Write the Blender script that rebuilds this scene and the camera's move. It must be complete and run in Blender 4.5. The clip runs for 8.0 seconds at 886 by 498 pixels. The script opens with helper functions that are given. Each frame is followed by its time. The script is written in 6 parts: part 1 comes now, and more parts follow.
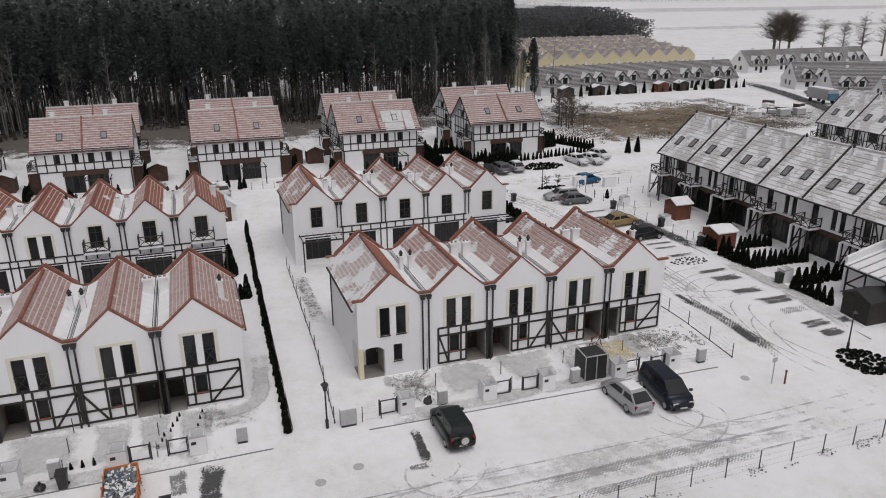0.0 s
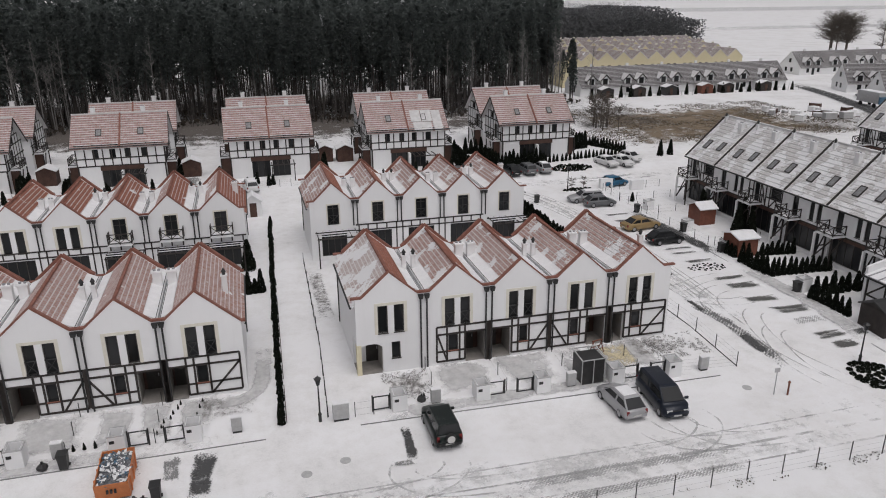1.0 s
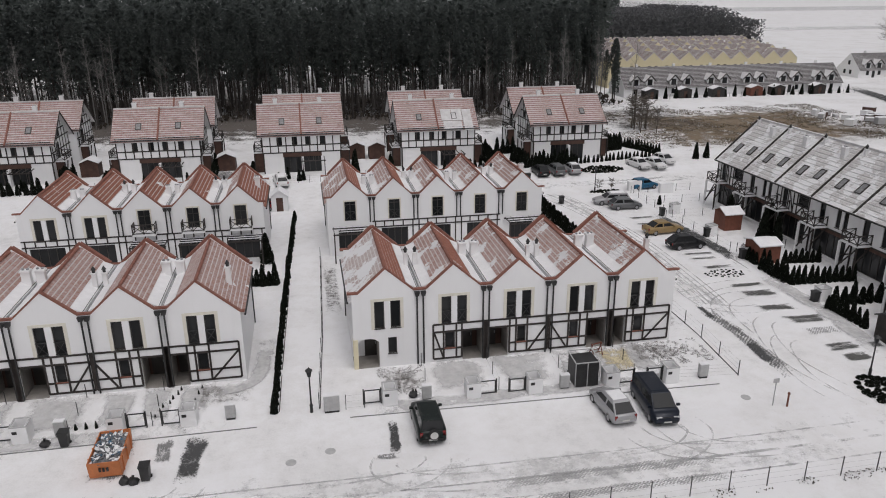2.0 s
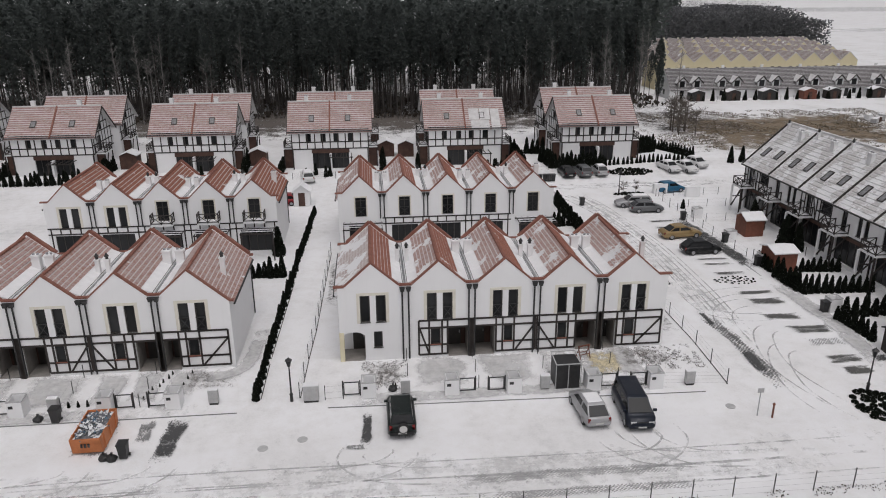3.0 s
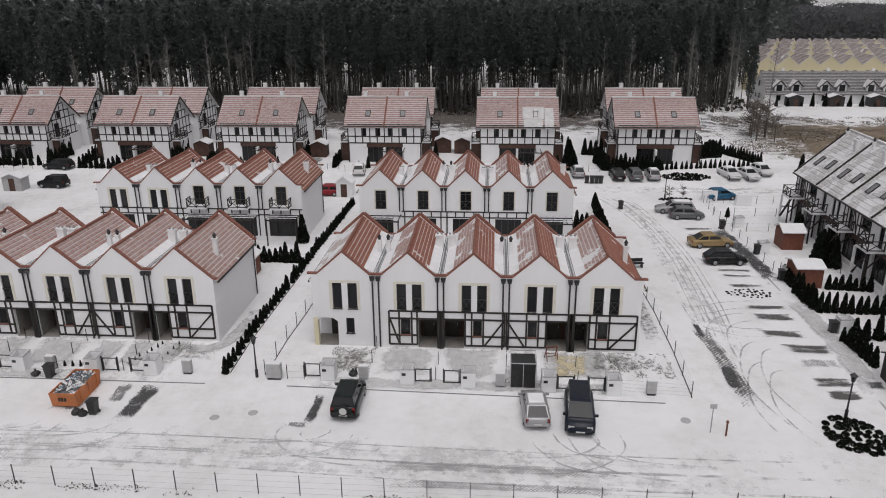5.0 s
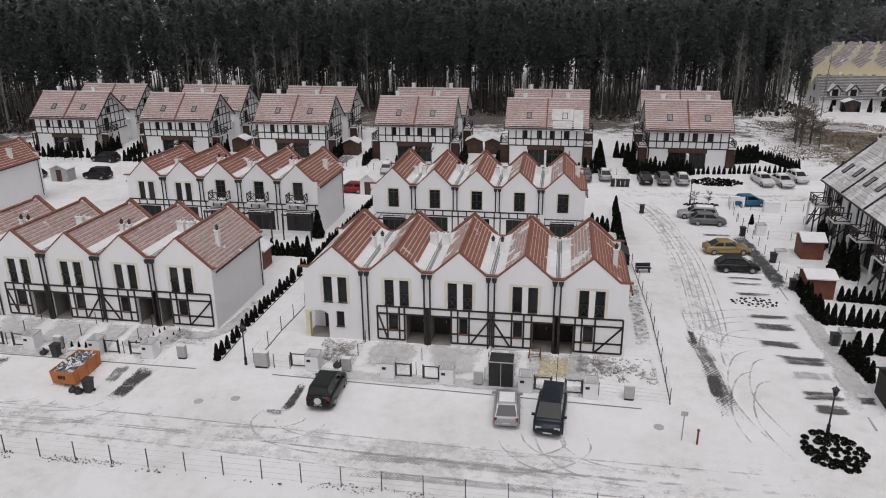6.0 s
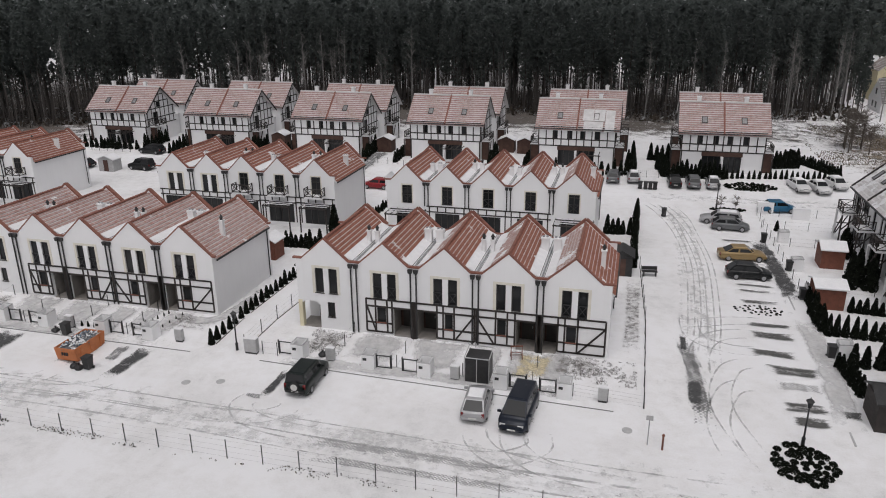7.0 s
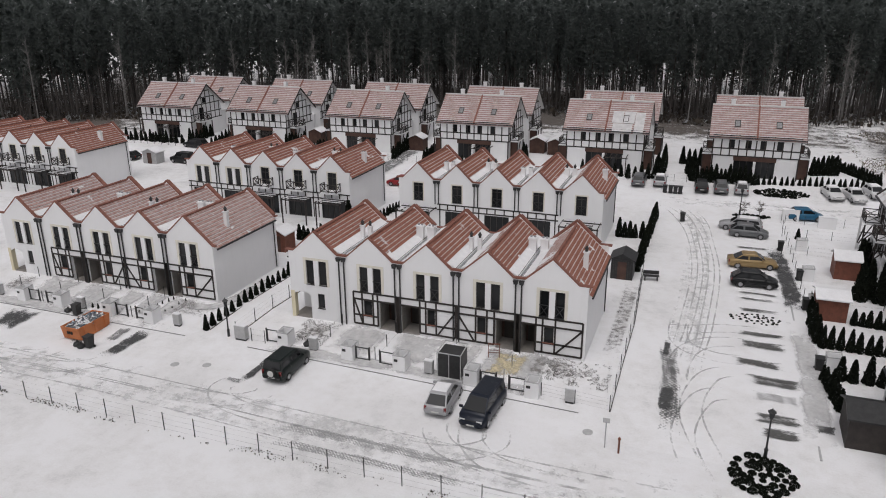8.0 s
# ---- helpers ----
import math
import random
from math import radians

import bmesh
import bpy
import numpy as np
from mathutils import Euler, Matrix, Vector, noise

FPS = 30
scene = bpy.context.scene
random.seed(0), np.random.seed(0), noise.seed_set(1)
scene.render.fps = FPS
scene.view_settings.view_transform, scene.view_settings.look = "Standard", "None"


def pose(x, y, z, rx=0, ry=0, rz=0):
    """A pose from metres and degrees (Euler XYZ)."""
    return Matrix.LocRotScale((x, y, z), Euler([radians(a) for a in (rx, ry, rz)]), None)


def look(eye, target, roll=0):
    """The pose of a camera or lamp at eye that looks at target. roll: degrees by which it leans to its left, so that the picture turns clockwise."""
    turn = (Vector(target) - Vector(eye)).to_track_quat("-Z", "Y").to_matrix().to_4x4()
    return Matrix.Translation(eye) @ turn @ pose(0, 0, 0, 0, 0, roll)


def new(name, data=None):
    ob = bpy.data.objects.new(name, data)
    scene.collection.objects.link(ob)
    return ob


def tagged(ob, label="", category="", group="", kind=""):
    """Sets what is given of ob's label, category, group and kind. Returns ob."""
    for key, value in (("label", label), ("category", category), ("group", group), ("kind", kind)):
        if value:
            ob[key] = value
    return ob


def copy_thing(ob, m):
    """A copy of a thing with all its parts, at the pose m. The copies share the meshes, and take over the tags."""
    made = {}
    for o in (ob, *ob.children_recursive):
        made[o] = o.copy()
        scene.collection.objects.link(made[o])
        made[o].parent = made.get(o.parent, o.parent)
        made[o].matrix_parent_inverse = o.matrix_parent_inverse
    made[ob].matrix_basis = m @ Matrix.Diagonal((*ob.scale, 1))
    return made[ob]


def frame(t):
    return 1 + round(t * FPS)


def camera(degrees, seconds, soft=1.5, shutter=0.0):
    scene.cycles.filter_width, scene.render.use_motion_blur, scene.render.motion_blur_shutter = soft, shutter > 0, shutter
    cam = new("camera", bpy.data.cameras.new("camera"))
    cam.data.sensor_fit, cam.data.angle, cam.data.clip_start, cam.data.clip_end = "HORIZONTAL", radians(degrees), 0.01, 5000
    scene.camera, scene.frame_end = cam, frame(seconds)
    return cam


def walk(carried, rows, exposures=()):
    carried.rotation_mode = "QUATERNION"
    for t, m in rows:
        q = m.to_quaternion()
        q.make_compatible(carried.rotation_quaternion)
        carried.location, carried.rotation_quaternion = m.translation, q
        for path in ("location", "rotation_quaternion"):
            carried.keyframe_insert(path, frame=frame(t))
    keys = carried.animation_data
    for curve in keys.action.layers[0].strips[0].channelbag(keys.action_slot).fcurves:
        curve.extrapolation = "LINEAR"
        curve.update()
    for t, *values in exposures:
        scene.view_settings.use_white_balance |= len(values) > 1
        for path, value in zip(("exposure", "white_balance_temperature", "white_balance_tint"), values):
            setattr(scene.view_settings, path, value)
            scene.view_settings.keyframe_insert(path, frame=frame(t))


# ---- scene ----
cam = camera(62.8, 8.0, soft=1.0)
PATH = [
    (0, (-0.649, -0.834, 25.006), (-0.03, 0.95, 24.344), -0.4),
    (0.5, (0.836, -1.506, 25.069), (1.393, 0.296, 24.406), -0.4),
    (1, (2.438, -2.253, 25.233), (2.929, -0.431, 24.569), -0.4),
    (1.5, (4.111, -2.882, 25.351), (4.532, -1.044, 24.684), -0.35),
    (2, (6.075, -3.579, 25.374), (6.423, -1.726, 24.707), -0.3),
    (3.5, (13.665, -5.229, 25.299), (13.771, -3.347, 24.631), -0.3),
    (4, (16.241, -5.573, 25.285), (16.266, -3.688, 24.616), -0.3),
    (4.5, (18.851, -5.846, 25.257), (18.797, -3.962, 24.588), -0.35),
    (6, (27.015, -6.055, 25.223), (26.709, -4.194, 24.558), -0.4),
    (6.5, (29.879, -5.839, 25.186), (29.485, -3.994, 24.521), -0.4),
    (7, (32.875, -5.528, 25.139), (32.391, -3.705, 24.474), -0.4),
    (7.5, (35.92, -5.073, 25.093), (35.349, -3.274, 24.429), -0.35),
    (8, (39.022, -4.48, 25.113), (38.364, -2.712, 24.45), -0.4),
]
walk(cam, [(t, look(eye, target, roll)) for t, eye, target, roll in PATH], [(0, -0.09, 6500, 13), (8, -0.06, 6500, 13)])

# ---- world, light ----
world = bpy.data.worlds.new("world")
scene.world = world
world.use_nodes = True
wn, wl = world.node_tree.nodes, world.node_tree.links
sky = wn.new("ShaderNodeTexSky")
sky.sky_type = 'NISHITA'
sky.sun_disc = False
sky.sun_elevation, sky.sun_rotation = radians(68), radians(170)
sky.dust_density, sky.air_density, sky.ozone_density = 6.0, 1.0, 1.0
veil = wn.new("ShaderNodeHueSaturation")
veil.inputs["Saturation"].default_value = 0.16
wl.new(sky.outputs[0], veil.inputs["Color"])
wl.new(veil.outputs[0], wn["Background"].inputs["Color"])
wn["Background"].inputs["Strength"].default_value = 0.094
sun = new("sun", bpy.data.lights.new("sun", 'SUN'))
sun.data.energy, sun.data.angle, sun.data.color = 0.42, radians(60), (1.0, 0.985, 0.97)
sun.matrix_world = look((0, 0, 60), (0, 22, 0))


# ---- materials ----
def nodes_of(name):
    m = bpy.data.materials.new(name)
    m.use_nodes = True
    n, l = m.node_tree.nodes, m.node_tree.links
    return m, n, l, n["Principled BSDF"]


def coords(n, l, scale, kind="Object"):
    tc, mp = n.new("ShaderNodeTexCoord"), n.new("ShaderNodeMapping")
    mp.inputs["Scale"].default_value = scale if isinstance(scale, tuple) else (scale,) * 3
    l.new(tc.outputs[kind], mp.inputs[0])
    return mp.outputs[0]


def noise_tex(n, l, scale, detail=4.0, vec=None, rough=0.6):
    t = n.new("ShaderNodeTexNoise")
    t.inputs["Scale"].default_value, t.inputs["Detail"].default_value, t.inputs["Roughness"].default_value = scale, detail, rough
    if vec:
        l.new(vec, t.inputs["Vector"])
    return t.outputs["Fac"]


def ramp(n, l, fac, *stops):
    r = n.new("ShaderNodeValToRGB")
    e = r.color_ramp.elements
    while len(e) < len(stops):
        e.new(0.5)
    for el, (p, c) in zip(e, stops):
        el.position, el.color = p, (*(c if isinstance(c, tuple) else (c, c, c)), 1)
    l.new(fac, r.inputs[0])
    return r.outputs[0]


def mixc(n, l, fac, a, b):
    m = n.new("ShaderNodeMix")
    m.data_type = 'RGBA'
    for sock, v in ((m.inputs["Factor"], fac), (m.inputs["A"], a), (m.inputs["B"], b)):
        if isinstance(v, (tuple, float, int)):
            sock.default_value = (*v, 1) if isinstance(v, tuple) else v
        else:
            l.new(v, sock)
    return m.outputs["Result"]


def maths(n, l, op, a, b=0.0):
    m = n.new("ShaderNodeMath")
    m.operation = op
    for i, v in enumerate((a, b)):
        if isinstance(v, (float, int)):
            m.inputs[i].default_value = v
        else:
            l.new(v, m.inputs[i])
    return m.outputs[0]


def bump(n, l, p, height, strength=0.3, distance=0.02):
    b = n.new("ShaderNodeBump")
    b.inputs["Strength"].default_value, b.inputs["Distance"].default_value = strength, distance
    l.new(height, b.inputs["Height"])
    l.new(b.outputs[0], p.inputs["Normal"])


def plain(name, a, b, scale=2.0, rough=0.7, metal=0.0, fine=18.0, bumps=0.15):
    """Two tones mixed at two scales, with a little relief."""
    m, n, l, p = nodes_of(name)
    v = coords(n, l, 1.0)
    big, small = noise_tex(n, l, scale, 4, v), noise_tex(n, l, fine, 3, v)
    f = maths(n, l, 'ADD', maths(n, l, 'MULTIPLY', big, 0.65), maths(n, l, 'MULTIPLY', small, 0.35))
    l.new(ramp(n, l, f, (0.35, a), (0.65, b)), p.inputs["Base Color"])
    p.inputs["Roughness"].default_value, p.inputs["Metallic"].default_value = rough, metal
    bump(n, l, p, small, bumps)
    return m


SNOW = (0.80, 0.80, 0.81)


def snow_ground_mat():
    m, n, l, p = nodes_of("snow_ground")
    v = coords(n, l, 1.0)
    a, b, c = noise_tex(n, l, 0.12, 5, v), noise_tex(n, l, 1.1, 6, v, 0.7), noise_tex(n, l, 9.0, 4, v, 0.7)
    s = maths(n, l, 'ADD', maths(n, l, 'MULTIPLY', a, 0.5), maths(n, l, 'ADD', maths(n, l, 'MULTIPLY', b, 0.32), maths(n, l, 'MULTIPLY', c, 0.18)))
    col = ramp(n, l, s, (0.36, (0.60, 0.60, 0.60)), (0.46, (0.74, 0.735, 0.735)), (0.55, SNOW))
    speck = ramp(n, l, maths(n, l, 'ADD', maths(n, l, 'MULTIPLY', c, 0.6), maths(n, l, 'MULTIPLY', b, 0.4)), (0.31, 1.0), (0.36, 0.0))
    col = mixc(n, l, maths(n, l, 'MULTIPLY', speck, 0.55), col, (0.30, 0.29, 0.28))
    l.new(col, p.inputs["Base Color"])
    p.inputs["Roughness"].default_value = 0.85
    bump(n, l, p, maths(n, l, 'ADD', b, maths(n, l, 'MULTIPLY', c, 0.3)), 0.35, 0.12)
    return m


def patch_mat(name, dark, light, soft=0.12, tracks=0.0, cover=0.5, grain=1.6, blocks=0.0, grit=1.7, stretch=(1.0, 1.0, 1.0)):
    """Bare or trodden ground that breaks through the snow, with ragged, see-through edges."""
    m, n, l, p = nodes_of(name)
    v = coords(n, l, stretch)
    big, fine = noise_tex(n, l, grain * 0.55, 5, v, 0.65), noise_tex(n, l, grain * 4.5, 4, v, 0.7)
    l.new(mixc(n, l, fine, dark, light), p.inputs["Base Color"])
    p.inputs["Roughness"].default_value = 0.8
    tc, sep = n.new("ShaderNodeTexCoord"), n.new("ShaderNodeSeparateXYZ")
    l.new(tc.outputs["UV"], sep.inputs[0])

    def edge(o):
        return maths(n, l, 'SUBTRACT', 1.0, maths(n, l, 'MULTIPLY', maths(n, l, 'ABSOLUTE', maths(n, l, 'SUBTRACT', sep.outputs[o], 0.5)), 2.0))
    e = maths(n, l, 'MULTIPLY', maths(n, l, 'MINIMUM', maths(n, l, 'MINIMUM', edge(0), edge(1)), 0.5), 2.0)
    f = maths(n, l, 'ADD', maths(n, l, 'MULTIPLY', maths(n, l, 'SUBTRACT', big, 0.5), 2.2), maths(n, l, 'MULTIPLY', maths(n, l, 'SUBTRACT', fine, 0.5), grit))
    if tracks:
        run = noise_tex(n, l, 1.0, 4, coords(n, l, (tracks, 2.5, 1.0), "UV"), 0.6)
        f = maths(n, l, 'ADD', f, maths(n, l, 'MULTIPLY', maths(n, l, 'SUBTRACT', run, 0.5), 1.5))
    if blocks:
        ck = n.new("ShaderNodeTexChecker")
        ck.inputs["Scale"].default_value = blocks
        l.new(v, ck.inputs["Vector"])
        f = maths(n, l, 'ADD', f, maths(n, l, 'MULTIPLY', maths(n, l, 'SUBTRACT', ck.outputs["Fac"], 0.5), 0.4))
    f = maths(n, l, 'ADD', maths(n, l, 'SUBTRACT', e, 1.0), maths(n, l, 'ADD', f, cover))
    # nothing shows at the very rim of the sheet
    al = maths(n, l, 'MULTIPLY', ramp(n, l, f, (0.0, 0.0), (soft, 1.0)), ramp(n, l, e, (0.0, 0.0), (0.18, 1.0)))
    l.new(al, p.inputs["Alpha"])
    return m


def roof_mat(name, tile_a, tile_b, dust, patch, aspect=0.0):
    """Clay tiles with snow dust on the course edges and melting patches; aspect: more snow on slopes that face -x."""
    m, n, l, p = nodes_of(name)
    v = coords(n, l, 1.0)
    geo = n.new("ShaderNodeNewGeometry")
    info = n.new("ShaderNodeObjectInfo")
    off = n.new("ShaderNodeVectorMath")
    off.operation = 'ADD'
    l.new(v, off.inputs[0])
    sc = n.new("ShaderNodeVectorMath")
    sc.operation = 'SCALE'
    sc.inputs[0].default_value = (37.0, 19.0, 11.0)
    l.new(info.outputs["Random"], sc.inputs["Scale"])
    l.new(sc.outputs[0], off.inputs[1])
    vo = off.outputs[0]
    big, mid, fine = noise_tex(n, l, 0.55, 4, vo, 0.5), noise_tex(n, l, 3.0, 4, vo, 0.65), noise_tex(n, l, 14.0, 3, vo, 0.7)
    rnd = n.new("ShaderNodeTexWhiteNoise")
    rnd.noise_dimensions = '3D'
    snap = n.new("ShaderNodeVectorMath")
    snap.operation = 'SNAP'
    snap.inputs[1].default_value = (0.3, 0.3, 0.3)
    l.new(vo, snap.inputs[0])
    l.new(snap.outputs[0], rnd.inputs[0])
    tile = mixc(n, l, rnd.outputs["Value"], tile_a, tile_b)
    tile = mixc(n, l, maths(n, l, 'MULTIPLY', fine, 0.35), tile, (0.10, 0.06, 0.05))
    sepn = n.new("ShaderNodeSeparateXYZ")
    l.new(geo.outputs["Normal"], sepn.inputs[0])
    side = maths(n, l, 'MULTIPLY', sepn.outputs[0], -aspect)
    # dust lies thin over everything, thicker on the lower lip of each course (UV v runs down one course)
    tc, suv = n.new("ShaderNodeTexCoord"), n.new("ShaderNodeSeparateXYZ")
    l.new(tc.outputs["UV"], suv.inputs[0])
    lip = ramp(n, l, suv.outputs[1], (0.0, 1.0), (0.14, 0.9), (0.34, 0.0), (0.94, 0.0))
    rib = n.new("ShaderNodeMath")
    rib.operation = 'PINGPONG'
    l.new(suv.outputs[0], rib.inputs[0])
    rib.inputs[1].default_value = 0.5
    trough = ramp(n, l, rib.outputs[0], (0.0, 0.55), (0.20, 0.0))
    tile = mixc(n, l, trough, tile, (0.05, 0.03, 0.027))
    lip = maths(n, l, 'MULTIPLY', lip, ramp(n, l, noise_tex(n, l, 2.2, 3, vo, 0.6), (0.34, 0.45), (0.55, 1.0)))
    d = maths(n, l, 'ADD', maths(n, l, 'MULTIPLY', mid, 0.5), maths(n, l, 'ADD', maths(n, l, 'ADD', maths(n, l, 'MULTIPLY', lip, 0.62), maths(n, l, 'MULTIPLY', trough, 0.14)), side))
    dustf = ramp(n, l, maths(n, l, 'ADD', d, maths(n, l, 'MULTIPLY', fine, 0.25)), (max(0.0, 0.62 - dust), 0.0), (min(1.0, 1.05 - dust), 0.9))
    col = mixc(n, l, dustf, tile, (0.72, 0.71, 0.71))
    pf = ramp(n, l, maths(n, l, 'ADD', maths(n, l, 'ADD', big, maths(n, l, 'MULTIPLY', maths(n, l, 'SUBTRACT', mid, 0.5), 0.25)), maths(n, l, 'MULTIPLY', side, 0.6)), (0.70 - patch, 0.0), (0.74 - patch, 1.0))
    col = mixc(n, l, pf, col, SNOW)
    l.new(col, p.inputs["Base Color"])
    p.inputs["Roughness"].default_value = 0.75
    w = n.new("ShaderNodeTexWave")
    w.inputs["Scale"].default_value = 1.0
    w.wave_profile = 'SIN'
    l.new(coords(n, l, (1.0, 1.0, 1.0), "UV"), w.inputs["Vector"])
    bump(n, l, p, maths(n, l, 'ADD', maths(n, l, 'MULTIPLY', w.outputs["Fac"], 0.6), maths(n, l, 'MULTIPLY', pf, 0.8)), 0.5, 0.06)
    return m


def glass_mat():
    m, n, l, p = nodes_of("window_glass")
    v = coords(n, l, 1.0)
    info = n.new("ShaderNodeObjectInfo")
    l.new(mixc(n, l, info.outputs["Random"], (0.008, 0.009, 0.010), (0.035, 0.036, 0.038)), p.inputs["Base Color"])
    p.inputs["Roughness"].default_value = 0.10
    p.inputs["Specular IOR Level"].default_value = 0.28
    bump(n, l, p, noise_tex(n, l, 1.5, 2, v), 0.04, 0.02)
    return m


def plaster_mat(name, a, b, dirt=0.06):
    m, n, l, p = nodes_of(name)
    v = coords(n, l, 1.0)
    big, fine = noise_tex(n, l, 0.7, 5, v), noise_tex(n, l, 40.0, 3, v)
    streak = noise_tex(n, l, 1.0, 4, coords(n, l, (3.0, 3.0, 0.25)))
    col = mixc(n, l, maths(n, l, 'MULTIPLY', ramp(n, l, streak, (0.5, 0.0), (0.75, 1.0)), dirt), mixc(n, l, big, a, b), (0.45, 0.43, 0.40))
    l.new(col, p.inputs["Base Color"])
    p.inputs["Roughness"].default_value = 0.9
    bump(n, l, p, fine, 0.12, 0.01)
    return m


M_GROUND = snow_ground_mat()
M_ASPHALT = patch_mat("wet_asphalt", (0.035, 0.036, 0.038), (0.10, 0.10, 0.10), 0.35, cover=0.46, grain=2.2, grit=2.4)
M_BAY = patch_mat("bay_asphalt", (0.045, 0.045, 0.044), (0.15, 0.148, 0.14), 0.5, cover=0.42, grain=2.4, grit=1.6, stretch=(0.35, 1.7, 1.0))
M_SLUSH = patch_mat("slush_tracks", (0.62, 0.618, 0.615), (0.73, 0.727, 0.725), 2.6, tracks=5.0, cover=0.10, grit=0.35)
M_TREAD = patch_mat("tyre_tread", (0.10, 0.10, 0.10), (0.34, 0.34, 0.34), 0.4, tracks=9.0, cover=0.30, grain=3.0)
M_LANE = patch_mat("dark_lane_treads", (0.05, 0.05, 0.05), (0.20, 0.20, 0.20), 0.5, tracks=9.0, cover=0.40, grain=2.0, blocks=6.5, grit=1.2)
M_BLOCK = patch_mat("tyre_tread_blocks", (0.20, 0.20, 0.20), (0.44, 0.44, 0.44), 0.6, tracks=9.0, cover=0.20, grain=3.0, blocks=9.0, grit=1.2)
M_LINE = patch_mat("tyre_line", (0.36, 0.36, 0.36), (0.54, 0.54, 0.54), 1.3, cover=0.34, grain=1.2, grit=1.0)
M_PAVE = patch_mat("thin_snow_on_paving", (0.50, 0.497, 0.495), (0.64, 0.637, 0.635), 1.2, cover=0.62, grit=0.35, grain=0.9)
M_EARTH = patch_mat("bare_earth", (0.06, 0.052, 0.047), (0.22, 0.20, 0.185), 0.6, cover=0.14, grain=4.5, grit=2.6)
M_DRY = patch_mat("dry_grass_field", (0.11, 0.08, 0.05), (0.27, 0.21, 0.145), 0.5, cover=0.46, grain=0.8)
M_LITTER = patch_mat("forest_litter", (0.05, 0.042, 0.036), (0.17, 0.15, 0.135), 0.5, cover=0.62, grain=0.8)
M_STUBBLE = patch_mat("far_stubble", (0.60, 0.60, 0.60), (0.72, 0.72, 0.72), 1.0, cover=0.5, grain=0.2)
M_SAND = patch_mat("yellow_sand", (0.50, 0.42, 0.24), (0.66, 0.58, 0.40), 0.8, cover=0.5)
M_SNOW = plain("fresh_snow", (0.72, 0.72, 0.73), (0.83, 0.83, 0.84), 1.2, 0.85, fine=8.0, bumps=0.3)
M_WHITE = plaster_mat("white_render", (0.78, 0.78, 0.785), (0.83, 0.83, 0.835))
M_YELLOW = plaster_mat("yellow_render", (0.66, 0.58, 0.37), (0.72, 0.65, 0.45))
M_CREAM = plain("cream_render", (0.66, 0.63, 0.54), (0.74, 0.715, 0.64), 2.0, 0.9)
M_TIMBER = plain("dark_timber", (0.014, 0.011, 0.010), (0.045, 0.036, 0.032), 1.5, 0.7)
M_BROWN = plain("brown_boards", (0.045, 0.022, 0.016), (0.10, 0.05, 0.036), 1.5, 0.75)
M_REDWOOD = plain("red_brown_boards", (0.11, 0.035, 0.020), (0.19, 0.065, 0.038), 2.5, 0.7)
M_METAL = plain("black_metal", (0.012, 0.012, 0.013), (0.03, 0.03, 0.03), 3.0, 0.5)
M_GALV = plain("galvanised_metal", (0.30, 0.31, 0.32), (0.45, 0.45, 0.46), 3.0, 0.5, 0.6)
M_GREYBOX = plain("grey_plastic", (0.36, 0.36, 0.36), (0.48, 0.48, 0.48), 3.0, 0.6)
# kerb concrete darkened to paint in the shadow line along its edge
M_KERB = plain("shadow_toned_kerb", (0.13, 0.13, 0.13), (0.24, 0.24, 0.235), 1.0, 0.8)
M_GLASS = glass_mat()
M_FRAME = plain("dark_window_frame", (0.02, 0.017, 0.015), (0.04, 0.035, 0.03), 3.0, 0.5)
M_COPING = plain("red_coping", (0.17, 0.062, 0.043), (0.29, 0.125, 0.092), 2.0, 0.7)
M_ROOF = roof_mat("clay_roof", (0.32, 0.105, 0.062), (0.40, 0.155, 0.100), 0.28, 0.09, 0.19)
M_ROOF_S = roof_mat("snowed_clay_roof", (0.30, 0.12, 0.08), (0.36, 0.16, 0.11), 0.50, 0.20)
M_ROOF_L = roof_mat("clay_roof_open", (0.32, 0.105, 0.062), (0.40, 0.155, 0.100), 0.39, 0.04, 0.05)
M_ROOF_H = roof_mat("dusted_clay_roof", (0.31, 0.135, 0.11), (0.37, 0.175, 0.145), 0.33, -0.06)
M_ROOF_R = roof_mat("snowy_grey_roof", (0.26, 0.235, 0.228), (0.33, 0.305, 0.295), 0.55, 0.21)
M_ROOF_G = roof_mat("grey_tile_roof", (0.10, 0.10, 0.105), (0.16, 0.16, 0.165), 0.18, -0.02)
M_ROOF_Y = roof_mat("ochre_tile_roof", (0.25, 0.185, 0.16), (0.32, 0.245, 0.22), 0.30, 0.06)
# skylight panes: reflected sky painted as grey base colour, with a snow dusting
M_SKYPANE = plain("sky_toned_dusted_glass", (0.16, 0.16, 0.165), (0.30, 0.30, 0.305), 3.0, 0.25)
M_PANEL = plain("dusted_solar_panel", (0.46, 0.45, 0.45), (0.62, 0.61, 0.61), 1.5, 0.4)
# porch sides and floor: the recess's shade is put into this darker tone
M_PORCH_SHADE = plain("shade_toned_porch_render", (0.20, 0.185, 0.17), (0.30, 0.28, 0.26), 1.5, 0.9)
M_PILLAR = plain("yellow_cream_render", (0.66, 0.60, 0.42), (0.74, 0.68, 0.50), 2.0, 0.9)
# porch ceiling: near-black colour painted in place of the shadow up there
M_CEILING_SHADE = plain("painted_ceiling_shade", (0.03, 0.028, 0.026), (0.06, 0.055, 0.05), 1.0, 0.9)
M_BARK = plain("pine_bark", (0.036, 0.031, 0.029), (0.080, 0.071, 0.065), 1.5, 0.9)
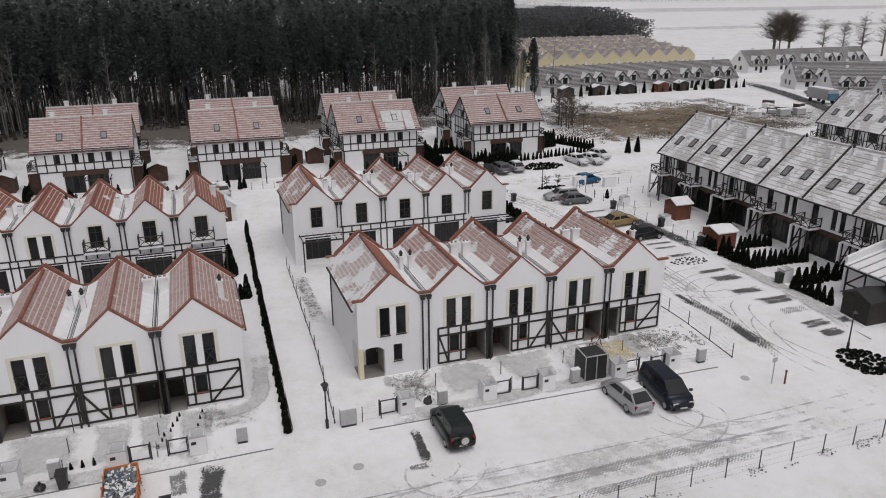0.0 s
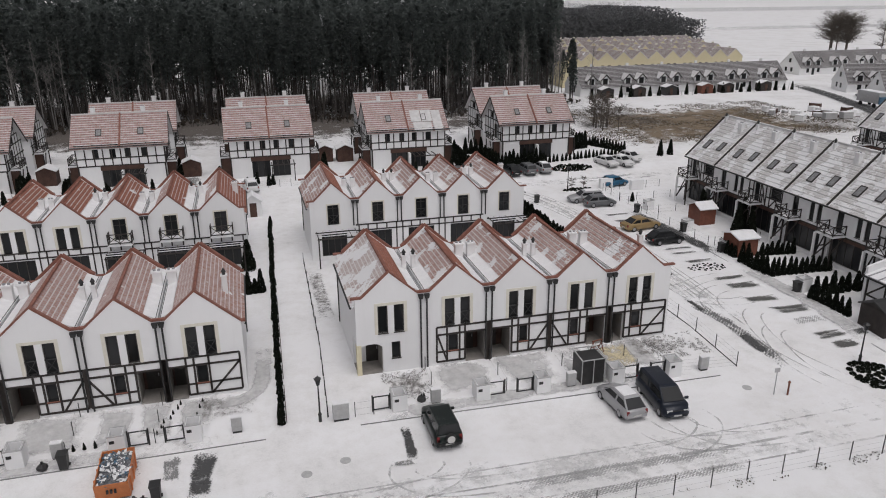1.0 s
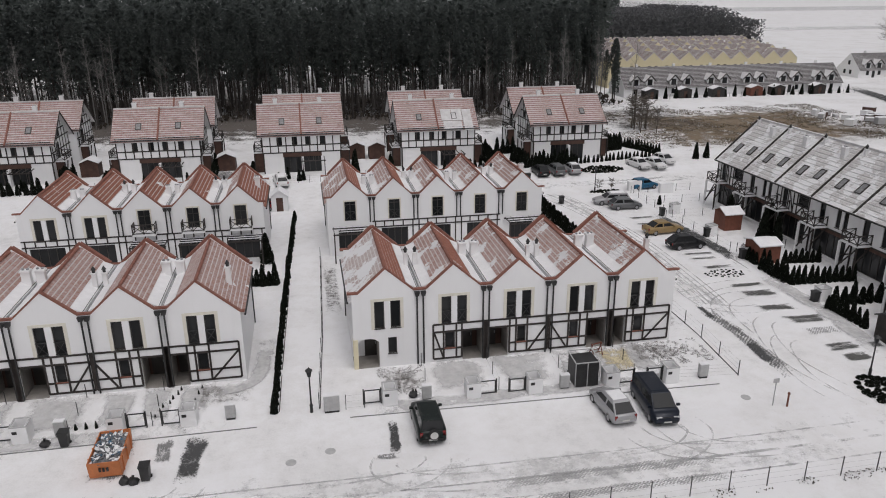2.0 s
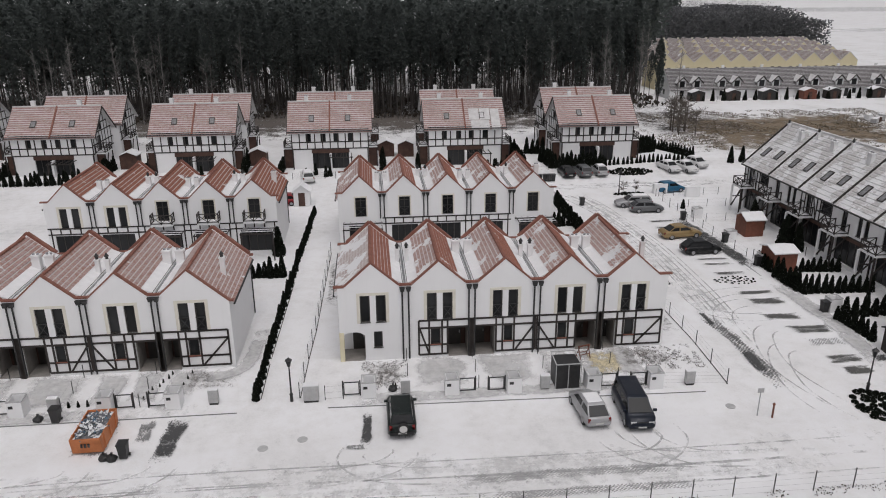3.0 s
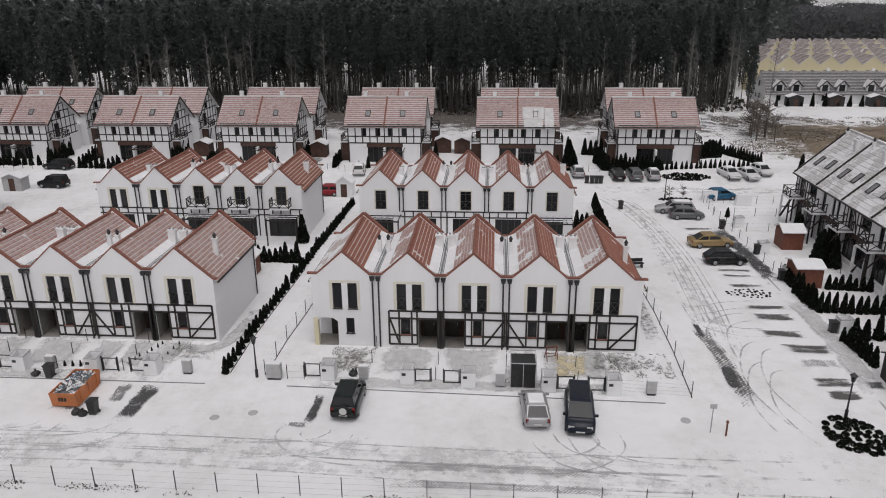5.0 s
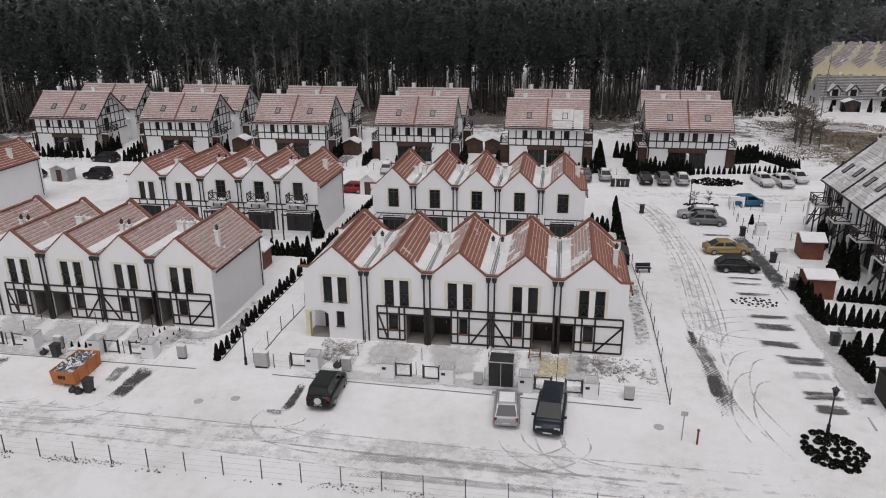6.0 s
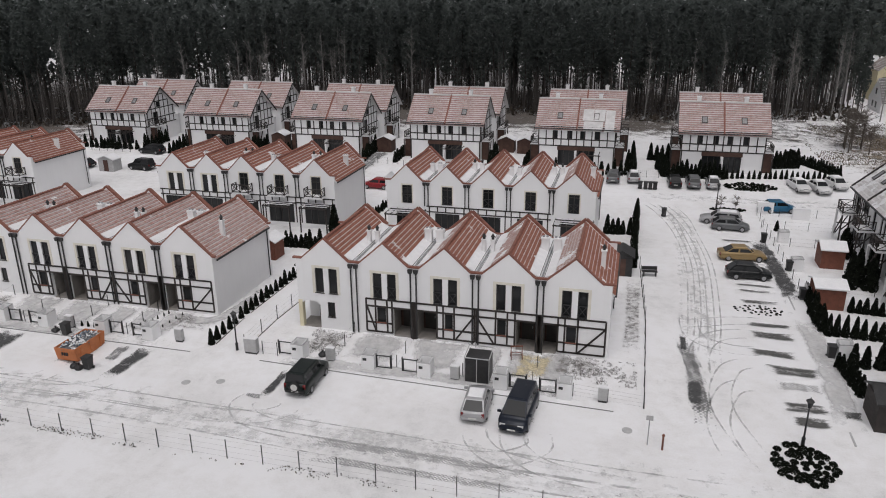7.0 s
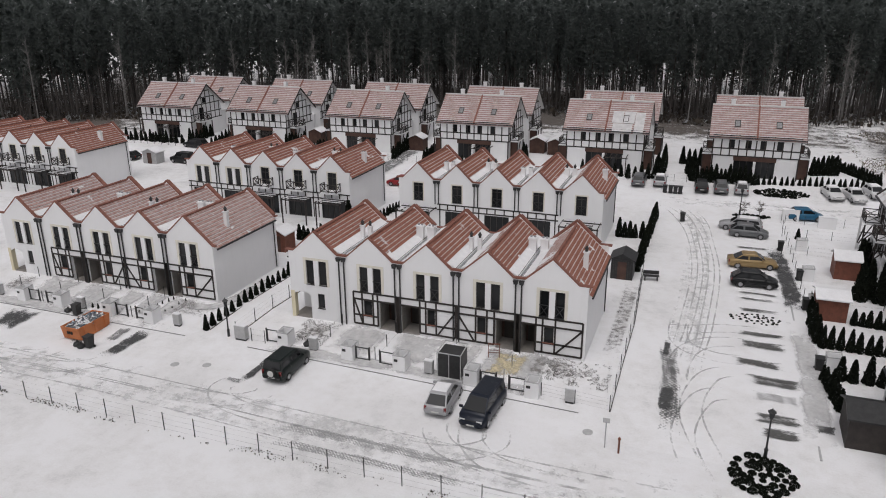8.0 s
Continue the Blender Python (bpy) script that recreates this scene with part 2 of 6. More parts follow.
M_BIRCH = plain("birch_bark", (0.13, 0.125, 0.12), (0.27, 0.26, 0.25), 3.0, 0.8)
M_TWIG = plain("bare_twigs", (0.07, 0.058, 0.05), (0.14, 0.12, 0.10), 2.0, 0.9)


def leaf_mat(name, a, b, frost, thin=0.45):
    """Small leaves or needles that let some light through; a share of them is frosted."""
    m, n, l, p = nodes_of(name)
    geo = n.new("ShaderNodeNewGeometry")
    c = mixc(n, l, geo.outputs["Random Per Island"], a, b)
    f = ramp(n, l, geo.outputs["Random Per Island"], (1.0 - frost, 0.0), (min(1.0, 1.0 - frost + 0.04), 1.0))
    c = mixc(n, l, f, c, (0.45, 0.46, 0.47))
    l.new(c, p.inputs["Base Color"])
    p.inputs["Roughness"].default_value = 0.9
    p.inputs["Specular IOR Level"].default_value = 0.15
    tr, mx = n.new("ShaderNodeBsdfTranslucent"), n.new("ShaderNodeMixShader")
    l.new(c, tr.inputs["Color"])
    mx.inputs[0].default_value = thin
    l.new(p.outputs[0], mx.inputs[1])
    l.new(tr.outputs[0], mx.inputs[2])
    l.new(mx.outputs[0], n["Material Output"].inputs["Surface"])
    return m


M_PINE = leaf_mat("pine_needles", (0.112, 0.128, 0.121), (0.140, 0.157, 0.149), 0.02, 0.6)
M_THUJA = leaf_mat("thuja_leaves", (0.010, 0.013, 0.009), (0.028, 0.034, 0.024), 0.03)
M_SHRUB = leaf_mat("dry_shrub", (0.05, 0.042, 0.035), (0.13, 0.11, 0.09), 0.15)
M_GRASS = leaf_mat("dry_grass_blades", (0.11, 0.085, 0.055), (0.22, 0.18, 0.12), 0.15)
# both far-wood greys have the distance haze painted into the leaf colour
M_FARWOOD = leaf_mat("haze_pale_wood", (0.27, 0.275, 0.28), (0.33, 0.335, 0.34), 0.0)
M_HAZEWOOD = leaf_mat("haze_grey_wood", (0.17, 0.174, 0.178), (0.22, 0.224, 0.228), 0.0)
M_STEM = plain("bare_stems", (0.036, 0.032, 0.030), (0.085, 0.077, 0.072), 0.6, 0.9)


# ---- building blocks ----
GP = [(-400, -0.45), (34, -0.45), (43, 0.2), (80, 0.15), (92, 0.5), (100, 1.2), (130, 1.4), (160, 1.5), (400, 1.5), (6000, 1.5)]


def ground_z(y):
    return float(np.interp(y, [a for a, b in GP], [b for a, b in GP]))


def box(bm, x0, x1, y0, y1, z0, z1):
    v = [bm.verts.new((x, y, z)) for z in (z0, z1) for x, y in ((x0, y0), (x1, y0), (x1, y1), (x0, y1))]
    for f in ((0, 3, 2, 1), (4, 5, 6, 7), (0, 1, 5, 4), (1, 2, 6, 5), (2, 3, 7, 6), (3, 0, 4, 7)):
        bm.faces.new([v[i] for i in f])
    return v


def bar(bm, a, b, w, d=None, up=(0, 0, 1)):
    """A square bar from a to b, w wide and d deep."""
    a, b = Vector(a), Vector(b)
    d = w if d is None else d
    t = (b - a).normalized()
    u = Vector(up)
    if abs(t.dot(u)) > 0.99:
        u = Vector((0, 1, 0))
    s = t.cross(u).normalized()
    u = s.cross(t).normalized()
    v = [bm.verts.new(p + s * (i * w / 2) + u * (j * d / 2)) for p in (a, b) for i, j in ((-1, -1), (1, -1), (1, 1), (-1, 1))]
    for f in ((0, 1, 2, 3), (7, 6, 5, 4), (0, 4, 5, 1), (1, 5, 6, 2), (2, 6, 7, 3), (3, 7, 4, 0)):
        bm.faces.new([v[i] for i in f])


def tube(bm, a, b, r0, r1=None, n=8, caps=True):
    a, b = Vector(a), Vector(b)
    r1 = r0 if r1 is None else r1
    t = (b - a).normalized()
    s = t.cross(Vector((0, 0, 1)) if abs(t.z) < 0.9 else Vector((1, 0, 0))).normalized()
    u = t.cross(s)
    ring = [[bm.verts.new(p + (s * math.cos(k * 2 * math.pi / n) + u * math.sin(k * 2 * math.pi / n)) * r) for k in range(n)] for p, r in ((a, r0), (b, r1))]
    for k in range(n):
        bm.faces.new((ring[0][k], ring[0][(k + 1) % n], ring[1][(k + 1) % n], ring[1][k]))
    if caps:
        bm.faces.new(ring[0][::-1])
        bm.faces.new(ring[1])


def prism(bm, pts, y0, y1):
    """An outline in x, z pushed along y."""
    a = [bm.verts.new((x, y0, z)) for x, z in pts]
    b = [bm.verts.new((x, y1, z)) for x, z in pts]
    n = len(pts)
    bm.faces.new(a)
    bm.faces.new(b[::-1])
    for k in range(n):
        bm.faces.new((a[k], b[k], b[(k + 1) % n], a[(k + 1) % n]))


def mesh_of(name, bm, mat):
    bmesh.ops.recalc_face_normals(bm, faces=bm.faces)
    me = bpy.data.meshes.new(name)
    bm.to_mesh(me)
    bm.free()
    me.materials.append(mat)
    return me


def part(name, bm, mat, parent=None, label="", turn=None):
    ob = new(name, mesh_of(name, bm, mat))
    if turn:
        ob.matrix_basis = turn
    if parent:
        ob.parent = parent
    if label:
        ob["label"] = label
    return ob


def share(name, me, parent, m):
    ob = new(name, me)
    ob.parent = parent
    ob.matrix_basis = m
    return ob


def thing(name, x, y, z, rz, label, category, group="", kind=""):
    ob = new(name)
    ob.matrix_basis = pose(x, y, z, 0, 0, rz)
    return tagged(ob, label, category, group, kind)


def boxpart(name, mat, parent, *b, label=""):
    bm = bmesh.new()
    box(bm, *b)
    return part(name, bm, mat, parent, label)


def barpart(name, mat, parent, a, b, w, d=None, label=""):
    bm = bmesh.new()
    bar(bm, a, b, w, d)
    return part(name, bm, mat, parent, label)


# A tiled slope: courses that overlap like steps. The corner o, e along the ridge, s down the slope.
def slope(bm, o, e, s, course=0.33, lift=0.05, under=0.10):
    uv = bm.loops.layers.uv.verify()
    o, e, s = Vector(o), Vector(e), Vector(s)
    up = s.cross(e).normalized()
    if up.z < 0:
        up = -up
    n = max(2, round(s.length / course))
    line = [o]
    for k in range(1, n + 1):
        line += [o + s * (k / n) + up * lift, o + s * (k / n)]
    rows = [(bm.verts.new(p), bm.verts.new(p + e)) for p in line]
    for k in range(len(rows) - 1):
        (a, b), (c, d) = rows[k], rows[k + 1]
        f = bm.faces.new((a, b, d, c))
        v0, v1 = (0, 1) if k % 2 == 0 else (0.9, 0.9)
        for lp, q in zip(f.loops, ((0, v0), (e.length / 0.3, v0), (e.length / 0.3, v1), (0, v1))):
            lp[uv].uv = q
    lo = [bm.verts.new(p - up * under) for p in (o, o + e, o + e + s, o + s)]
    bm.faces.new(lo[::-1])
    bm.faces.new((lo[0], lo[1], rows[0][1], rows[0][0]))
    bm.faces.new((rows[-1][0], rows[-1][1], lo[2], lo[3]))
    bm.faces.new([lo[0]] + [r[0] for r in rows] + [lo[3]])
    bm.faces.new([lo[1]] + [r[1] for r in rows] + [lo[2]])
    bmesh.ops.recalc_face_normals(bm, faces=bm.faces)


def slope_part(name, mat, parent, o, e, s, label="", course=0.33):
    bm = bmesh.new()
    slope(bm, o, e, s, course)
    me = bpy.data.meshes.new(name)
    bm.to_mesh(me)
    bm.free()
    me.materials.append(mat)
    ob = new(name, me)
    ob.parent = parent
    if label:
        ob["label"] = label
    return ob


# A wall with openings: face in x, z at y = 0, thick to the inside; holes (x0, x1, z0, z1).
def wall_mesh(bm, x0, x1, z0, z1, holes, y0, y1):
    xs = sorted({x0, x1, *[h[0] for h in holes], *[h[1] for h in holes]})
    zs = sorted({z0, z1, *[h[2] for h in holes], *[h[3] for h in holes]})
    for a, b in zip(xs, xs[1:]):
        for c, d in zip(zs, zs[1:]):
            mx, mz = (a + b) / 2, (c + d) / 2
            if not any(h[0] < mx < h[1] and h[2] < mz < h[3] for h in holes):
                box(bm, a, b, y0, y1, c, d)
    bmesh.ops.remove_doubles(bm, verts=bm.verts, dist=0.0005)
    bm.verts.index_update()
    seen = {}
    for f in bm.faces:
        seen.setdefault(tuple(sorted(v.index for v in f.verts)), []).append(f)
    bmesh.ops.delete(bm, geom=[f for fs in seen.values() if len(fs) > 1 for f in fs], context='FACES')


# A window set into the hole: frame bars, mullion, panes, sill. Placed by a matrix so that it can face any way.
def window(parent, x0, x1, z0, z1, y=0.12, mullions=0, transom=None, sill=True, m=None, cross=False, name="window", simple=False):
    m = m or Matrix()
    if simple:
        bm = bmesh.new()
        box(bm, x0, x1, y - 0.03, y + 0.03, z0, z1)
        part(name, bm, M_GLASS, parent).matrix_basis = m
        return
    w = new(name)
    w.parent = parent
    w.matrix_basis = m
    bm = bmesh.new()
    t = 0.07
    box(bm, x0, x0 + t, y - 0.04, y + 0.04, z0, z1)
    box(bm, x1 - t, x1, y - 0.04, y + 0.04, z0, z1)
    box(bm, x0 + t, x1 - t, y - 0.04, y + 0.04, z0, z0 + t)
    box(bm, x0 + t, x1 - t, y - 0.04, y + 0.04, z1 - t, z1)
    for k in range(mullions):
        c = x0 + (x1 - x0) * (k + 1) / (mullions + 1)
        box(bm, c - 0.035, c + 0.035, y - 0.035, y + 0.035, z0 + t, z1 - t)
    if transom:
        box(bm, x0 + t, x1 - t, y - 0.03, y + 0.03, transom - 0.03, transom + 0.03)
    part("window_frame", bm, M_FRAME, w)
    boxpart("pane", M_GLASS, w, x0 + t, x1 - t, y + 0.005, y + 0.02, z0 + t, z1 - t)
    if sill:
        boxpart("window_sill", M_FRAME if not cross else M_METAL, w, x0 - 0.04, x1 + 0.04, -0.06, y - 0.04, z0 - 0.05, z0)
    if cross:
        bm = bmesh.new()
        zt = z0 + 0.95
        bar(bm, (x0, -0.03, zt), (x1, -0.03, zt), 0.05)
        bar(bm, (x0, -0.03, z0 + 0.08), (x1, -0.03, z0 + 0.08), 0.05)
        bar(bm, (x0 + 0.04, -0.03, z0 + 0.1), (x1 - 0.04, -0.03, zt), 0.045)
        bar(bm, (x1 - 0.04, -0.03, z0 + 0.1), (x0 + 0.04, -0.03, zt), 0.045)
        part("window_rail", bm, M_METAL, w)
    return w


def balcony(parent, x0, x1, z, depth=1.1, m=None, pieces=False):
    b = new("balcony")
    b.parent = parent
    b.matrix_basis = m or Matrix()
    boxpart("slab", M_WHITE, b, x0, x1, -depth, -0.004, z - 0.16, z)
    boxpart("snow_layer", M_SNOW, b, x0 + 0.08, x1 - 0.08, -depth + 0.08, -0.01, z + 0.004, z + 0.05)
    y = -depth + 0.05
    runs = [((x0 + 0.05, y), (x1 - 0.05, y), max(2, round((x1 - x0) / 0.9))), ((x0 + 0.05, y), (x0 + 0.05, -0.05), 1), ((x1 - 0.05, y), (x1 - 0.05, -0.05), 1)]
    for r, ((ax, ay), (bx, by), n) in enumerate(runs):
        rods = [("rail", (ax, ay, z + h), (bx, by, z + h), 0.07) for h in (0.12, 0.95)]
        for k in range(n + 1):
            p = (ax + (bx - ax) * k / n, ay + (by - ay) * k / n)
            if r == 0 or k:
                rods.append(("post", (*p, z), (*p, z + 1.0), 0.08))
            if k < n:
                q = (ax + (bx - ax) * (k + 1) / n, ay + (by - ay) * (k + 1) / n)
                rods += [("brace", (*p, z + 0.12), (*q, z + 0.95), 0.05), ("brace", (*q, z + 0.12), (*p, z + 0.95), 0.05)]
        if pieces:
            for nm, a, c, w in rods:
                barpart(nm, M_TIMBER, b, a, c, w)
        else:
            bm = bmesh.new()
            for nm, a, c, w in rods:
                bar(bm, a, c, w)
            part("balcony_rail", bm, M_TIMBER, b)
    return b


def chimney(parent, x, y, z0, z1, w, d, cowl=False):
    c = new("chimney")
    c.parent = parent
    c.location = (x, y, 0)
    bm = bmesh.new()
    box(bm, -w / 2, w / 2, -d / 2, d / 2, z0, z1)
    box(bm, -w / 2 - 0.06, w / 2 + 0.06, -d / 2 - 0.06, d / 2 + 0.06, z1, z1 + 0.08)
    part("chimney_shaft", bm, M_WHITE, c)
    bm = bmesh.new()
    if cowl:
        tube(bm, (0, 0, z1 + 0.08), (0, 0, z1 + 0.28), 0.11, n=8)
        tube(bm, (0, 0, z1 + 0.28), (0, 0, z1 + 0.55), 0.18, 0.02, n=8)
        part("cowl", bm, M_METAL, c)
    else:
        for k in (-1, 1):
            tube(bm, (k * w / 4, 0, z1 + 0.08), (k * w / 4, 0, z1 + 0.24), 0.10, n=8)
        part("flue", bm, M_GALV, c)
        boxpart("snow_cap", M_SNOW, c, -w / 2 - 0.03, w / 2 + 0.03, -d / 2 - 0.03, d / 2 + 0.03, z1 + 0.084, z1 + 0.13)
    return c


def beams(parent, lines, w=0.14, depth=0.05, y=0.0, m=None):
    """Timbers on a wall: (x0, z0, x1, z1), proud of it."""
    for x0, z0, x1, z1 in lines:
        bm = bmesh.new()
        a, b = (x0, y - depth / 2 - 0.003, z0), (x1, y - depth / 2 - 0.003, z1)
        bar(bm, a, b, w if abs(x1 - x0) < 0.01 else depth, depth if abs(x1 - x0) < 0.01 else w) if abs(x1 - x0) < 0.01 else bar(bm, a, b, depth, w)
        ob = part("timber_beam", bm, M_TIMBER, parent)
        if m:
            ob.matrix_basis = m


def downpipe(parent, x, z0, z1, y=-0.1, box_head=True):
    d = new("downpipe")
    d.parent = parent
    bm = bmesh.new()
    tube(bm, (x, y, z0), (x, y, z1 - 0.25), 0.06, n=8)
    part("pipe", bm, M_METAL, d)
    if box_head:
        bm = bmesh.new()
        v = box(bm, x - 0.19, x + 0.19, y - 0.16, y + 0.096, z1 - 0.30, z1)
        for k in (0, 1, 2, 3):
            v[k].co.x = x + (v[k].co.x - x) * 0.65
        part("hopper", bm, M_METAL, d)


# ---- ground and marks on it ----
def ground_sheet():
    ys = [-3000, -60, 0, 20, 28, 34, 36, 38, 40, 43, 50, 60, 70, 80, 85, 92, 96, 100, 110, 120, 130, 145, 160, 220, 300, 400, 700, 1500, 4500]
    xs = [-4000, -600, -200, -100, -50, 0, 50, 100, 200, 600, 4000]
    vs = [(x, y, ground_z(y)) for y in ys for x in xs]
    w = len(xs)
    fs = [(j * w + i, j * w + i + 1, (j + 1) * w + i + 1, (j + 1) * w + i) for j in range(len(ys) - 1) for i in range(w - 1)]
    me = bpy.data.meshes.new("ground")
    me.from_pydata(vs, [], fs)
    me.materials.append(M_GROUND)
    tagged(new("ground", me), "snow-covered open ground reaching to the horizon", "ground", kind="structure")


LAYER = [0.008]


def strip(name, mat, pts, width, label, kind="structure", category="ground", steps=8):
    """A band of ground along points, laid just over the sheet below it."""
    LAYER[0] += 0.0012
    bm = bmesh.new()
    uv = bm.loops.layers.uv.verify()
    line = []
    for (ax, ay), (bx, by) in zip(pts, pts[1:]):
        line += [Vector((ax + (bx - ax) * k / steps, ay + (by - ay) * k / steps)) for k in range(steps)]
    line.append(Vector(pts[-1]))
    rows = []
    for k, p in enumerate(line):
        t = (line[min(k + 1, len(line) - 1)] - line[max(k - 1, 0)]).normalized()
        s = Vector((-t.y, t.x))
        rows.append([bm.verts.new((q.x, q.y, ground_z(q.y) + LAYER[0])) for q in (p + s * width / 2, p + s * width / 4, p, p - s * width / 4, p - s * width / 2)])
    n = len(rows) - 1
    for k in range(n):
        for j in range(4):
            f = bm.faces.new((rows[k][j], rows[k][j + 1], rows[k + 1][j + 1], rows[k + 1][j]))
            for lp, c in zip(f.loops, ((j / 4, k / n), (j / 4 + 0.25, k / n), (j / 4 + 0.25, (k + 1) / n), (j / 4, (k + 1) / n))):
                lp[uv].uv = c
    bmesh.ops.recalc_face_normals(bm, faces=bm.faces)
    me = bpy.data.meshes.new(name)
    bm.to_mesh(me)
    bm.free()
    me.materials.append(mat)
    return tagged(new(name, me), label, category, kind=kind)


def patch(name, mat, x0, x1, y0, y1, label):
    return strip(name, mat, [((x0 + x1) / 2, y0), ((x0 + x1) / 2, y1)], x1 - x0, label)


ground_sheet()
ROAD = "grey slush and tyre tracks pressed into the snowy road"


def curve(pts, n=10):
    """Points of a smooth line through pts."""
    p = [Vector(pts[0])] + [Vector(q) for q in pts] + [Vector(pts[-1])]
    out = []
    for a, b, c, d in zip(p, p[1:], p[2:], p[3:]):
        for k in range(n):
            t = k / n
            out.append(0.5 * (2 * b + (c - a) * t + (2 * a - 5 * b + 4 * c - d) * t * t + (3 * b - a - 3 * c + d) * t ** 3))
    return out + [Vector(pts[-1])]


def tyre_track(pts, gauge=1.5, width=0.2, mat=None):
    line = curve(pts)
    for s in (-1, 1):
        side = []
        for k, p in enumerate(line):
            t = (line[min(k + 1, len(line) - 1)] - line[max(k - 1, 0)]).normalized()
            side.append((p.x - t.y * s * gauge / 2, p.y + t.x * s * gauge / 2))
        strip("tyre_track", mat or M_LINE, side, width, "thin tyre track pressed into the snow", steps=2)


strip("road", M_SLUSH, [(-60, 29.8), (-20, 29.8), (10, 29.6), (30, 29.5), (60, 29.5)], 6.4, ROAD, steps=10)
strip("road", M_BLOCK, [(12, 28.9), (22, 29.0), (30, 28.8)], 1.3, "tyre treads pressed into the snow of the road", steps=10)
strip("road", M_BLOCK, [(14, 27.3), (22, 27.4), (31, 27.2)], 1.0, "tyre treads pressed into the snow of the road", steps=10)
strip("road", M_SLUSH, [(38.5, 32), (38.8, 45), (39.2, 60), (39.0, 76), (37.5, 84), (33.5, 88.5)], 4.4, ROAD)
strip("road", M_LANE, [(38.6, 35.2), (38.4, 40), (38.0, 44), (37.7, 47.5)], 1.5, "dark tyre treads worn through the snow of the lane")
strip("road", M_SLUSH, [(30, 88.3), (45, 88.6), (70, 89)], 4.4, ROAD)
for dy in (-1.0, 0.6):
    tyre_track([(-50, 29.9 + dy), (-20, 29.6 + dy * 0.9), (0, 29.9 + dy * 0.8), (18, 29.4 + dy), (34, 29.2 + dy), (58, 29.6 + dy)])
for dx in (-0.9, 0.0, 0.8):
    tyre_track([(39.0 + dx, 34), (39.0 + dx * 0.5, 44), (39.6 + dx * 0.6, 52), (40.0 + dx * 0.6, 64), (39.2 + dx * 0.6, 74), (38.0 + dx, 81), (35.6 + dx, 86), (31.5, 88.4 + dx)])
tyre_track([(46, 49), (42, 49.2), (39.6, 47.6), (38.6, 44), (38.7, 38)])
tyre_track([(46, 52), (41.8, 51.6), (38.8, 50.4), (36.6, 50.2)], 1.4)
tyre_track([(44, 46.6), (40.8, 46.4), (38.4, 48.6), (38.6, 56)], 1.4)
tyre_track([(42.5, 41.6), (40.4, 40.4), (39.4, 36), (41, 31)], 1.4)
tyre_track([(42.8, 44.8), (40.6, 43.0), (39.8, 38), (42.5, 31)], 1.4)
tyre_track([(27.0, 33.0), (27.6, 31.0), (30, 29.4), (36, 29.0)])
tyre_track([(24.6, 33.0), (25.2, 31.2), (27, 29.8), (32, 29.0)])
tyre_track([(28.4, 33.4), (28.8, 31.4), (26.2, 29.6), (20, 29.2)])
tyre_track([(12.4, 32.8), (12.2, 31.4), (10, 30.2), (3, 29.6)])
tyre_track([(9.8, 33.0), (9.2, 31.4), (11.5, 29.8), (18, 29.2)])
tyre_track([(-1.4, 32.4), (-2.2, 31.0), (-5, 29.9), (-14, 29.8)])
tyre_track([(-6.4, 33.0), (-7, 31.0), (-12, 30.0), (-24, 29.8)])
patch("bare_patch", M_ASPHALT, 37.5, 38.7, 37.8, 41.6, "wet asphalt laid bare in the snowy lane")
patch("bare_patch", M_ASPHALT, 37.4, 38.0, 45.0, 48.0, "wet asphalt laid bare in the snowy lane")
for y, x0, x1, h in ((37.8, 43.6, 46.4, 0.7), (39.3, 43.2, 46.6, 0.7), (43.7, 42.9, 46.9, 0.85), (46.2, 42.0, 45.9, 0.75)):
    patch("bare_patch", M_BAY, x0, x1, y - h, y + h, "bare asphalt where a car has stood in the snow")
patch("bare_patch", M_BLOCK, 43.0, 46.8, 41.0, 42.4, "tyre prints across a parking bay")
patch("bare_patch", M_ASPHALT, 46.9, 48.2, 38.6, 39.6, "bare asphalt beside the garden path")
for y, h in ((49.3, 1.0), (51.2, 0.6), (55.9, 0.5), (58.4, 0.4), (59.8, 0.35), (70.2, 0.45), (72.6, 0.45)):
    patch("bare_patch", M_BAY, 42.2, 46.4, y - h * 0.8, y + h * 0.8, "thin dark slush in a parking bay")
strip("bare_patch", M_ASPHALT, [(-1.95, 32.2), (-1.9, 34.4), (-1.55, 36.9)], 1.6, "bare wet asphalt where a car has stood")
patch("bare_patch", M_TREAD, -4.2, -2.9, 34.2, 36.8, "spots of bare asphalt in the snow")
strip("bare_patch", M_ASPHALT, [(10.05, 32.7), (10.15, 34.6), (10.2, 36.5)], 0.75, "bare wet asphalt beside the parked car")
patch("bare_patch", M_TREAD, 8.6, 10.3, 32.3, 33.0, "trodden slush at the edge of a bay")
patch("bare_patch", M_ASPHALT, -16.0, -12.4, 33.2, 36.8, "bare wet asphalt where a car has stood")
for x, y, w in ((12.35, 35.1, 2.3), (24.4, 34.8, 2.2), (27.2, 34.45, 2.4), (-6.4, 35.2, 2.7)):
    patch("bare_patch", M_TREAD, x - w / 2, x + w / 2, y - 2.4, y + 2.3, "trampled dirty snow around a standing vehicle")
for a, b in ((-46, 2.0), (7.2, 33)):
    patch("pavement", M_PAVE, a, b, 36.8, 38.4, "narrow pavement under thin trodden snow")
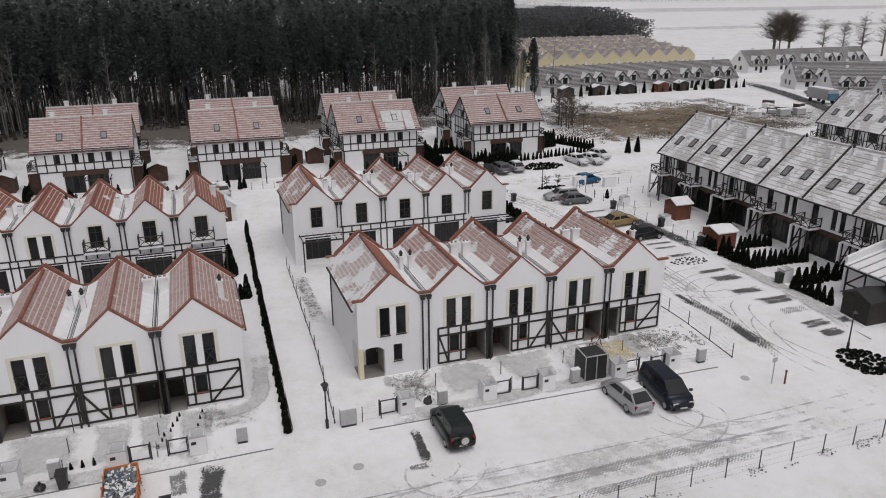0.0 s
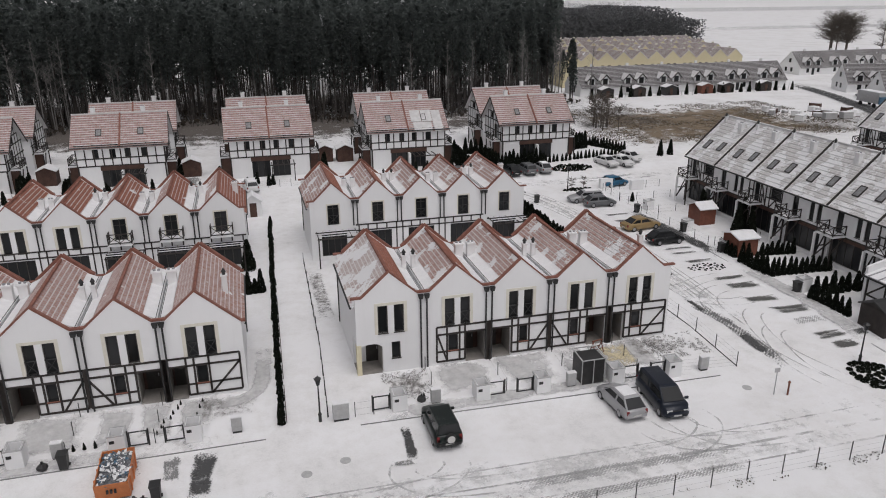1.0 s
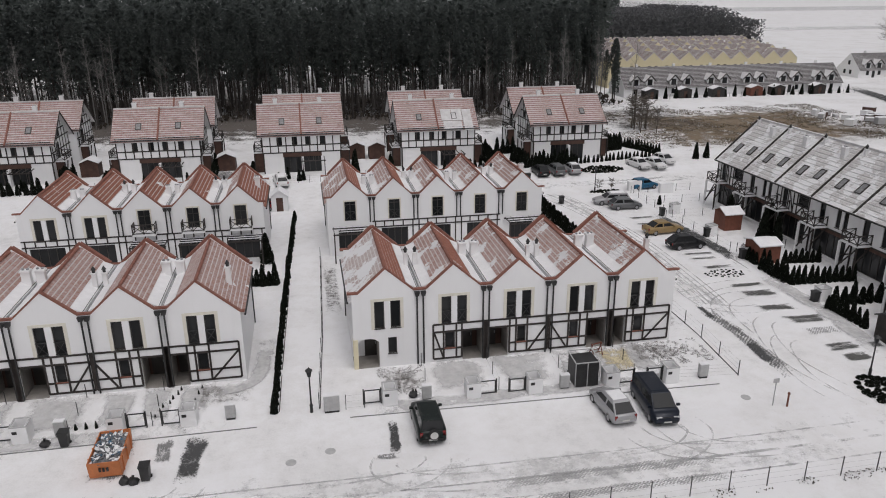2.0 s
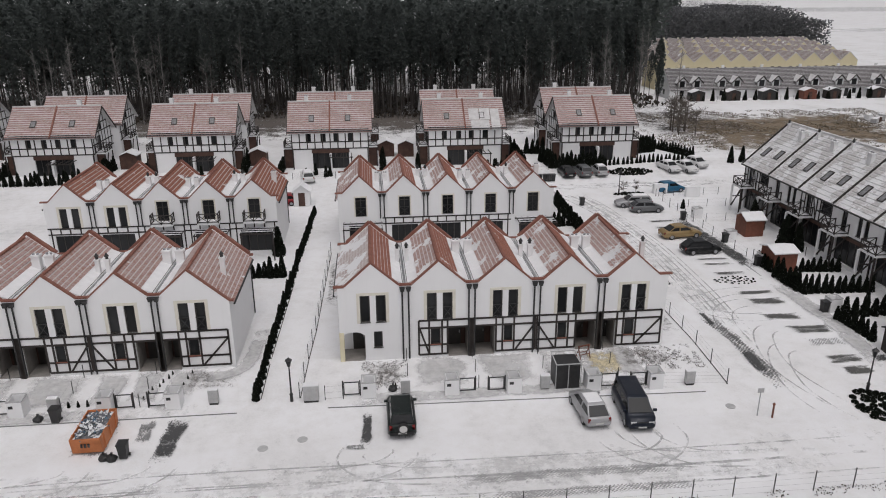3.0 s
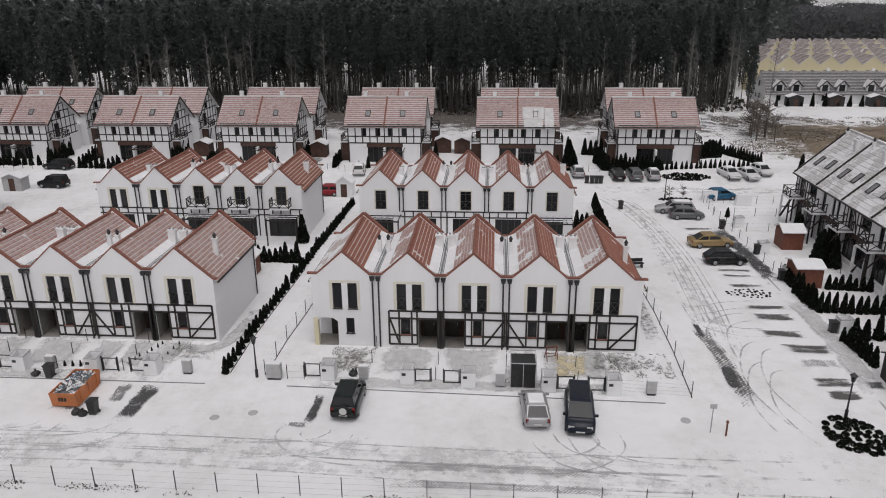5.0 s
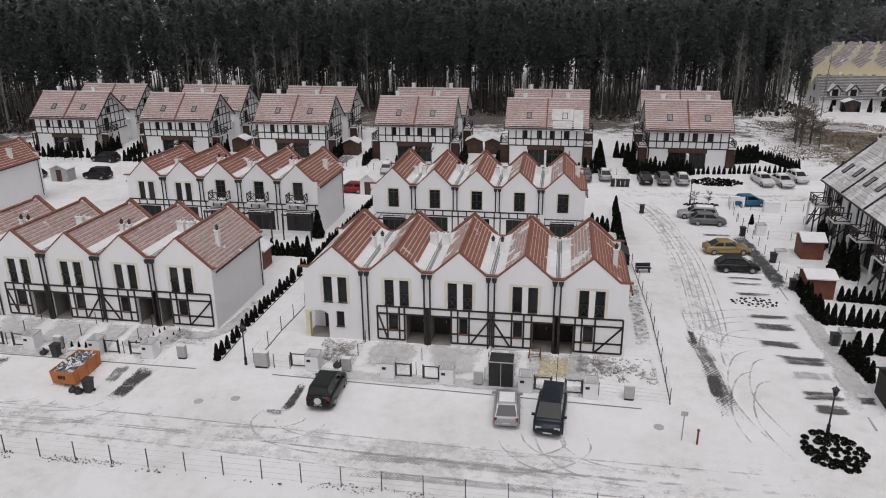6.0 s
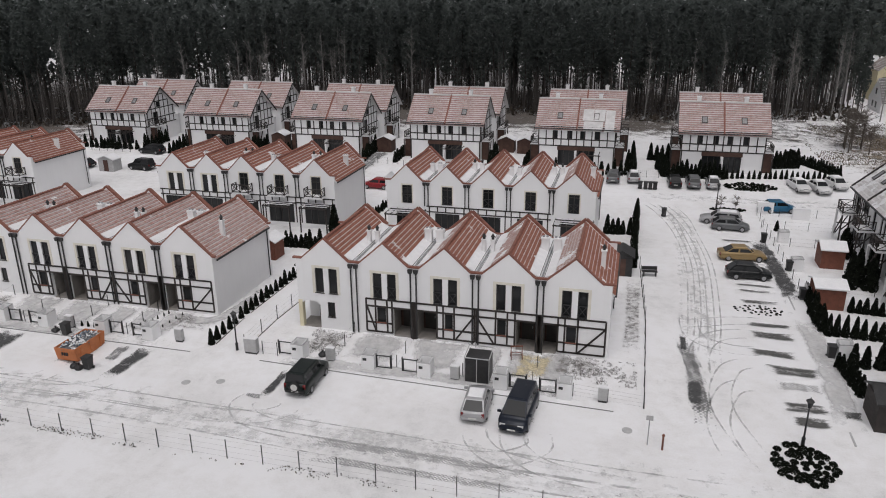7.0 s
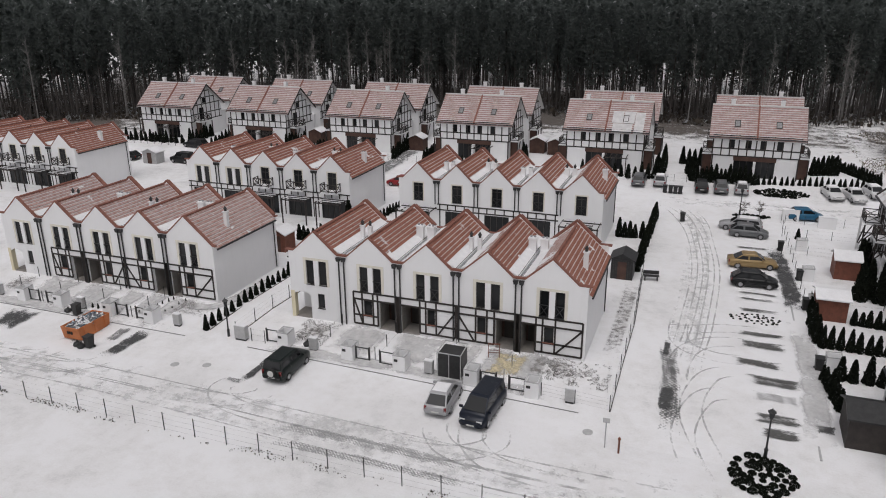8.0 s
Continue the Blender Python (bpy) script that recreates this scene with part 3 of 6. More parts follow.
for c0 in (20.2, -10.75):
    for a, b in ((-7.2, -2.4), (-2.5, 2.3), (2.3, 4.9), (4.8, 7.2), (7.1, 9.8)):
        patch("yard_paving", M_PAVE, c0 + a, c0 + b, 38.3, 42.9, "paved yard under thin grey snow")
    patch("yard_paving", M_EARTH, c0 + 7.6, c0 + 12.8, 39.4, 42.5, "bare earth and weeds breaking through the snow")
    patch("yard_paving", M_EARTH, c0 - 10.6, c0 - 7.2, 38.4, 42.5, "bare earth and weeds breaking through the snow")
strip("yard_paving", M_PAVE, curve([(-2.0, 41.2), (0.6, 41.6), (1.8, 43.4), (2.2, 50)]), 1.5, "trodden path round the end house", steps=2)
patch("yard_paving", M_SAND, 25.7, 28.7, 38.4, 42.4, "yellow sand spilled on a snowy yard")
patch("yard_paving", M_EARTH, 33.0, 34.8, 41.0, 61.0, "weedy strip with thin snow by the fence")
patch("yard_paving", M_EARTH, 6.4, 8.3, 50.0, 66.0, "weedy strip with thin snow by the fence")
strip("garden_path", M_ASPHALT, [(47.2, 55), (47.1, 62), (46.6, 70), (46.0, 74)], 2.0, "wet paved path along the gardens")
strip("garden_path", M_PAVE, [(47.0, 36), (47.3, 46), (47.3, 55)], 2.2, "paved path with thin snow along the gardens")
strip("garden_path", M_TREAD, [(-6.5, 84), (-6, 96), (-5.5, 106)], 3.8, "paved lane with thin snow between the houses")
patch("field", M_DRY, 58, 116, 100, 140, "brown dry grass field with snow between the tufts")
patch("field", M_DRY, 74, 106, 108, 132, "brown dry grass field with snow between the tufts")
patch("field", M_EARTH, 58, 86, 114, 150, "stubbly open ground with patchy snow")
patch("field", M_EARTH, 96, 134, 100, 126, "rough building ground with patchy snow")
strip("road", M_ASPHALT, [(147, 172), (143.5, 158), (138.5, 143), (129, 121), (122, 106), (117, 92)], 5.5, "wet cleared road between snowy plots")
patch("forest_floor", M_LITTER, -160, 90, 118, 190, "forest floor with leaf litter and thin snow")
patch("forest_floor", M_LITTER, -170, -50, 92, 135, "forest floor with leaf litter and thin snow")
for a, b, y0, y1 in ((230, 700, 420, 470), (300, 1500, 800, 1100)):
    patch("field", M_STUBBLE, a, b, y0, y1, "far field with grey stubble under snow")
# ---- row houses ----
W5, DEP, ZV, ZP = 4.75, 9.5, 5.75, 7.45


def shell(name, label, w, holes, roof, left=False, right=False, group="", recess=(), dep=DEP, rx=None, drop=False, corner=False):
    """One gabled house of a row; rx: where its right wall stands, drop: the right slope runs on down past the valley line."""
    h = thing(name, 0, 0, 0, 0, label, "house", group)
    hw, fl = w / 2, 0.46
    rx = rx or hw
    a0 = hw - fl
    fall = (ZP - ZV) / a0
    zd = ZP - fall * rx if drop else ZV
    rim = [(-hw, zd), (rx, zd), (0, ZP), (-a0, ZV), (-hw, ZV)] if drop else [(-a0, ZV), (a0, ZV), (0, ZP)]
    bm = bmesh.new()
    wall_mesh(bm, -hw, rx, -0.6, zd, holes, 0.0, 0.3)
    prism(bm, rim, 0.0, 0.3)
    part("front_wall", bm, M_WHITE, h)
    bm = bmesh.new()
    box(bm, -hw, rx, dep - 0.3, dep, -0.6, zd)
    prism(bm, rim, dep - 0.3, dep)
    part("back_wall", bm, M_WHITE, h)
    for s, end in ((-1, left), (1, right)):
        bm = bmesh.new()
        edge = rx if s > 0 else hw
        x = s * edge
        low = drop and s > 0
        x0, x1 = min(x, x - s * 0.15), max(x, x - s * 0.15)
        zt = ZP - 0.2 - fall * edge if end else ZV - 0.3
        if corner and s < 0:
            box(bm, x0, x1, 1.9, dep - 0.3, -0.6, zt)
            box(bm, x0, x1, 0.3, 1.9, 2.25, zt)
        else:
            box(bm, x0, x1, 0.3, dep - 0.3, -0.6, zt)
        part("side_wall", bm, M_WHITE, h)
        a = edge if low else a0
        run = edge + 0.22 if end else a0
        slope_part("roof_slope", roof, h, (0, 0.28, ZP - 0.10), (0, dep - 0.56, 0), (s * run, 0, -fall * run))
        for y in (0.12, dep - 0.12):
            bm = bmesh.new()
            th = 0.10 if y < 1 else 0.26
            wd = 0.28 if y < 1 else 0.34
            bar(bm, (0, y, ZP + th / 2 - 0.03), (s * a, y, ZP - fall * a + th / 2 - 0.03), wd, th)
            part("coping", bm, M_COPING, h)
            e = edge + (0.28 if end else 0)
            bm = bmesh.new()
            box(bm, min(s * a, s * e), max(s * a, s * e), y - wd / 2, y + wd / 2, ZP - fall * a - 0.06, ZP - fall * a + 0.06)
            part("coping", bm, M_COPING, h)
        if end:
            ze = ZP - 0.16 - fall * run
            bm = bmesh.new()
            tube(bm, (s * (edge + 0.27), 0.3, ze), (s * (edge + 0.27), dep - 0.3, ze - 0.03), 0.08, n=8)
            part("gutter", bm, M_METAL, h)
            bm = bmesh.new()
            tube(bm, (s * (edge + 0.08), dep - 0.5, 0.1), (s * (edge + 0.08), dep - 0.5, ze), 0.05, n=8)
            part("downpipe", bm, M_METAL, h)
        else:
            boxpart("valley_gutter", M_GALV, h, min(s * (a - 0.1), s * hw), max(s * (a - 0.1), s * hw), 0.33, dep - 0.33, ZV - 0.3, ZV - 0.22)
            bm = bmesh.new()
            v = box(bm, min(s * (a - 0.42), s * (hw - 0.09)), max(s * (a - 0.42), s * (hw - 0.09)), 0.35, dep - 0.35, ZV - 0.22, ZV - 0.02)
            for q in v:
                if abs(q.co.x) < a - 0.2 and q.co.z > ZV - 0.1:
                    q.co.z = ZV + 0.36
            part("snow_in_valley", bm, M_SNOW, h, "snow lying along the roof valley")
            barpart("valley_flashing", M_METAL, h, (s * (hw - 0.17), 0.36, ZV + 0.0), (s * (hw - 0.17), dep - 0.4, ZV + 0.0), 0.06, 0.05)
    bm = bmesh.new()
    k, rings = 0.33, []
    while k < dep - 0.7:
        for dy, r in ((0, 0.10), (0.30, 0.13), (0.301, 0.10)):
            rings.append([(math.cos(q * math.pi / 4) * r, k + dy, ZP - 0.05 + math.sin(q * math.pi / 4) * r) for q in range(8)])
        k += 0.34
    vs = [[bm.verts.new(c) for c in r] for r in rings]
    for a, b in zip(vs, vs[1:]):
        for q in range(8):
            bm.faces.new((a[q], a[(q + 1) % 8], b[(q + 1) % 8], b[q]))
    bm.faces.new(vs[0])
    bm.faces.new(vs[-1])
    part("ridge", bm, M_COPING, h)
    for x0, x1, z1 in recess:
        a, b = max(x0, -hw + 0.154), min(x1, hw - 0.154)
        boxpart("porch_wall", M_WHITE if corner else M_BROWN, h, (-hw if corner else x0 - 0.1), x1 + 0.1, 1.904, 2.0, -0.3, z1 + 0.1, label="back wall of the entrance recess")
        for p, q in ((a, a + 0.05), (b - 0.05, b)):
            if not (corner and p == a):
                # side walls, floor and ceiling carry the recess shade in their colours
                boxpart("porch_wall", M_PORCH_SHADE, h, p, q, 0.304, 1.9, -0.3, z1 - 0.002)
        boxpart("porch_floor", M_PORCH_SHADE, h, (-hw if corner else a + 0.05), b - 0.05, 0.02, 1.9, -0.3, 0.006)
        boxpart("porch_ceiling", M_CEILING_SHADE, h, x0, x1, 0.304, 1.9, z1 + 0.004, z1 + 0.1)
        dx = x1 - 0.92 if corner else x0 + 0.25
        d = boxpart("door", M_FRAME, h, dx, dx + 0.9, 1.85, 1.896, -0.02, 2.05, label="dark front door")
        boxpart("door_handle", M_GALV, d, dx + 0.77, dx + 0.82, 1.80, 1.85, 0.95, 1.15)
        if corner:
            boxpart("corner_pillar", M_PILLAR, h, -hw - 0.02, x0 + 0.08, -0.03, 0.42, -0.3, 2.25)
    return h


PAIR = [(-0.85, -0.15, 3.0, 5.05), (0.28, 0.98, 3.0, 5.05)]


def pair_windows(h, cross):
    bm = bmesh.new()
    wall_mesh(bm, -1.08, 1.2, 2.94, 5.25, [(-0.851, -0.149, 2.94, 5.052), (0.279, 0.981, 2.94, 5.052)], -0.03, -0.003)
    part("window_surround", bm, M_CREAM, h)
    for a, b, z0, z1 in PAIR:
        window(h, a, b, z0, z1, cross=cross)
    boxpart("pier", M_WHITE, h, -0.149, 0.279, -0.036, -0.0305, 2.95, 5.05)


def front_unit(kind, left=False, right=False, roof=None, rx=None, drop=False):
    mir = 1 if kind in (2, 3) else -1
    op = {1: [(-2.15, -0.57, -0.1, 2.25)], 2: [(0.66, 2.28, -0.1, 2.25)], 3: [(-2.28, -0.62, -0.1, 2.25)], 4: [(0.62, 2.28, -0.1, 2.25)], 5: [(-2.28, -1.08, -0.1, 2.25)]}[kind]
    low = {1: (0.06, 0.68), 2: (-0.61, 0.12), 3: (0.0, 0.65), 4: (-0.75, -0.08), 5: (-0.45, 0.28)}[kind]
    text = {1: "white rendered end house with an arched porch and red tile coping"}.get(kind, "white half-timbered row house with paired windows, red tiled roof")
    h = shell("row_house", text, W5, PAIR + op + [(low[0], low[1], 1.0, 2.25)], roof or M_ROOF, left, right, "row houses", [(op[0][0], op[0][1], 2.25)], rx=rx, drop=drop, corner=kind == 1)
    pair_windows(h, kind in (2, 3, 5))
    window(h, low[0], low[1], 1.0, 2.25)
    zt, zm, zl, zb = 2.92, 2.33, 0.98, 0.22
    if kind == 1:
        for s in (-1, 1):
            bm = bmesh.new()
            c = -1.36 + s * 0.79
            prism(bm, [(c, 1.95), (c, 2.25), (c - s * 0.62, 2.25), (c - s * 0.30, 2.17)], 0.02, 0.28)
            part("arch_spandrel", bm, M_WHITE, h)
    else:
        x0, x1 = {2: (-1.46, 2.37), 3: (-2.37, 2.37), 4: (-2.37, 2.37), 5: (-2.37, 2.34)}[kind]
        a, b = {2: (-1.46, 0.62), 3: (-0.58, 2.3), 4: (-2.3, 0.58), 5: (-1.04, 2.34)}[kind]
        rows = [(x0, zt, x1, zt), (x0, zm, x1, zm), (a, zl, b, zl), (a, zb, b, zb)]
        for x in (a, low[0] - 0.1, low[1] + 0.1, b):
            rows.append((x, zb, x, zt))
        if kind == 2:
            rows += [(a + 0.05, zm, low[0] - 0.1, zb), (-1.46, zt, -1.46, zb)]
        if kind == 3:
            rows += [(low[1] + 0.2, zb, b, zm), (2.3, zb, 2.3, zt)]
        if kind == 4:
            rows += [(low[0] - 0.2, zb, a, zm)]
        if kind == 5:
            rows += [(low[1] + 0.15, zb, b, zm)]
        beams(h, rows, 0.13)
        sx = {2: 2.32, 3: -2.32, 4: 2.32, 5: -2.32}[kind]
        barpart("porch_post", M_TIMBER, h, (sx, -0.02, -0.3), (sx, -0.02, zt), 0.3, 0.24)
        boxpart("lower_sill", M_COPING, h, low[0] - 0.05, low[1] + 0.05, -0.1, -0.06, 0.98, 1.06)
    for s, end in ((-1, left), (1, right)):
        if not end:
            downpipe(h, s * (W5 / 2 - 0.22), 0.0 if kind == 1 or s * mir > 0 else 0.0, ZV - 0.12)
    return h


def place(ob, x, y, rz=0, dz=0.0):
    ob.matrix_basis = pose(x, y, ground_z(y + 0.5) + dz, 0, 0, rz)


CX, CY = 20.2, 42.5
LX, LP = -1.75, 4.70


def roof_flues(u, k):
    if k in (0, 2):
        for s in (-0.35, 0.35):
            chimney(u, W5 / 2 + s, 4.6, ZV - 0.25, ZV + 1.05, 0.30, 0.34, True)
    if k in (1, 3):
        for s in (-0.48, 0.48):
            chimney(u, W5 / 2 + s, 6.0, ZV - 0.25, ZV + 1.05, 0.60, 0.45)
    if k == 4:
        chimney(u, 1.75, 3.4, ZV - 0.2, ZV + 1.3, 0.34, 0.34, True)


for k in range(5):
    u = front_unit(k + 1, k == 0, k == 4, rx=2.58 if k == 4 else None)
    place(u, CX + (k - 2) * W5, CY)
    roof_flues(u, k)
    if k == 0:
        [o for o in u.children if o.name.startswith("roof_slope")][0].data.materials[0] = M_ROOF_S
    at = pose(LX + (k - 4) * LP, 42.57, ground_z(43.1) + 0.03)
    if k == 4:
        v = front_unit(5, right=True, roof=M_ROOF_L, rx=2.66, drop=True)
        roof_flues(v, 4)
        v.matrix_basis = at
        continue
    v = copy_thing(u, at)
    for o in v.children:
        if o.name.startswith("roof_slope"):
            o.data = o.data.copy()
            o.data.materials[0] = M_ROOF_L

WB = 4.43


def garden_unit(kind, left=False, right=False, side=0):
    up = 0.3 if kind == "balcony" else 0.05
    door = (-0.5, 0.6, 3.2 + up, 5.2 + up)
    holes = PAIR[:] if kind == "pair" else [door]
    low = {"pair": (-1.6, 1.5), "window": (-1.3, 1.4), "pergola": (-1.2, 1.3), "balcony": (-1.5, 1.6)}[kind]
    holes.append((low[0], low[1], 0.05, 2.3))
    h = shell("row_house", "white row house with %s, snowy red roof" % {"pair": "paired tall windows", "window": "a French window", "pergola": "a garden pergola", "balcony": "a dark timber balcony"}[kind],
              WB, holes, M_ROOF, left, right, "garden-side row houses")
    if kind == "pair":
        pair_windows(h, False)
    else:
        bm = bmesh.new()
        wall_mesh(bm, -0.62, 0.72, door[2], 5.34 + up, [(-0.501, 0.601, door[2], door[3] + 0.002)], -0.025, -0.003)
        part("window_surround", bm, M_CREAM, h)
        window(h, *door, mullions=1, transom=4.9, sill=False, cross=kind != "balcony")
    window(h, low[0], low[1], 0.05, 2.3, mullions=3, sill=False)
    if kind == "balcony":
        balcony(h, -1.0, 1.1, 3.42, 1.1, pieces=True)
    if kind != "pergola":
        zt, zm = 3.05, 2.45
        rows = [(-WB / 2, zt, WB / 2, zt), (-WB / 2, zm, WB / 2, zm)]
        rows += [(x, 0.1 if x in (-1.9, 1.9) else zm, x, zt) for x in (-1.9, -1.0, -0.1, 0.9, 1.9)]
        beams(h, rows, 0.12)
    if kind in ("pergola", "balcony"):
        p = new("pergola")
        p.parent = h
        dpt = 2.2 if kind == "pergola" else 1.9
        z = 2.55 if kind == "pergola" else 2.4
        x0, x1 = (-1.7, 2.1) if kind == "pergola" else (-1.2, 1.9)
        for x in (x0, x1):
            barpart("post", M_TIMBER, p, (x, -dpt, -0.4), (x, -dpt, z), 0.12)
        for y in (-dpt, -0.1):
            barpart("beam", M_TIMBER, p, (x0 - 0.1, y, z), (x1 + 0.1, y, z), 0.12)
        for j in range(7):
            x = x0 + (x1 - x0) * j / 6
            barpart("rafter", M_TIMBER, p, (x, -dpt - 0.15, z + 0.11), (x, -0.02, z + 0.11), 0.08)
        for j in range(3):
            y = -dpt + dpt * (j + 0.5) / 3
            barpart("snow_ridge", M_SNOW, p, (x0, y, z + 0.18), (x1, y, z + 0.18), 0.10, 0.05)
    for s, end in ((-1, left), (1, right)):
        if not end:
            downpipe(h, s * (WB / 2 - 0.2), 3.05, ZV - 0.12)
    return h


def garden_row(kinds, cx, y, mid=2):
    for k, kind in enumerate(kinds):
        u = garden_unit(kind, k == 0, k == len(kinds) - 1)
        place(u, cx + (k - mid) * WB, y, 0, 0.42)
        if k < len(kinds) - 1:
            for s in (-0.42, 0.42):
                chimney(u, WB / 2 + s, 4.2 + (k % 2) * 1.6, ZV - 0.25, ZV + 0.9, 0.45, 0.4, k % 2 == 1)
        else:
            chimney(u, 1.5, 5.4, ZV - 0.2, ZV + 1.1, 0.5, 0.4)


garden_row(("pergola", "window", "window", "window", "pergola"), 18.64, 66.4)
garden_row(("pair", "pair", "balcony", "balcony", "balcony"), -9.63, 66.4)
garden_row(("pair", "balcony", "balcony", "balcony", "balcony"), -50.4, 67.2)


# ---- duplex houses before the wood ----
def skylight(parent, x, d, m, w=0.75, l=1.15):
    s = new("skylight")
    s.parent = parent
    s.matrix_basis = m @ pose(x, -d, 0.08)
    bm = bmesh.new()
    wall_mesh(bm, -w / 2, w / 2, -l / 2, l / 2, [(-w / 2 + 0.09, w / 2 - 0.09, -l / 2 + 0.09, l / 2 - 0.09)], -0.05, 0.05)
    bm.transform(Matrix.Rotation(radians(-90), 4, 'X'))
    part("skylight_frame", bm, M_FRAME, s)
    boxpart("pane", M_SKYPANE, s, -w / 2 + 0.09, w / 2 - 0.09, -l / 2 + 0.09, l / 2 - 0.09, -0.01, 0.02)


HW, HD, HE, HR = 5.45, 8.4, 5.75, 9.1


def duplex_block(h, dx, dy, front=True):
    """One gabled block of a duplex, its ridge along x."""
    b = new("gabled_block")
    b.parent = h
    b.matrix_basis = pose(dx, dy, 0)
    wins = [(-3.45, -2.7), (-1.35, -0.6), (0.5, 1.25), (2.55, 3.3)]
    holes = [(a, c, 3.95, 5.25) for a, c in wins] + [(-2.6, 2.6, 0.0, 2.3)]
    bm = bmesh.new()
    wall_mesh(bm, -HW, HW, -0.8, HE, holes if front else [], 0.0, 0.3)
    part("long_wall", bm, M_WHITE, b)
    boxpart("long_wall", M_WHITE, b, -HW, HW, HD - 0.3, HD, -0.8, HE)
    for s in (-1, 1):
        bm = bmesh.new()
        for x0 in (s * HW,):
            pts = [(0.3, -0.8), (HD - 0.3, -0.8), (HD - 0.3, HE), (HD / 2, HR - 0.35), (0.3, HE)]
            a = [bm.verts.new((x0, y, z)) for y, z in pts]
            c = [bm.verts.new((x0 - s * 0.25, y, z)) for y, z in pts]
            bm.faces.new(a)
            bm.faces.new(c[::-1])
            for k in range(5):
                bm.faces.new((a[k], c[k], c[(k + 1) % 5], a[(k + 1) % 5]))
        part("gable_wall", bm, M_WHITE, b)
    run = HD / 2 + 0.40
    dz = (HR - HE + 0.15) / (HD / 2)
    for s in (-1, 1):
        bm = bmesh.new()
        slope(bm, (-HW - 0.6, HD / 2, HR), (2 * HW + 1.2, 0, 0), (0, s * run, -dz * run), 0.40)
        me = bpy.data.meshes.new("roof_slope")
        bm.to_mesh(me)
        bm.free()
        me.materials.append(M_ROOF_H)
        share("roof_slope", me, b, Matrix())
        for e in (-1, 1):
            barpart("bargeboard", M_TIMBER, b, (e * (HW + 0.62), HD / 2, HR - 0.1), (e * (HW + 0.62), HD / 2 + s * run, HR - 0.1 - dz * run), 0.06, 0.24)
    barpart("ridge", M_ROOF_H, b, (-HW - 0.6, HD / 2, HR + 0.06), (HW + 0.6, HD / 2, HR + 0.06), 0.26, 0.16)
    barpart("fire_wall_strip", M_COPING, b, (0, HD / 2, HR + 0.10), (0, HD / 2 - run, HR + 0.10 - dz * run), 0.2, 0.18)
    barpart("gutter", M_METAL, b, (-HW - 0.6, -0.46, HE - 0.27), (HW + 0.6, -0.46, HE - 0.27), 0.12)
    ang = math.degrees(math.atan(dz))
    m = pose(0, HD / 2, HR, ang, 0, 0)
    for x in (-2.6, 2.6):
        skylight(b, x, run * 0.72, m)
    for x in (-3.4, 2.9):
        chimney(b, x, HD / 2 + 0.5, HR - 0.6, HR + 0.65, 0.55, 0.45)
    if front:
        for a, c in wins:
            window(b, a, c, 3.95, 5.25)
        rows = [(-HW, z, HW, z) for z in (2.92, 3.9, HE - 0.1)]
        rows += [(-HW + 2 * HW * k / 10, 2.92, -HW + 2 * HW * k / 10, HE) for k in range(11)]
        beams(b, rows, 0.15)
        boxpart("lintel", M_BROWN, b, -2.7, 2.7, -0.06, -0.003, 2.3, 2.84)
        for x0, x1 in ((-2.6, -0.15), (0.15, 2.6)):
            window(b, x0, x1, 0.0, 2.3, y=0.25, mullions=2, sill=False, name="glazed_door")
        boxpart("fin_wall", M_WHITE, b, -0.15, 0.15, -0.9, -0.07, -0.5, 2.28)
        for x in (-HW + 0.08, HW - 0.08):
            barpart("corner_post", M_TIMBER, b, (x, -0.06, -0.5), (x, -0.06, 2.9), 0.16)
    for s in (-1, 1):
        m = pose(s * HW, HD / 2, 0, 0, 0, 90 if s > 0 else -90)
        hy = HD / 2
        rows = [(-hy, 2.92, hy, 2.92), (-hy, 4.1, hy, 4.1), (-hy, HE - 0.1, hy, HE - 0.1), (-2.4, 6.8, 2.4, 6.8), (-1.2, 7.9, 1.2, 7.9)]
        for k in range(-3, 4):
            x = k * 1.2
            rows.append((x, 2.92, x, HE + (hy - abs(x)) * dz - 0.5))
        beams(b, rows, 0.15, m=m)
        f = -s
        window(b, min(f * 0.8, f * 2.0), max(f * 0.8, f * 2.0), 3.0, 5.1, y=-0.02, sill=False, m=m)
        window(b, -0.9, 0.1, 5.8, 6.7, y=-0.02, sill=False, m=m)
        balcony(b, min(f * 0.3, f * 3.4), max(f * 0.3, f * 3.4), 2.95, 1.3, m=m)
        boxpart("porch_wall", M_BROWN, b, min(s * (HW + 0.02), s * (HW + 1.2)), max(s * (HW + 0.02), s * (HW + 1.2)), 1.0, 1.08, -0.5, 2.75)
        for y in (0.6, 3.9):
            barpart("porch_post", M_TIMBER, b, (s * (HW + 1.22), y, -0.5), (s * (HW + 1.22), y, 2.8), 0.14)
        barpart("porch_brace", M_TIMBER, b, (s * (HW + 1.22), 0.6, 0.2), (s * (HW + 1.22), 2.2, 2.7), 0.12)
    return b


def duplex():
    h = thing("duplex_house", 0, 0, 0, 0, "half-timbered white duplex house with a snow-dusted pink tile roof", "house", "duplex houses")
    duplex_block(h, 0, 0)
    duplex_block(h, 0.4, 10.6, front=False)
    boxpart("link_wall", M_WHITE, h, -2.6, 4.6, HD + 0.02, 10.58, -0.8, 3.6)
    bm = bmesh.new()
    prism(bm, [(-2.9, 3.6), (4.9, 3.6), (4.9, 3.72), (1.0, 4.6), (-2.9, 3.72)], HD + 0.02, 10.58)
    part("link_roof", bm, M_SNOW, h, "snow-covered lean-to roof")
    return h


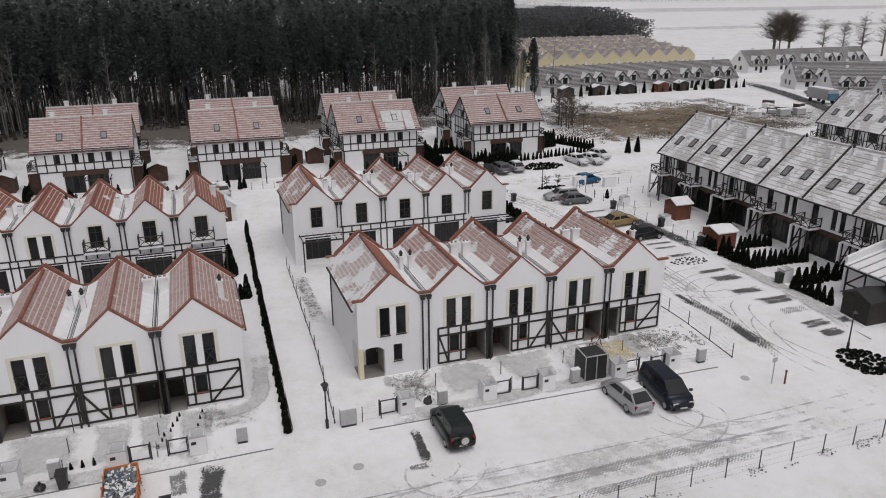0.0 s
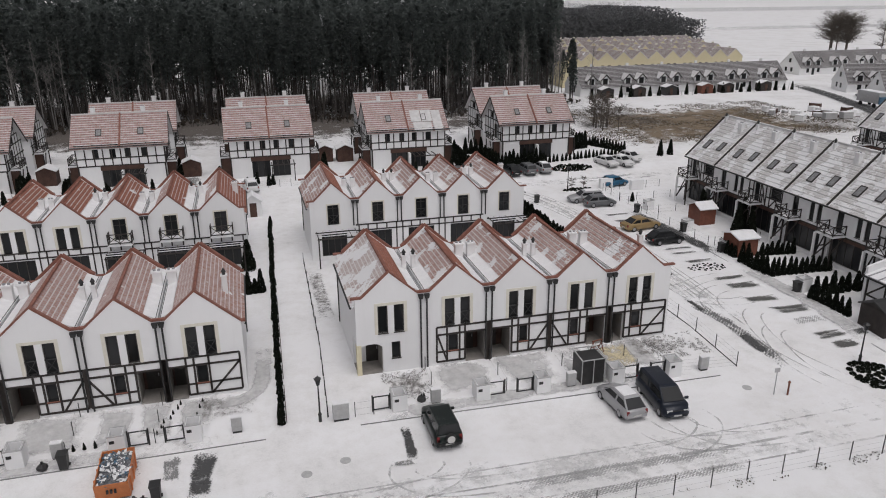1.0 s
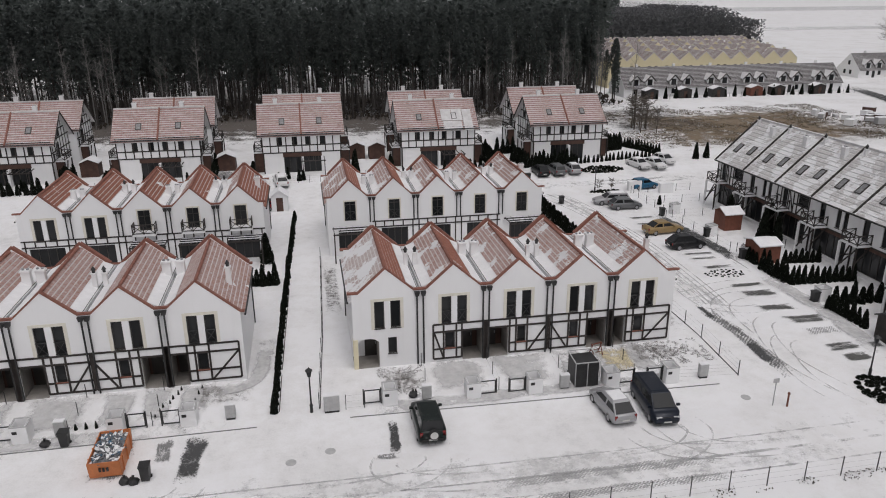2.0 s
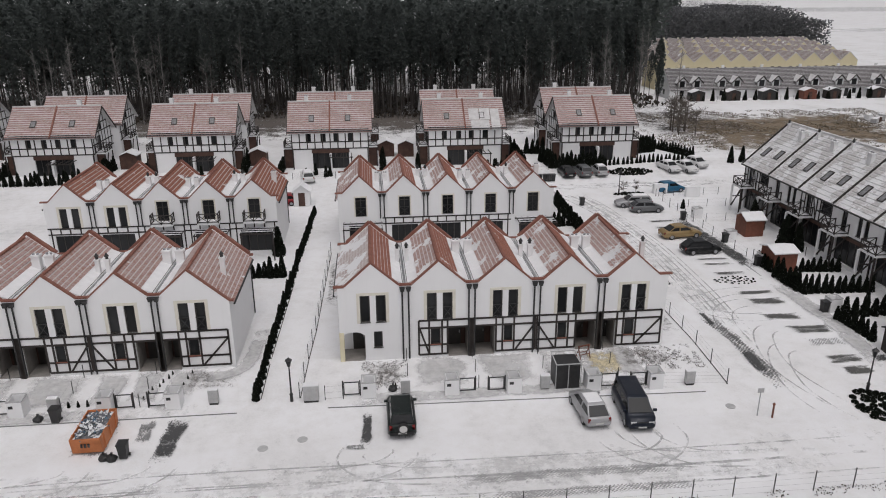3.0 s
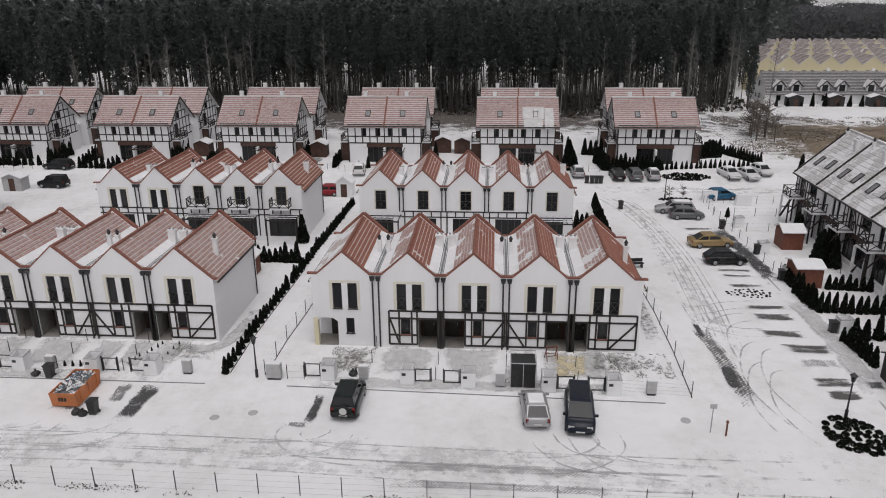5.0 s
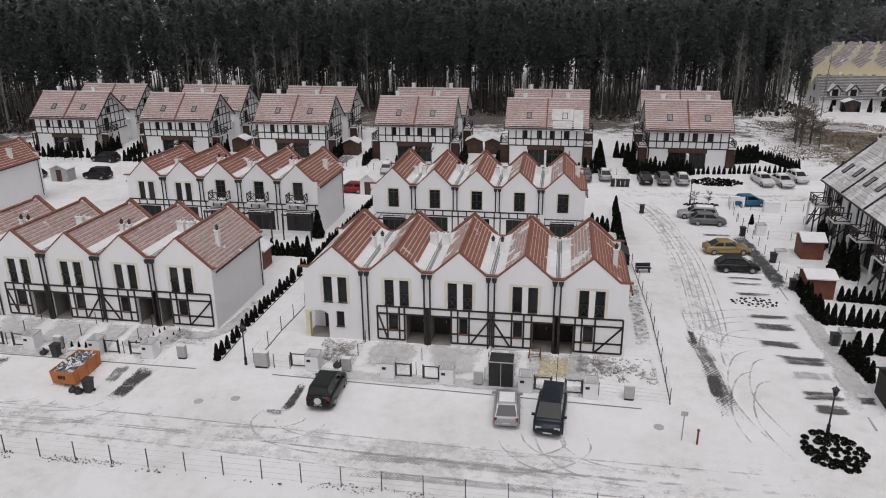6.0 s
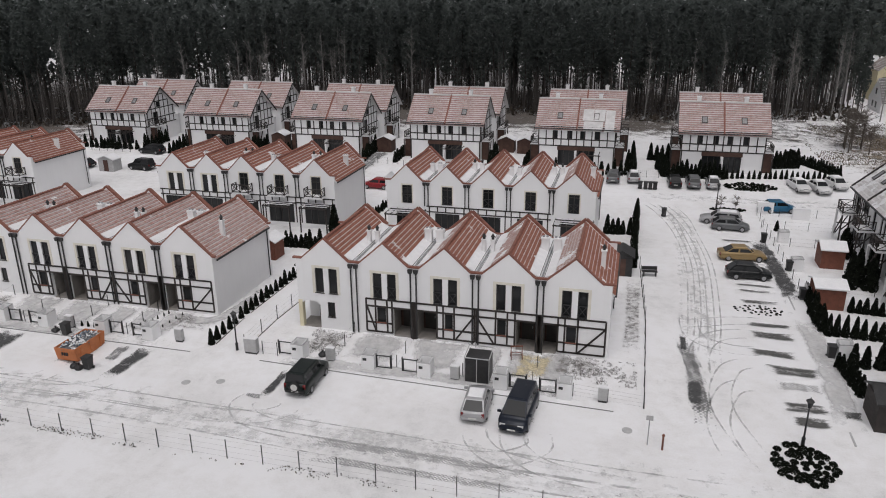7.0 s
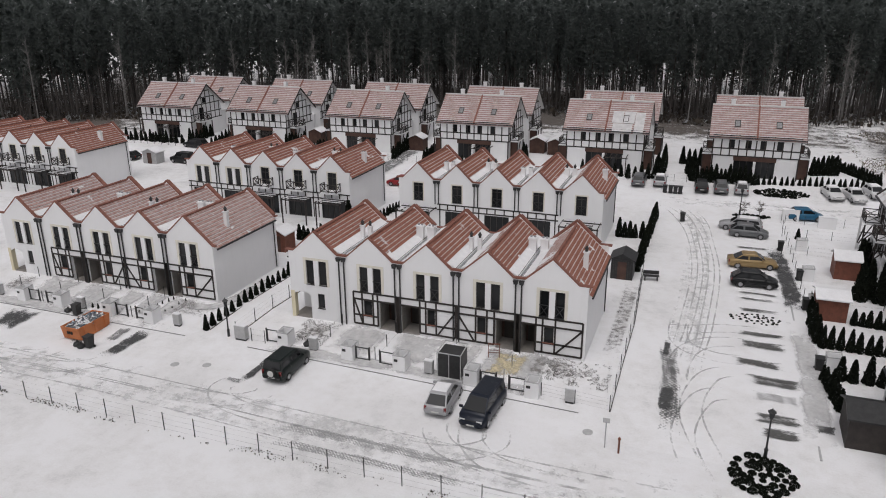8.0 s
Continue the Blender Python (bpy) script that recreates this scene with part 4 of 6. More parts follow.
first = duplex()
first.matrix_basis = pose(44.9, 100.3, ground_z(100))
DUP = [(24.9, 99.9), (5.3, 100.0), (-13.9, 100.0), (-33.0, 100.0), (-52.2, 100.0)]
dups = [first] + [copy_thing(first, pose(x, y, ground_z(y))) for x, y in DUP]
dz = (HR - HE + 0.15) / (HD / 2)
mm = pose(0, HD / 2, HR, math.degrees(math.atan(dz)), 0, 0)
for k, (x0, x1, d0, d1) in enumerate(((0.7, 2.2, 2.0, 4.2), (2.3, 3.8, 2.0, 4.2), (0.9, 3.6, 4.3, 6.0), (3.9, 5.2, 2.2, 6.1))):
    bm = bmesh.new()
    box(bm, x0, x1, -d1, -d0, 0.06, 0.12)
    ob = part("solar_panel", bm, M_PANEL, dups[1], "roof panel dusted with snow")
    ob.matrix_basis = mm


# ---- long terrace by the parking bays ----
def terrace_unit(v):
    w, dep, ze, zr = 5.95, 9.6, 5.7, 10.1
    hw = w / 2
    h = thing("terrace_house", 0, 0, 0, 0, "half-timbered terrace house with a balcony and a snowy grey roof", "house", "terrace houses")
    up = [(-1.9, -1.1, 3.05, 5.1)] + ([(0.5, 1.1, 3.2, 5.2), (1.5, 2.1, 3.2, 5.2)] if v == 0 else [(0.7, 2.3, 3.9, 5.2)])
    holes = up + [(-2.4, 2.3, 0.0, 2.4)]
    bm = bmesh.new()
    wall_mesh(bm, -hw, hw, -0.6, ze, holes, 0, 0.3)
    part("front_wall", bm, M_WHITE, h)
    boxpart("back_wall", M_WHITE, h, -hw, hw, dep - 0.3, dep, -0.6, ze)
    for s in (-1, 1):
        bm = bmesh.new()
        pts = [(0.3, -0.6), (dep - 0.3, -0.6), (dep - 0.3, ze), (dep / 2, zr - 0.3), (0.3, ze)]
        a = [bm.verts.new((s * (hw - 0.002), y, z)) for y, z in pts]
        c = [bm.verts.new((s * (hw - 0.2), y, z)) for y, z in pts]
        bm.faces.new(a)
        bm.faces.new(c[::-1])
        for k in range(5):
            bm.faces.new((a[k], c[k], c[(k + 1) % 5], a[(k + 1) % 5]))
        part("gable_wall", bm, M_WHITE, h)
    dz, run = (zr - ze) / (dep / 2), dep / 2 + 0.45
    for s in (-1, 1):
        slope_part("roof_slope", M_ROOF_R, h, (-hw, dep / 2, zr), (w, 0, 0), (0, s * run, -dz * run), course=0.5)
        barpart("fire_wall_strip", M_FRAME, h, (-hw + 0.08, dep / 2, zr + 0.1), (-hw + 0.08, dep / 2 + s * run, zr + 0.1 - dz * run), 0.15, 0.2)
    barpart("ridge", M_ROOF_R, h, (-hw, dep / 2, zr + 0.06), (hw, dep / 2, zr + 0.06), 0.26, 0.16)
    barpart("gutter", M_METAL, h, (-hw, -0.52, ze - 0.42), (hw, -0.52, ze - 0.42), 0.13)
    m = pose(0, dep / 2, zr, math.degrees(math.atan(dz)), 0, 0)
    for x, d in ((-1.2, 4.6), (1.3, 4.4)):
        skylight(h, x, d, m, 0.8, 1.3)
    chimney(h, 1.7, dep / 2 - 1.2, zr - 1.8, zr - 0.25, 0.6, 0.45)
    chimney(h, -2.1, dep / 2 - 0.6, zr - 1.0, zr + 0.0, 0.26, 0.26, True)
    for a, b, z0, z1 in up:
        window(h, a, b, z0, z1, cross=(b - a) > 1.2)
    window(h, -2.4, 2.3, 0.0, 2.4, y=0.28, mullions=4, sill=False, name="glazed_door")
    balcony(h, -2.7, -0.5, 3.0, 1.5, pieces=True)
    barpart("porch_post", M_WHITE, h, (-2.78, -1.42, -0.5), (-2.78, -1.42, 2.84), 0.2)
    barpart("porch_brace", M_TIMBER, h, (-2.78, -1.3, 0.2), (-2.78, -0.1, 2.7), 0.1)
    barpart("porch_brace", M_TIMBER, h, (-2.78, -1.3, 1.4), (-2.78, -0.05, 1.4), 0.1)
    barpart("porch_post", M_TIMBER, h, (-2.78, -0.1, -0.5), (-2.78, -0.1, 2.84), 0.12)
    barpart("porch_post", M_TIMBER, h, (-0.6, -1.42, -0.5), (-0.6, -1.42, 2.84), 0.13)
    barpart("porch_brace", M_TIMBER, h, (-0.6, -1.42, 1.2), (-0.6, -0.1, 2.7), 0.1)
    barpart("porch_brace", M_TIMBER, h, (-2.7, -1.42, 0.3), (-0.6, -1.42, 2.7), 0.1)
    rows = [(-hw, 2.8, hw, 2.8), (-hw, ze - 0.35, hw, ze - 0.35)]
    if v != 0:
        rows += [(x, 2.8, x, ze - 0.35) for x in (-2.8, -2.1, -0.9, 0.0, 0.6, 2.45)] + [(-0.8, 5.2, 0.0, 2.9), (0.7, 2.9, 1.5, 3.8), (2.3, 2.9, 1.5, 3.8), (-hw, 4.1, -2.1, 4.1), (0.0, 3.85, 2.45, 3.85)]
    beams(h, rows, 0.13)
    boxpart("lower_panel", M_BROWN, h, -2.5, 2.4, -0.05, -0.003, 2.42, 2.72)
    return h


protos = [terrace_unit(v) for v in range(2)]
for k in range(7):
    u = protos[1 if k in (0, 2, 5) else 0]
    m = pose(55.7, 73.5 - k * 5.95, ground_z(73.5 - k * 5.95) + 0.35, 0, 0, -90)
    if k in (0, 1):
        u.matrix_basis = m
    else:
        copy_thing(u, m)
for k in range(3):
    copy_thing(protos[1], pose(94 + k * 0.0, 86 - k * 5.95, ground_z(80), 0, 0, -90))


# ---- far rows ----
def cottage():
    w, dep, ze, zr = 9.7, 9.0, 2.5, 6.6
    h = thing("cottage", 0, 0, 0, 0, "far white cottage with a grey snowy roof and two dormers", "house", "far grey-roofed cottages")
    bm = bmesh.new()
    wall_mesh(bm, -w / 2, w / 2, -1, ze, [(-2.4, -1.4, 0.7, 1.95), (-0.5, 0.5, 0.0, 1.95), (1.4, 2.4, 0.7, 1.95)], 0, 0.3)
    part("long_wall", bm, M_WHITE, h)
    boxpart("long_wall", M_WHITE, h, -w / 2, w / 2, dep - 0.3, dep, -1, ze)
    for s in (-1, 1):
        bm = bmesh.new()
        pts = [(0.3, -1), (dep - 0.3, -1), (dep - 0.3, ze), (dep / 2, zr - 0.2), (0.3, ze)]
        a = [bm.verts.new((s * w / 2, y, z)) for y, z in pts]
        c = [bm.verts.new((s * (w / 2 - 0.2), y, z)) for y, z in pts]
        bm.faces.new(a)
        bm.faces.new(c[::-1])
        for k in range(5):
            bm.faces.new((a[k], c[k], c[(k + 1) % 5], a[(k + 1) % 5]))
        part("gable_wall", bm, M_WHITE, h)
    dz = (zr - ze) / (dep / 2)
    for s in (-1, 1):
        for y, z in ((3.0, 0.8), (5.4, 0.8), (4.0, 3.4)):
            boxpart("window", M_GLASS, h, s * w / 2 - 0.03, s * w / 2 + 0.03, y, y + 0.9, z, z + 1.2)
        slope_part("roof_slope", M_ROOF_G, h, (-w / 2, dep / 2, zr), (w, 0, 0), (0, s * 5.0, -dz * 5.0), course=0.42)
    for a, b in ((-2.4, -1.4), (1.4, 2.4)):
        window(h, a, b, 0.7, 1.95, simple=True)
    window(h, -0.5, 0.5, 0.0, 1.95, simple=True)
    for x in (-1.9, 1.7):
        d = new("dormer")
        d.parent = h
        d.matrix_basis = pose(x, 0.25, 0)
        bm = bmesh.new()
        prism(bm, [(-0.95, 2.2), (0.95, 2.2), (0.95, 4.0), (0, 4.9), (-0.95, 4.0)], 0, 2.6)
        part("dormer_wall", bm, M_WHITE, d)
        for s in (-1, 1):
            barpart("dormer_roof", M_ROOF_G, d, (s * 0.68, -0.45, 4.32), (s * 0.68, 3.2, 4.32), 1.95, 0.14).matrix_basis = Matrix.Translation((s * 0.68, 0, 4.32)) @ Matrix.Rotation(s * radians(45), 4, 'Y') @ Matrix.Translation((-s * 0.68, 0, -4.32))
        for s in (-1, 1):
            barpart("bargeboard", M_FRAME, d, (0, -0.47, 5.02), (s * 1.38, -0.47, 3.64), 0.06, 0.24)
        window(d, -0.6, 0.6, 2.6, 4.1, y=-0.02, simple=True)
    boxpart("chimney", M_WHITE, h, -0.3, 0.3, dep / 2 + 0.1, dep / 2 + 0.5, zr - 0.5, zr + 0.6)
    return h


c0 = cottage()
c0.matrix_basis = pose(85.5, 160, ground_z(160))
for k in range(1, 6):
    copy_thing(c0, pose(85.5 + 9.7 * k, 160, ground_z(160)))
for x, y, r in [(168 + 9.7 * k, 184, 0) for k in range(5)] + [(151 + 9.1 * k, 146 - 3.3 * k, -20) for k in range(4)] + [(146 + 9.1 * k, 129.5 - 3.3 * k, -20) for k in range(3)] + [(139, 109, -25)]:
    copy_thing(c0, pose(x, y, ground_z(y), 0, 0, r))


def yellow_unit():
    w, dep, zv, zp = 4.92, 9.0, 6.1, 8.2
    h = thing("yellow_row_house", 0, 0, 0, 0, "far pale yellow row house with a pointed snowy gable", "house", "far yellow row houses")
    bm = bmesh.new()
    wall_mesh(bm, -w / 2, w / 2, -1, zv, [(-1.4, -0.5, 3.2, 4.8), (0.5, 1.4, 3.2, 4.8), (-1.2, 1.2, 0, 2.2)], 0, 0.3)
    prism(bm, [(-w / 2, zv), (w / 2, zv), (0, zp)], 0, 0.3)
    part("front_wall", bm, M_YELLOW, h)
    bm = bmesh.new()
    for s in (-1, 1):
        box(bm, min(s * w / 2, s * (w / 2 - 0.2)), max(s * w / 2, s * (w / 2 - 0.2)), 0.3, dep - 0.3, -1, zv - 0.1)
    prism(bm, [(-w / 2, -1), (w / 2, -1), (w / 2, zv), (0, zp), (-w / 2, zv)], dep - 0.3, dep)
    part("party_wall", bm, M_YELLOW, h)
    for s in (-1, 1):
        slope_part("roof_slope", M_ROOF_Y, h, (0, -0.1, zp + 0.08), (0, dep + 0.2, 0), (s * w / 2, 0, -(zp - zv)), course=0.42)
    for a, b, z0, z1 in ((-1.4, -0.5, 3.2, 4.8), (0.5, 1.4, 3.2, 4.8), (-1.2, 1.2, 0, 2.2)):
        window(h, a, b, z0, z1, simple=True)
    boxpart("chimney", M_CREAM, h, 1.3, 1.9, 4.7, 5.2, zv, zp + 0.3)
    return h


y0 = yellow_unit()
for j in range(4):
    for k in range(11):
        m = pose(86.5 + 4.93 * k + j * 7.5, 178 + 19 * j, ground_z(178 + 19 * j) + 0.6)
        if j == 0 and k == 0:
            y0.matrix_basis = m
        else:
            copy_thing(y0, m)


# ---- woods ----
rng = np.random.default_rng(7)


def tuft_mesh(name, centres, sizes, mat, flat=0.6, blades=2):
    """Many small leaf clumps: crossing, randomly turned quads round each centre."""
    n = len(centres)
    vs = np.zeros((n * blades, 4, 3))
    for b in range(blades):
        u = rng.normal(size=(n, 3))
        u[:, 2] *= flat
        u /= np.linalg.norm(u, axis=1)[:, None]
        w = np.cross(u, rng.normal(size=(n, 3)))
        w /= np.linalg.norm(w, axis=1)[:, None]
        s = sizes[:, None]
        for k, (i, j) in enumerate(((-1, -0.45), (0.1, -0.7), (1, 0.3), (-0.3, 0.8))):
            vs[b::blades, k] = centres + u * s * i + w * s * j
    flatv = vs.reshape(-1, 3)
    idx = np.arange(len(flatv)).reshape(-1, 4)
    me = bpy.data.meshes.new(name)
    me.from_pydata(flatv.tolist(), [], idx.tolist())
    me.materials.append(mat)
    return me


def pine_crown_points(h, n, base=0.4):
    """Clumps of needles: thin and ragged from the base up, widest above the middle, rounded at the top."""
    t = rng.random(n) ** 0.62
    z = h * (base + (1.0 - base) * t)
    r = np.minimum(1.0, (1.0 - t) ** 0.6 * 1.25) * (0.30 + 0.70 * np.minimum(1.0, t * 2.2)) * h * 0.10 + 0.2
    a = rng.random(n) * 2 * np.pi
    q = np.sqrt(rng.random(n))
    return np.stack([np.cos(a) * r * q, np.sin(a) * r * q, z], 1)


def trunk_mesh(h, r, mat, limbs, bend=0.3):
    bm = bmesh.new()
    p = Vector((0, 0, -0.5))
    prev, pr = p, r
    for k in range(1, 5):
        q = Vector((rng.normal() * bend * 0.3, rng.normal() * bend * 0.3, h * k / 4 * 0.96))
        nr = r * (1 - 0.8 * k / 4)
        tube(bm, prev, q, pr, nr, n=6, caps=False)
        prev, pr = q, nr
    for _ in range(limbs):
        z = h * rng.uniform(0.3, 0.95)
        a = rng.random() * 6.28
        l = rng.uniform(0.6, 1.9) * (1.2 - z / h)
        tube(bm, (0, 0, z), (math.cos(a) * l, math.sin(a) * l, z + l * rng.uniform(-0.1, 0.5)), 0.04, 0.012, n=4, caps=False)
    return mesh_of("trunk", bm, mat)


def edge_y(x):
    return float(np.interp(x, [-140, -100, -76, -50, -28, -4, 21, 40, 60, 72], [84, 96, 113, 132, 146, 147, 143, 142, 149, 152]))


crowns, trunks = [], []
for k in range(6):
    h = 17.5 + 0.9 * k
    trunks.append(trunk_mesh(h, 0.19, M_BARK, 14))
    crowns.append(tuft_mesh("crown", pine_crown_points(h, 1000, (0.22, 0.45, 0.30, 0.52, 0.26, 0.38)[k]), rng.uniform(0.12, 0.34, 1000), M_PINE))
spots = []
for x in np.arange(-135, 74, 2.9):
    for d in np.arange(0, 14, 3.1):
        px, py = x + rng.normal() * 0.9, edge_y(x) + 1 + d + rng.normal() * 0.9
        if px < 0.46 * py and rng.random() > (0.20 if px > -45 else 0.34):
            spots.append((px, py, d))
for _ in range(16):
    spots.append((rng.uniform(66, 78), rng.uniform(150, 172), -1.0))
spots.sort(key=lambda s: s[2])
for px, py, d in spots[:295]:
    k = int(rng.integers(6))
    t = thing("pine_tree", px, py, ground_z(py) - 0.1, rng.random() * 360, "tall dark pine with a bare trunk at the wood's edge", "tree", "pines of the wood")
    s = rng.uniform(0.88, 1.06) if d >= 0 else rng.uniform(0.45, 0.8)
    t.scale = (s, s, s)
    share("trunk", trunks[k], t, Matrix())
    share("crown", crowns[k], t, Matrix())
# deeper wood: one mesh of trunks and one of crowns
deep = list(spots[295:])
for x in np.arange(-420, 330, 5.0):
    for d in np.arange(14, 330, 4.8 if x > -150 else 9):
        step = 1 if d < 70 else 2
        if step == 2 and rng.random() < 0.55:
            continue
        if -150 < x < -40 and d < 60 and rng.random() < 0.15:
            continue
        ex = edge_y(max(-140, min(72, x)))
        px, py = x + rng.normal() * 1.3, ex + d + rng.normal() * 1.3
        if px < 0.46 * py - 2 and (px > -150 or d > 20):
            deep.append((px, py, d))
cp, cs = [], []
tv, tf = [], []
for px, py, d in deep:
    h = rng.uniform(17.5, 21.5) if d < 60 else rng.uniform(20, 24.5)
    n = 90 if d < 30 else (45 if d < 90 else 24)
    pts = pine_crown_points(h, n, rng.uniform(0.12, 0.45)) + np.array([px, py, ground_z(py)])
    cp.append(pts)
    cs.append(rng.uniform(0.28, 0.62, n) if d < 30 else rng.uniform(0.5, 1.1, n))
    if d < 60:
        b = len(tv)
        g = ground_z(py) - 0.3
        for z, r in ((g, 0.2), (g + h * 0.9, 0.06)):
            tv += [(px + r, py, z), (px - r / 2, py + r * 0.87, z), (px - r / 2, py - r * 0.87, z)]
        tf += [(b, b + 1, b + 4, b + 3), (b + 1, b + 2, b + 5, b + 4), (b + 2, b, b + 3, b + 5)]
me = bpy.data.meshes.new("trunks")
me.from_pydata(tv, [], tf)
me.materials.append(M_BARK)
wood = thing("pine_wood", 0, 0, 0, 0, "deep dark pine wood behind the houses", "wood", kind="stuff")
share("trunks", me, wood, Matrix())
share("crowns", tuft_mesh("crowns", np.concatenate(cp), np.concatenate(cs), M_PINE), wood, Matrix())

# bare birches at the edge of the wood
def birch(h):
    bm = bmesh.new()
    tube(bm, (0, 0, -0.3), (0.2, 0.1, h * 0.5), 0.13, 0.08, n=6, caps=False)
    tube(bm, (0.2, 0.1, h * 0.5), (0.1, 0.3, h), 0.08, 0.015, n=6, caps=False)
    tr = mesh_of("trunk", bm, M_BIRCH)
    bm = bmesh.new()
    for _ in range(26):
        z = h * rng.uniform(0.35, 0.95)
        a = rng.random() * 6.28
        l = rng.uniform(1.0, 2.8) * (1.15 - z / h)
        e = Vector((math.cos(a) * l, math.sin(a) * l, z + l * 1.1))
        s = Vector((0.15, 0.15, z))
        tube(bm, s, e, 0.03, 0.012, n=3, caps=False)
        for _ in range(5):
            q = s.lerp(e, rng.uniform(0.4, 1.0))
            tube(bm, q, q + Vector((rng.normal() * 0.5, rng.normal() * 0.5, rng.uniform(0.0, 0.8))), 0.012, 0.005, n=3, caps=False)
    return tr, mesh_of("branches", bm, M_BIRCH)


birches = [birch(h) for h in (13, 15, 17)]
for k in range(46):
    x = rng.uniform(-75, -10) if k < 26 else (rng.uniform(58, 78) if k < 36 else rng.uniform(-130, 60))
    y = edge_y(x) - rng.uniform(-3, 3)
    t = thing("birch_tree", x, y, ground_z(y), rng.random() * 360, "leafless pale birch at the wood's edge", "tree", "birches")
    tr, br = birches[k % 3]
    share("trunk", tr, t, Matrix())
    share("crown", br, t, Matrix())


# undergrowth and dry grass
def scatter(name, n, x0, x1, y0, y1, size, height, mat, label, category, keep=None, blades=2):
    x, y = rng.uniform(x0, x1, n), rng.uniform(y0, y1, n)
    ok = np.array([keep(a, b) for a, b in zip(x, y)]) if keep else np.ones(n, bool)
    x, y = x[ok], y[ok]
    z = np.array([ground_z(b) for b in y]) + rng.random(len(y)) * height
    me = tuft_mesh(name, np.stack([x, y, z], 1), rng.uniform(size * 0.4, size, len(x)), mat, 1.5, blades)
    return tagged(new(name, me), label, category, kind="stuff")


# bare young stems between the trunks and along the edge
def stems(n, x0, x1, d0, d1, label):
    vs, fs = [], []
    for _ in range(n):
        x = rng.uniform(x0, x1)
        y = edge_y(x) + rng.uniform(d0, d1)
        if x > 0.46 * y - 1:
            continue
        h, r, g = rng.uniform(2.5, 11), rng.uniform(0.02, 0.07), ground_z(y)
        lean = rng.normal(size=2) * 0.05 * h
        rods = [((x, y, g - 0.2), (x + lean[0], y + lean[1], g + h), r)]
        for _ in range(6):
            q = rng.uniform(0.3, 0.95)
            e = rng.normal(size=2) * 0.09 * h
            p = (x + lean[0] * q, y + lean[1] * q, g + h * q)
            rods.append((p, (p[0] + e[0], p[1] + e[1], p[2] + 0.1 * h), 0.014))
        for p, q, w in rods:
            b = len(vs)
            for c, k in ((p, 1.0), (q, 0.4)):
                vs += [(c[0] + w * k, c[1], c[2]), (c[0] - w * k / 2, c[1] + w * k, c[2]), (c[0] - w * k / 2, c[1] - w * k, c[2])]
            fs += [(b, b + 1, b + 4, b + 3), (b + 1, b + 2, b + 5, b + 4), (b + 2, b, b + 3, b + 5)]
    me = bpy.data.meshes.new("saplings")
    me.from_pydata(vs, [], fs)
    me.materials.append(M_STEM)
    tagged(new("saplings", me), label, "saplings", kind="stuff")


stems(5200, -140, 76, -4, 26, "thin bare saplings between the pine trunks")
scatter("undergrowth", 14000, -140, 76, 95, 175, 0.6, 1.3, M_SHRUB, "bare undergrowth with snow on it below the pines", "undergrowth", lambda a, b: -3 < b - edge_y(a) < 22)
scatter("dry_grass", 34000, 60, 116, 104, 142, 0.11, 0.25, M_GRASS, "dry brown grass tufts standing in the snow", "grass", lambda a, b: noise.noise((a * 0.12, b * 0.12, 0)) + 0.5 * noise.noise((a * 0.5, b * 0.5, 3)) > 0.02)
scatter("weeds", 7000, 28.3, 34.4, 39.2, 42.4, 0.03, 0.09, M_SHRUB, "dry weeds poking through the snow", "weeds", lambda a, b: noise.noise((a * 0.9, b * 0.9, 2)) + noise.noise((a * 3, b * 3, 2)) > 0.0)
scatter("weeds", 3500, 9.8, 13.0, 38.6, 42.3, 0.03, 0.08, M_SHRUB, "dry weeds poking through the snow", "weeds", lambda a, b: noise.noise((a * 0.9, b * 0.9, 2)) + noise.noise((a * 3, b * 3, 2)) > 0.0)
scatter("weeds", 2600, -50, 50, 25.5, 26.2, 0.07, 0.15, M_SHRUB, "dry weeds along the road fence", "weeds", lambda a, b: noise.noise((a * 0.5, b * 0.9, 5)) > 0.0)

# far hedges, copses and woods on the horizon, haze put into their colours
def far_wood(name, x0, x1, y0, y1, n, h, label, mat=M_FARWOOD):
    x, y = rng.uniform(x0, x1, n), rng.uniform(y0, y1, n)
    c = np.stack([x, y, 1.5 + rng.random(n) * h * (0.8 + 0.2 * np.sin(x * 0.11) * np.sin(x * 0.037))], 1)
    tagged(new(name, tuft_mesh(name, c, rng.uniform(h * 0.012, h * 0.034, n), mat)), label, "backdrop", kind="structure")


far_wood("backdrop", 120, 216, 310, 380, 60000, 19, "wood greyed by painted haze behind the yellow houses", M_HAZEWOOD)
far_wood("backdrop", 330, 520, 900, 1000, 9000, 14, "tree line paled by painted haze far across the fields")
far_wood("backdrop", 400, 2600, 1900, 2100, 24000, 26, "wooded horizon paled by painted haze beyond the fields")
far_wood("backdrop", -700, 230, 560, 620, 60000, 27, "backdrop wood behind the pines, greyed by painted haze", M_HAZEWOOD)


# ---- cars ----
def paint_mat(name, c, metal=0.3):
    m, n, l, p = nodes_of(name)
    v = coords(n, l, 1.0)
    f = noise_tex(n, l, 2.2, 5, v, 0.7)
    l.new(mixc(n, l, ramp(n, l, f, (0.56, 0.0), (0.85, 0.22)), c, (0.42, 0.41, 0.40)), p.inputs["Base Color"])
    p.inputs["Metallic"].default_value, p.inputs["Roughness"].default_value = metal * 0.5, 0.30
    p.inputs["Specular IOR Level"].default_value = 0.3
    return m


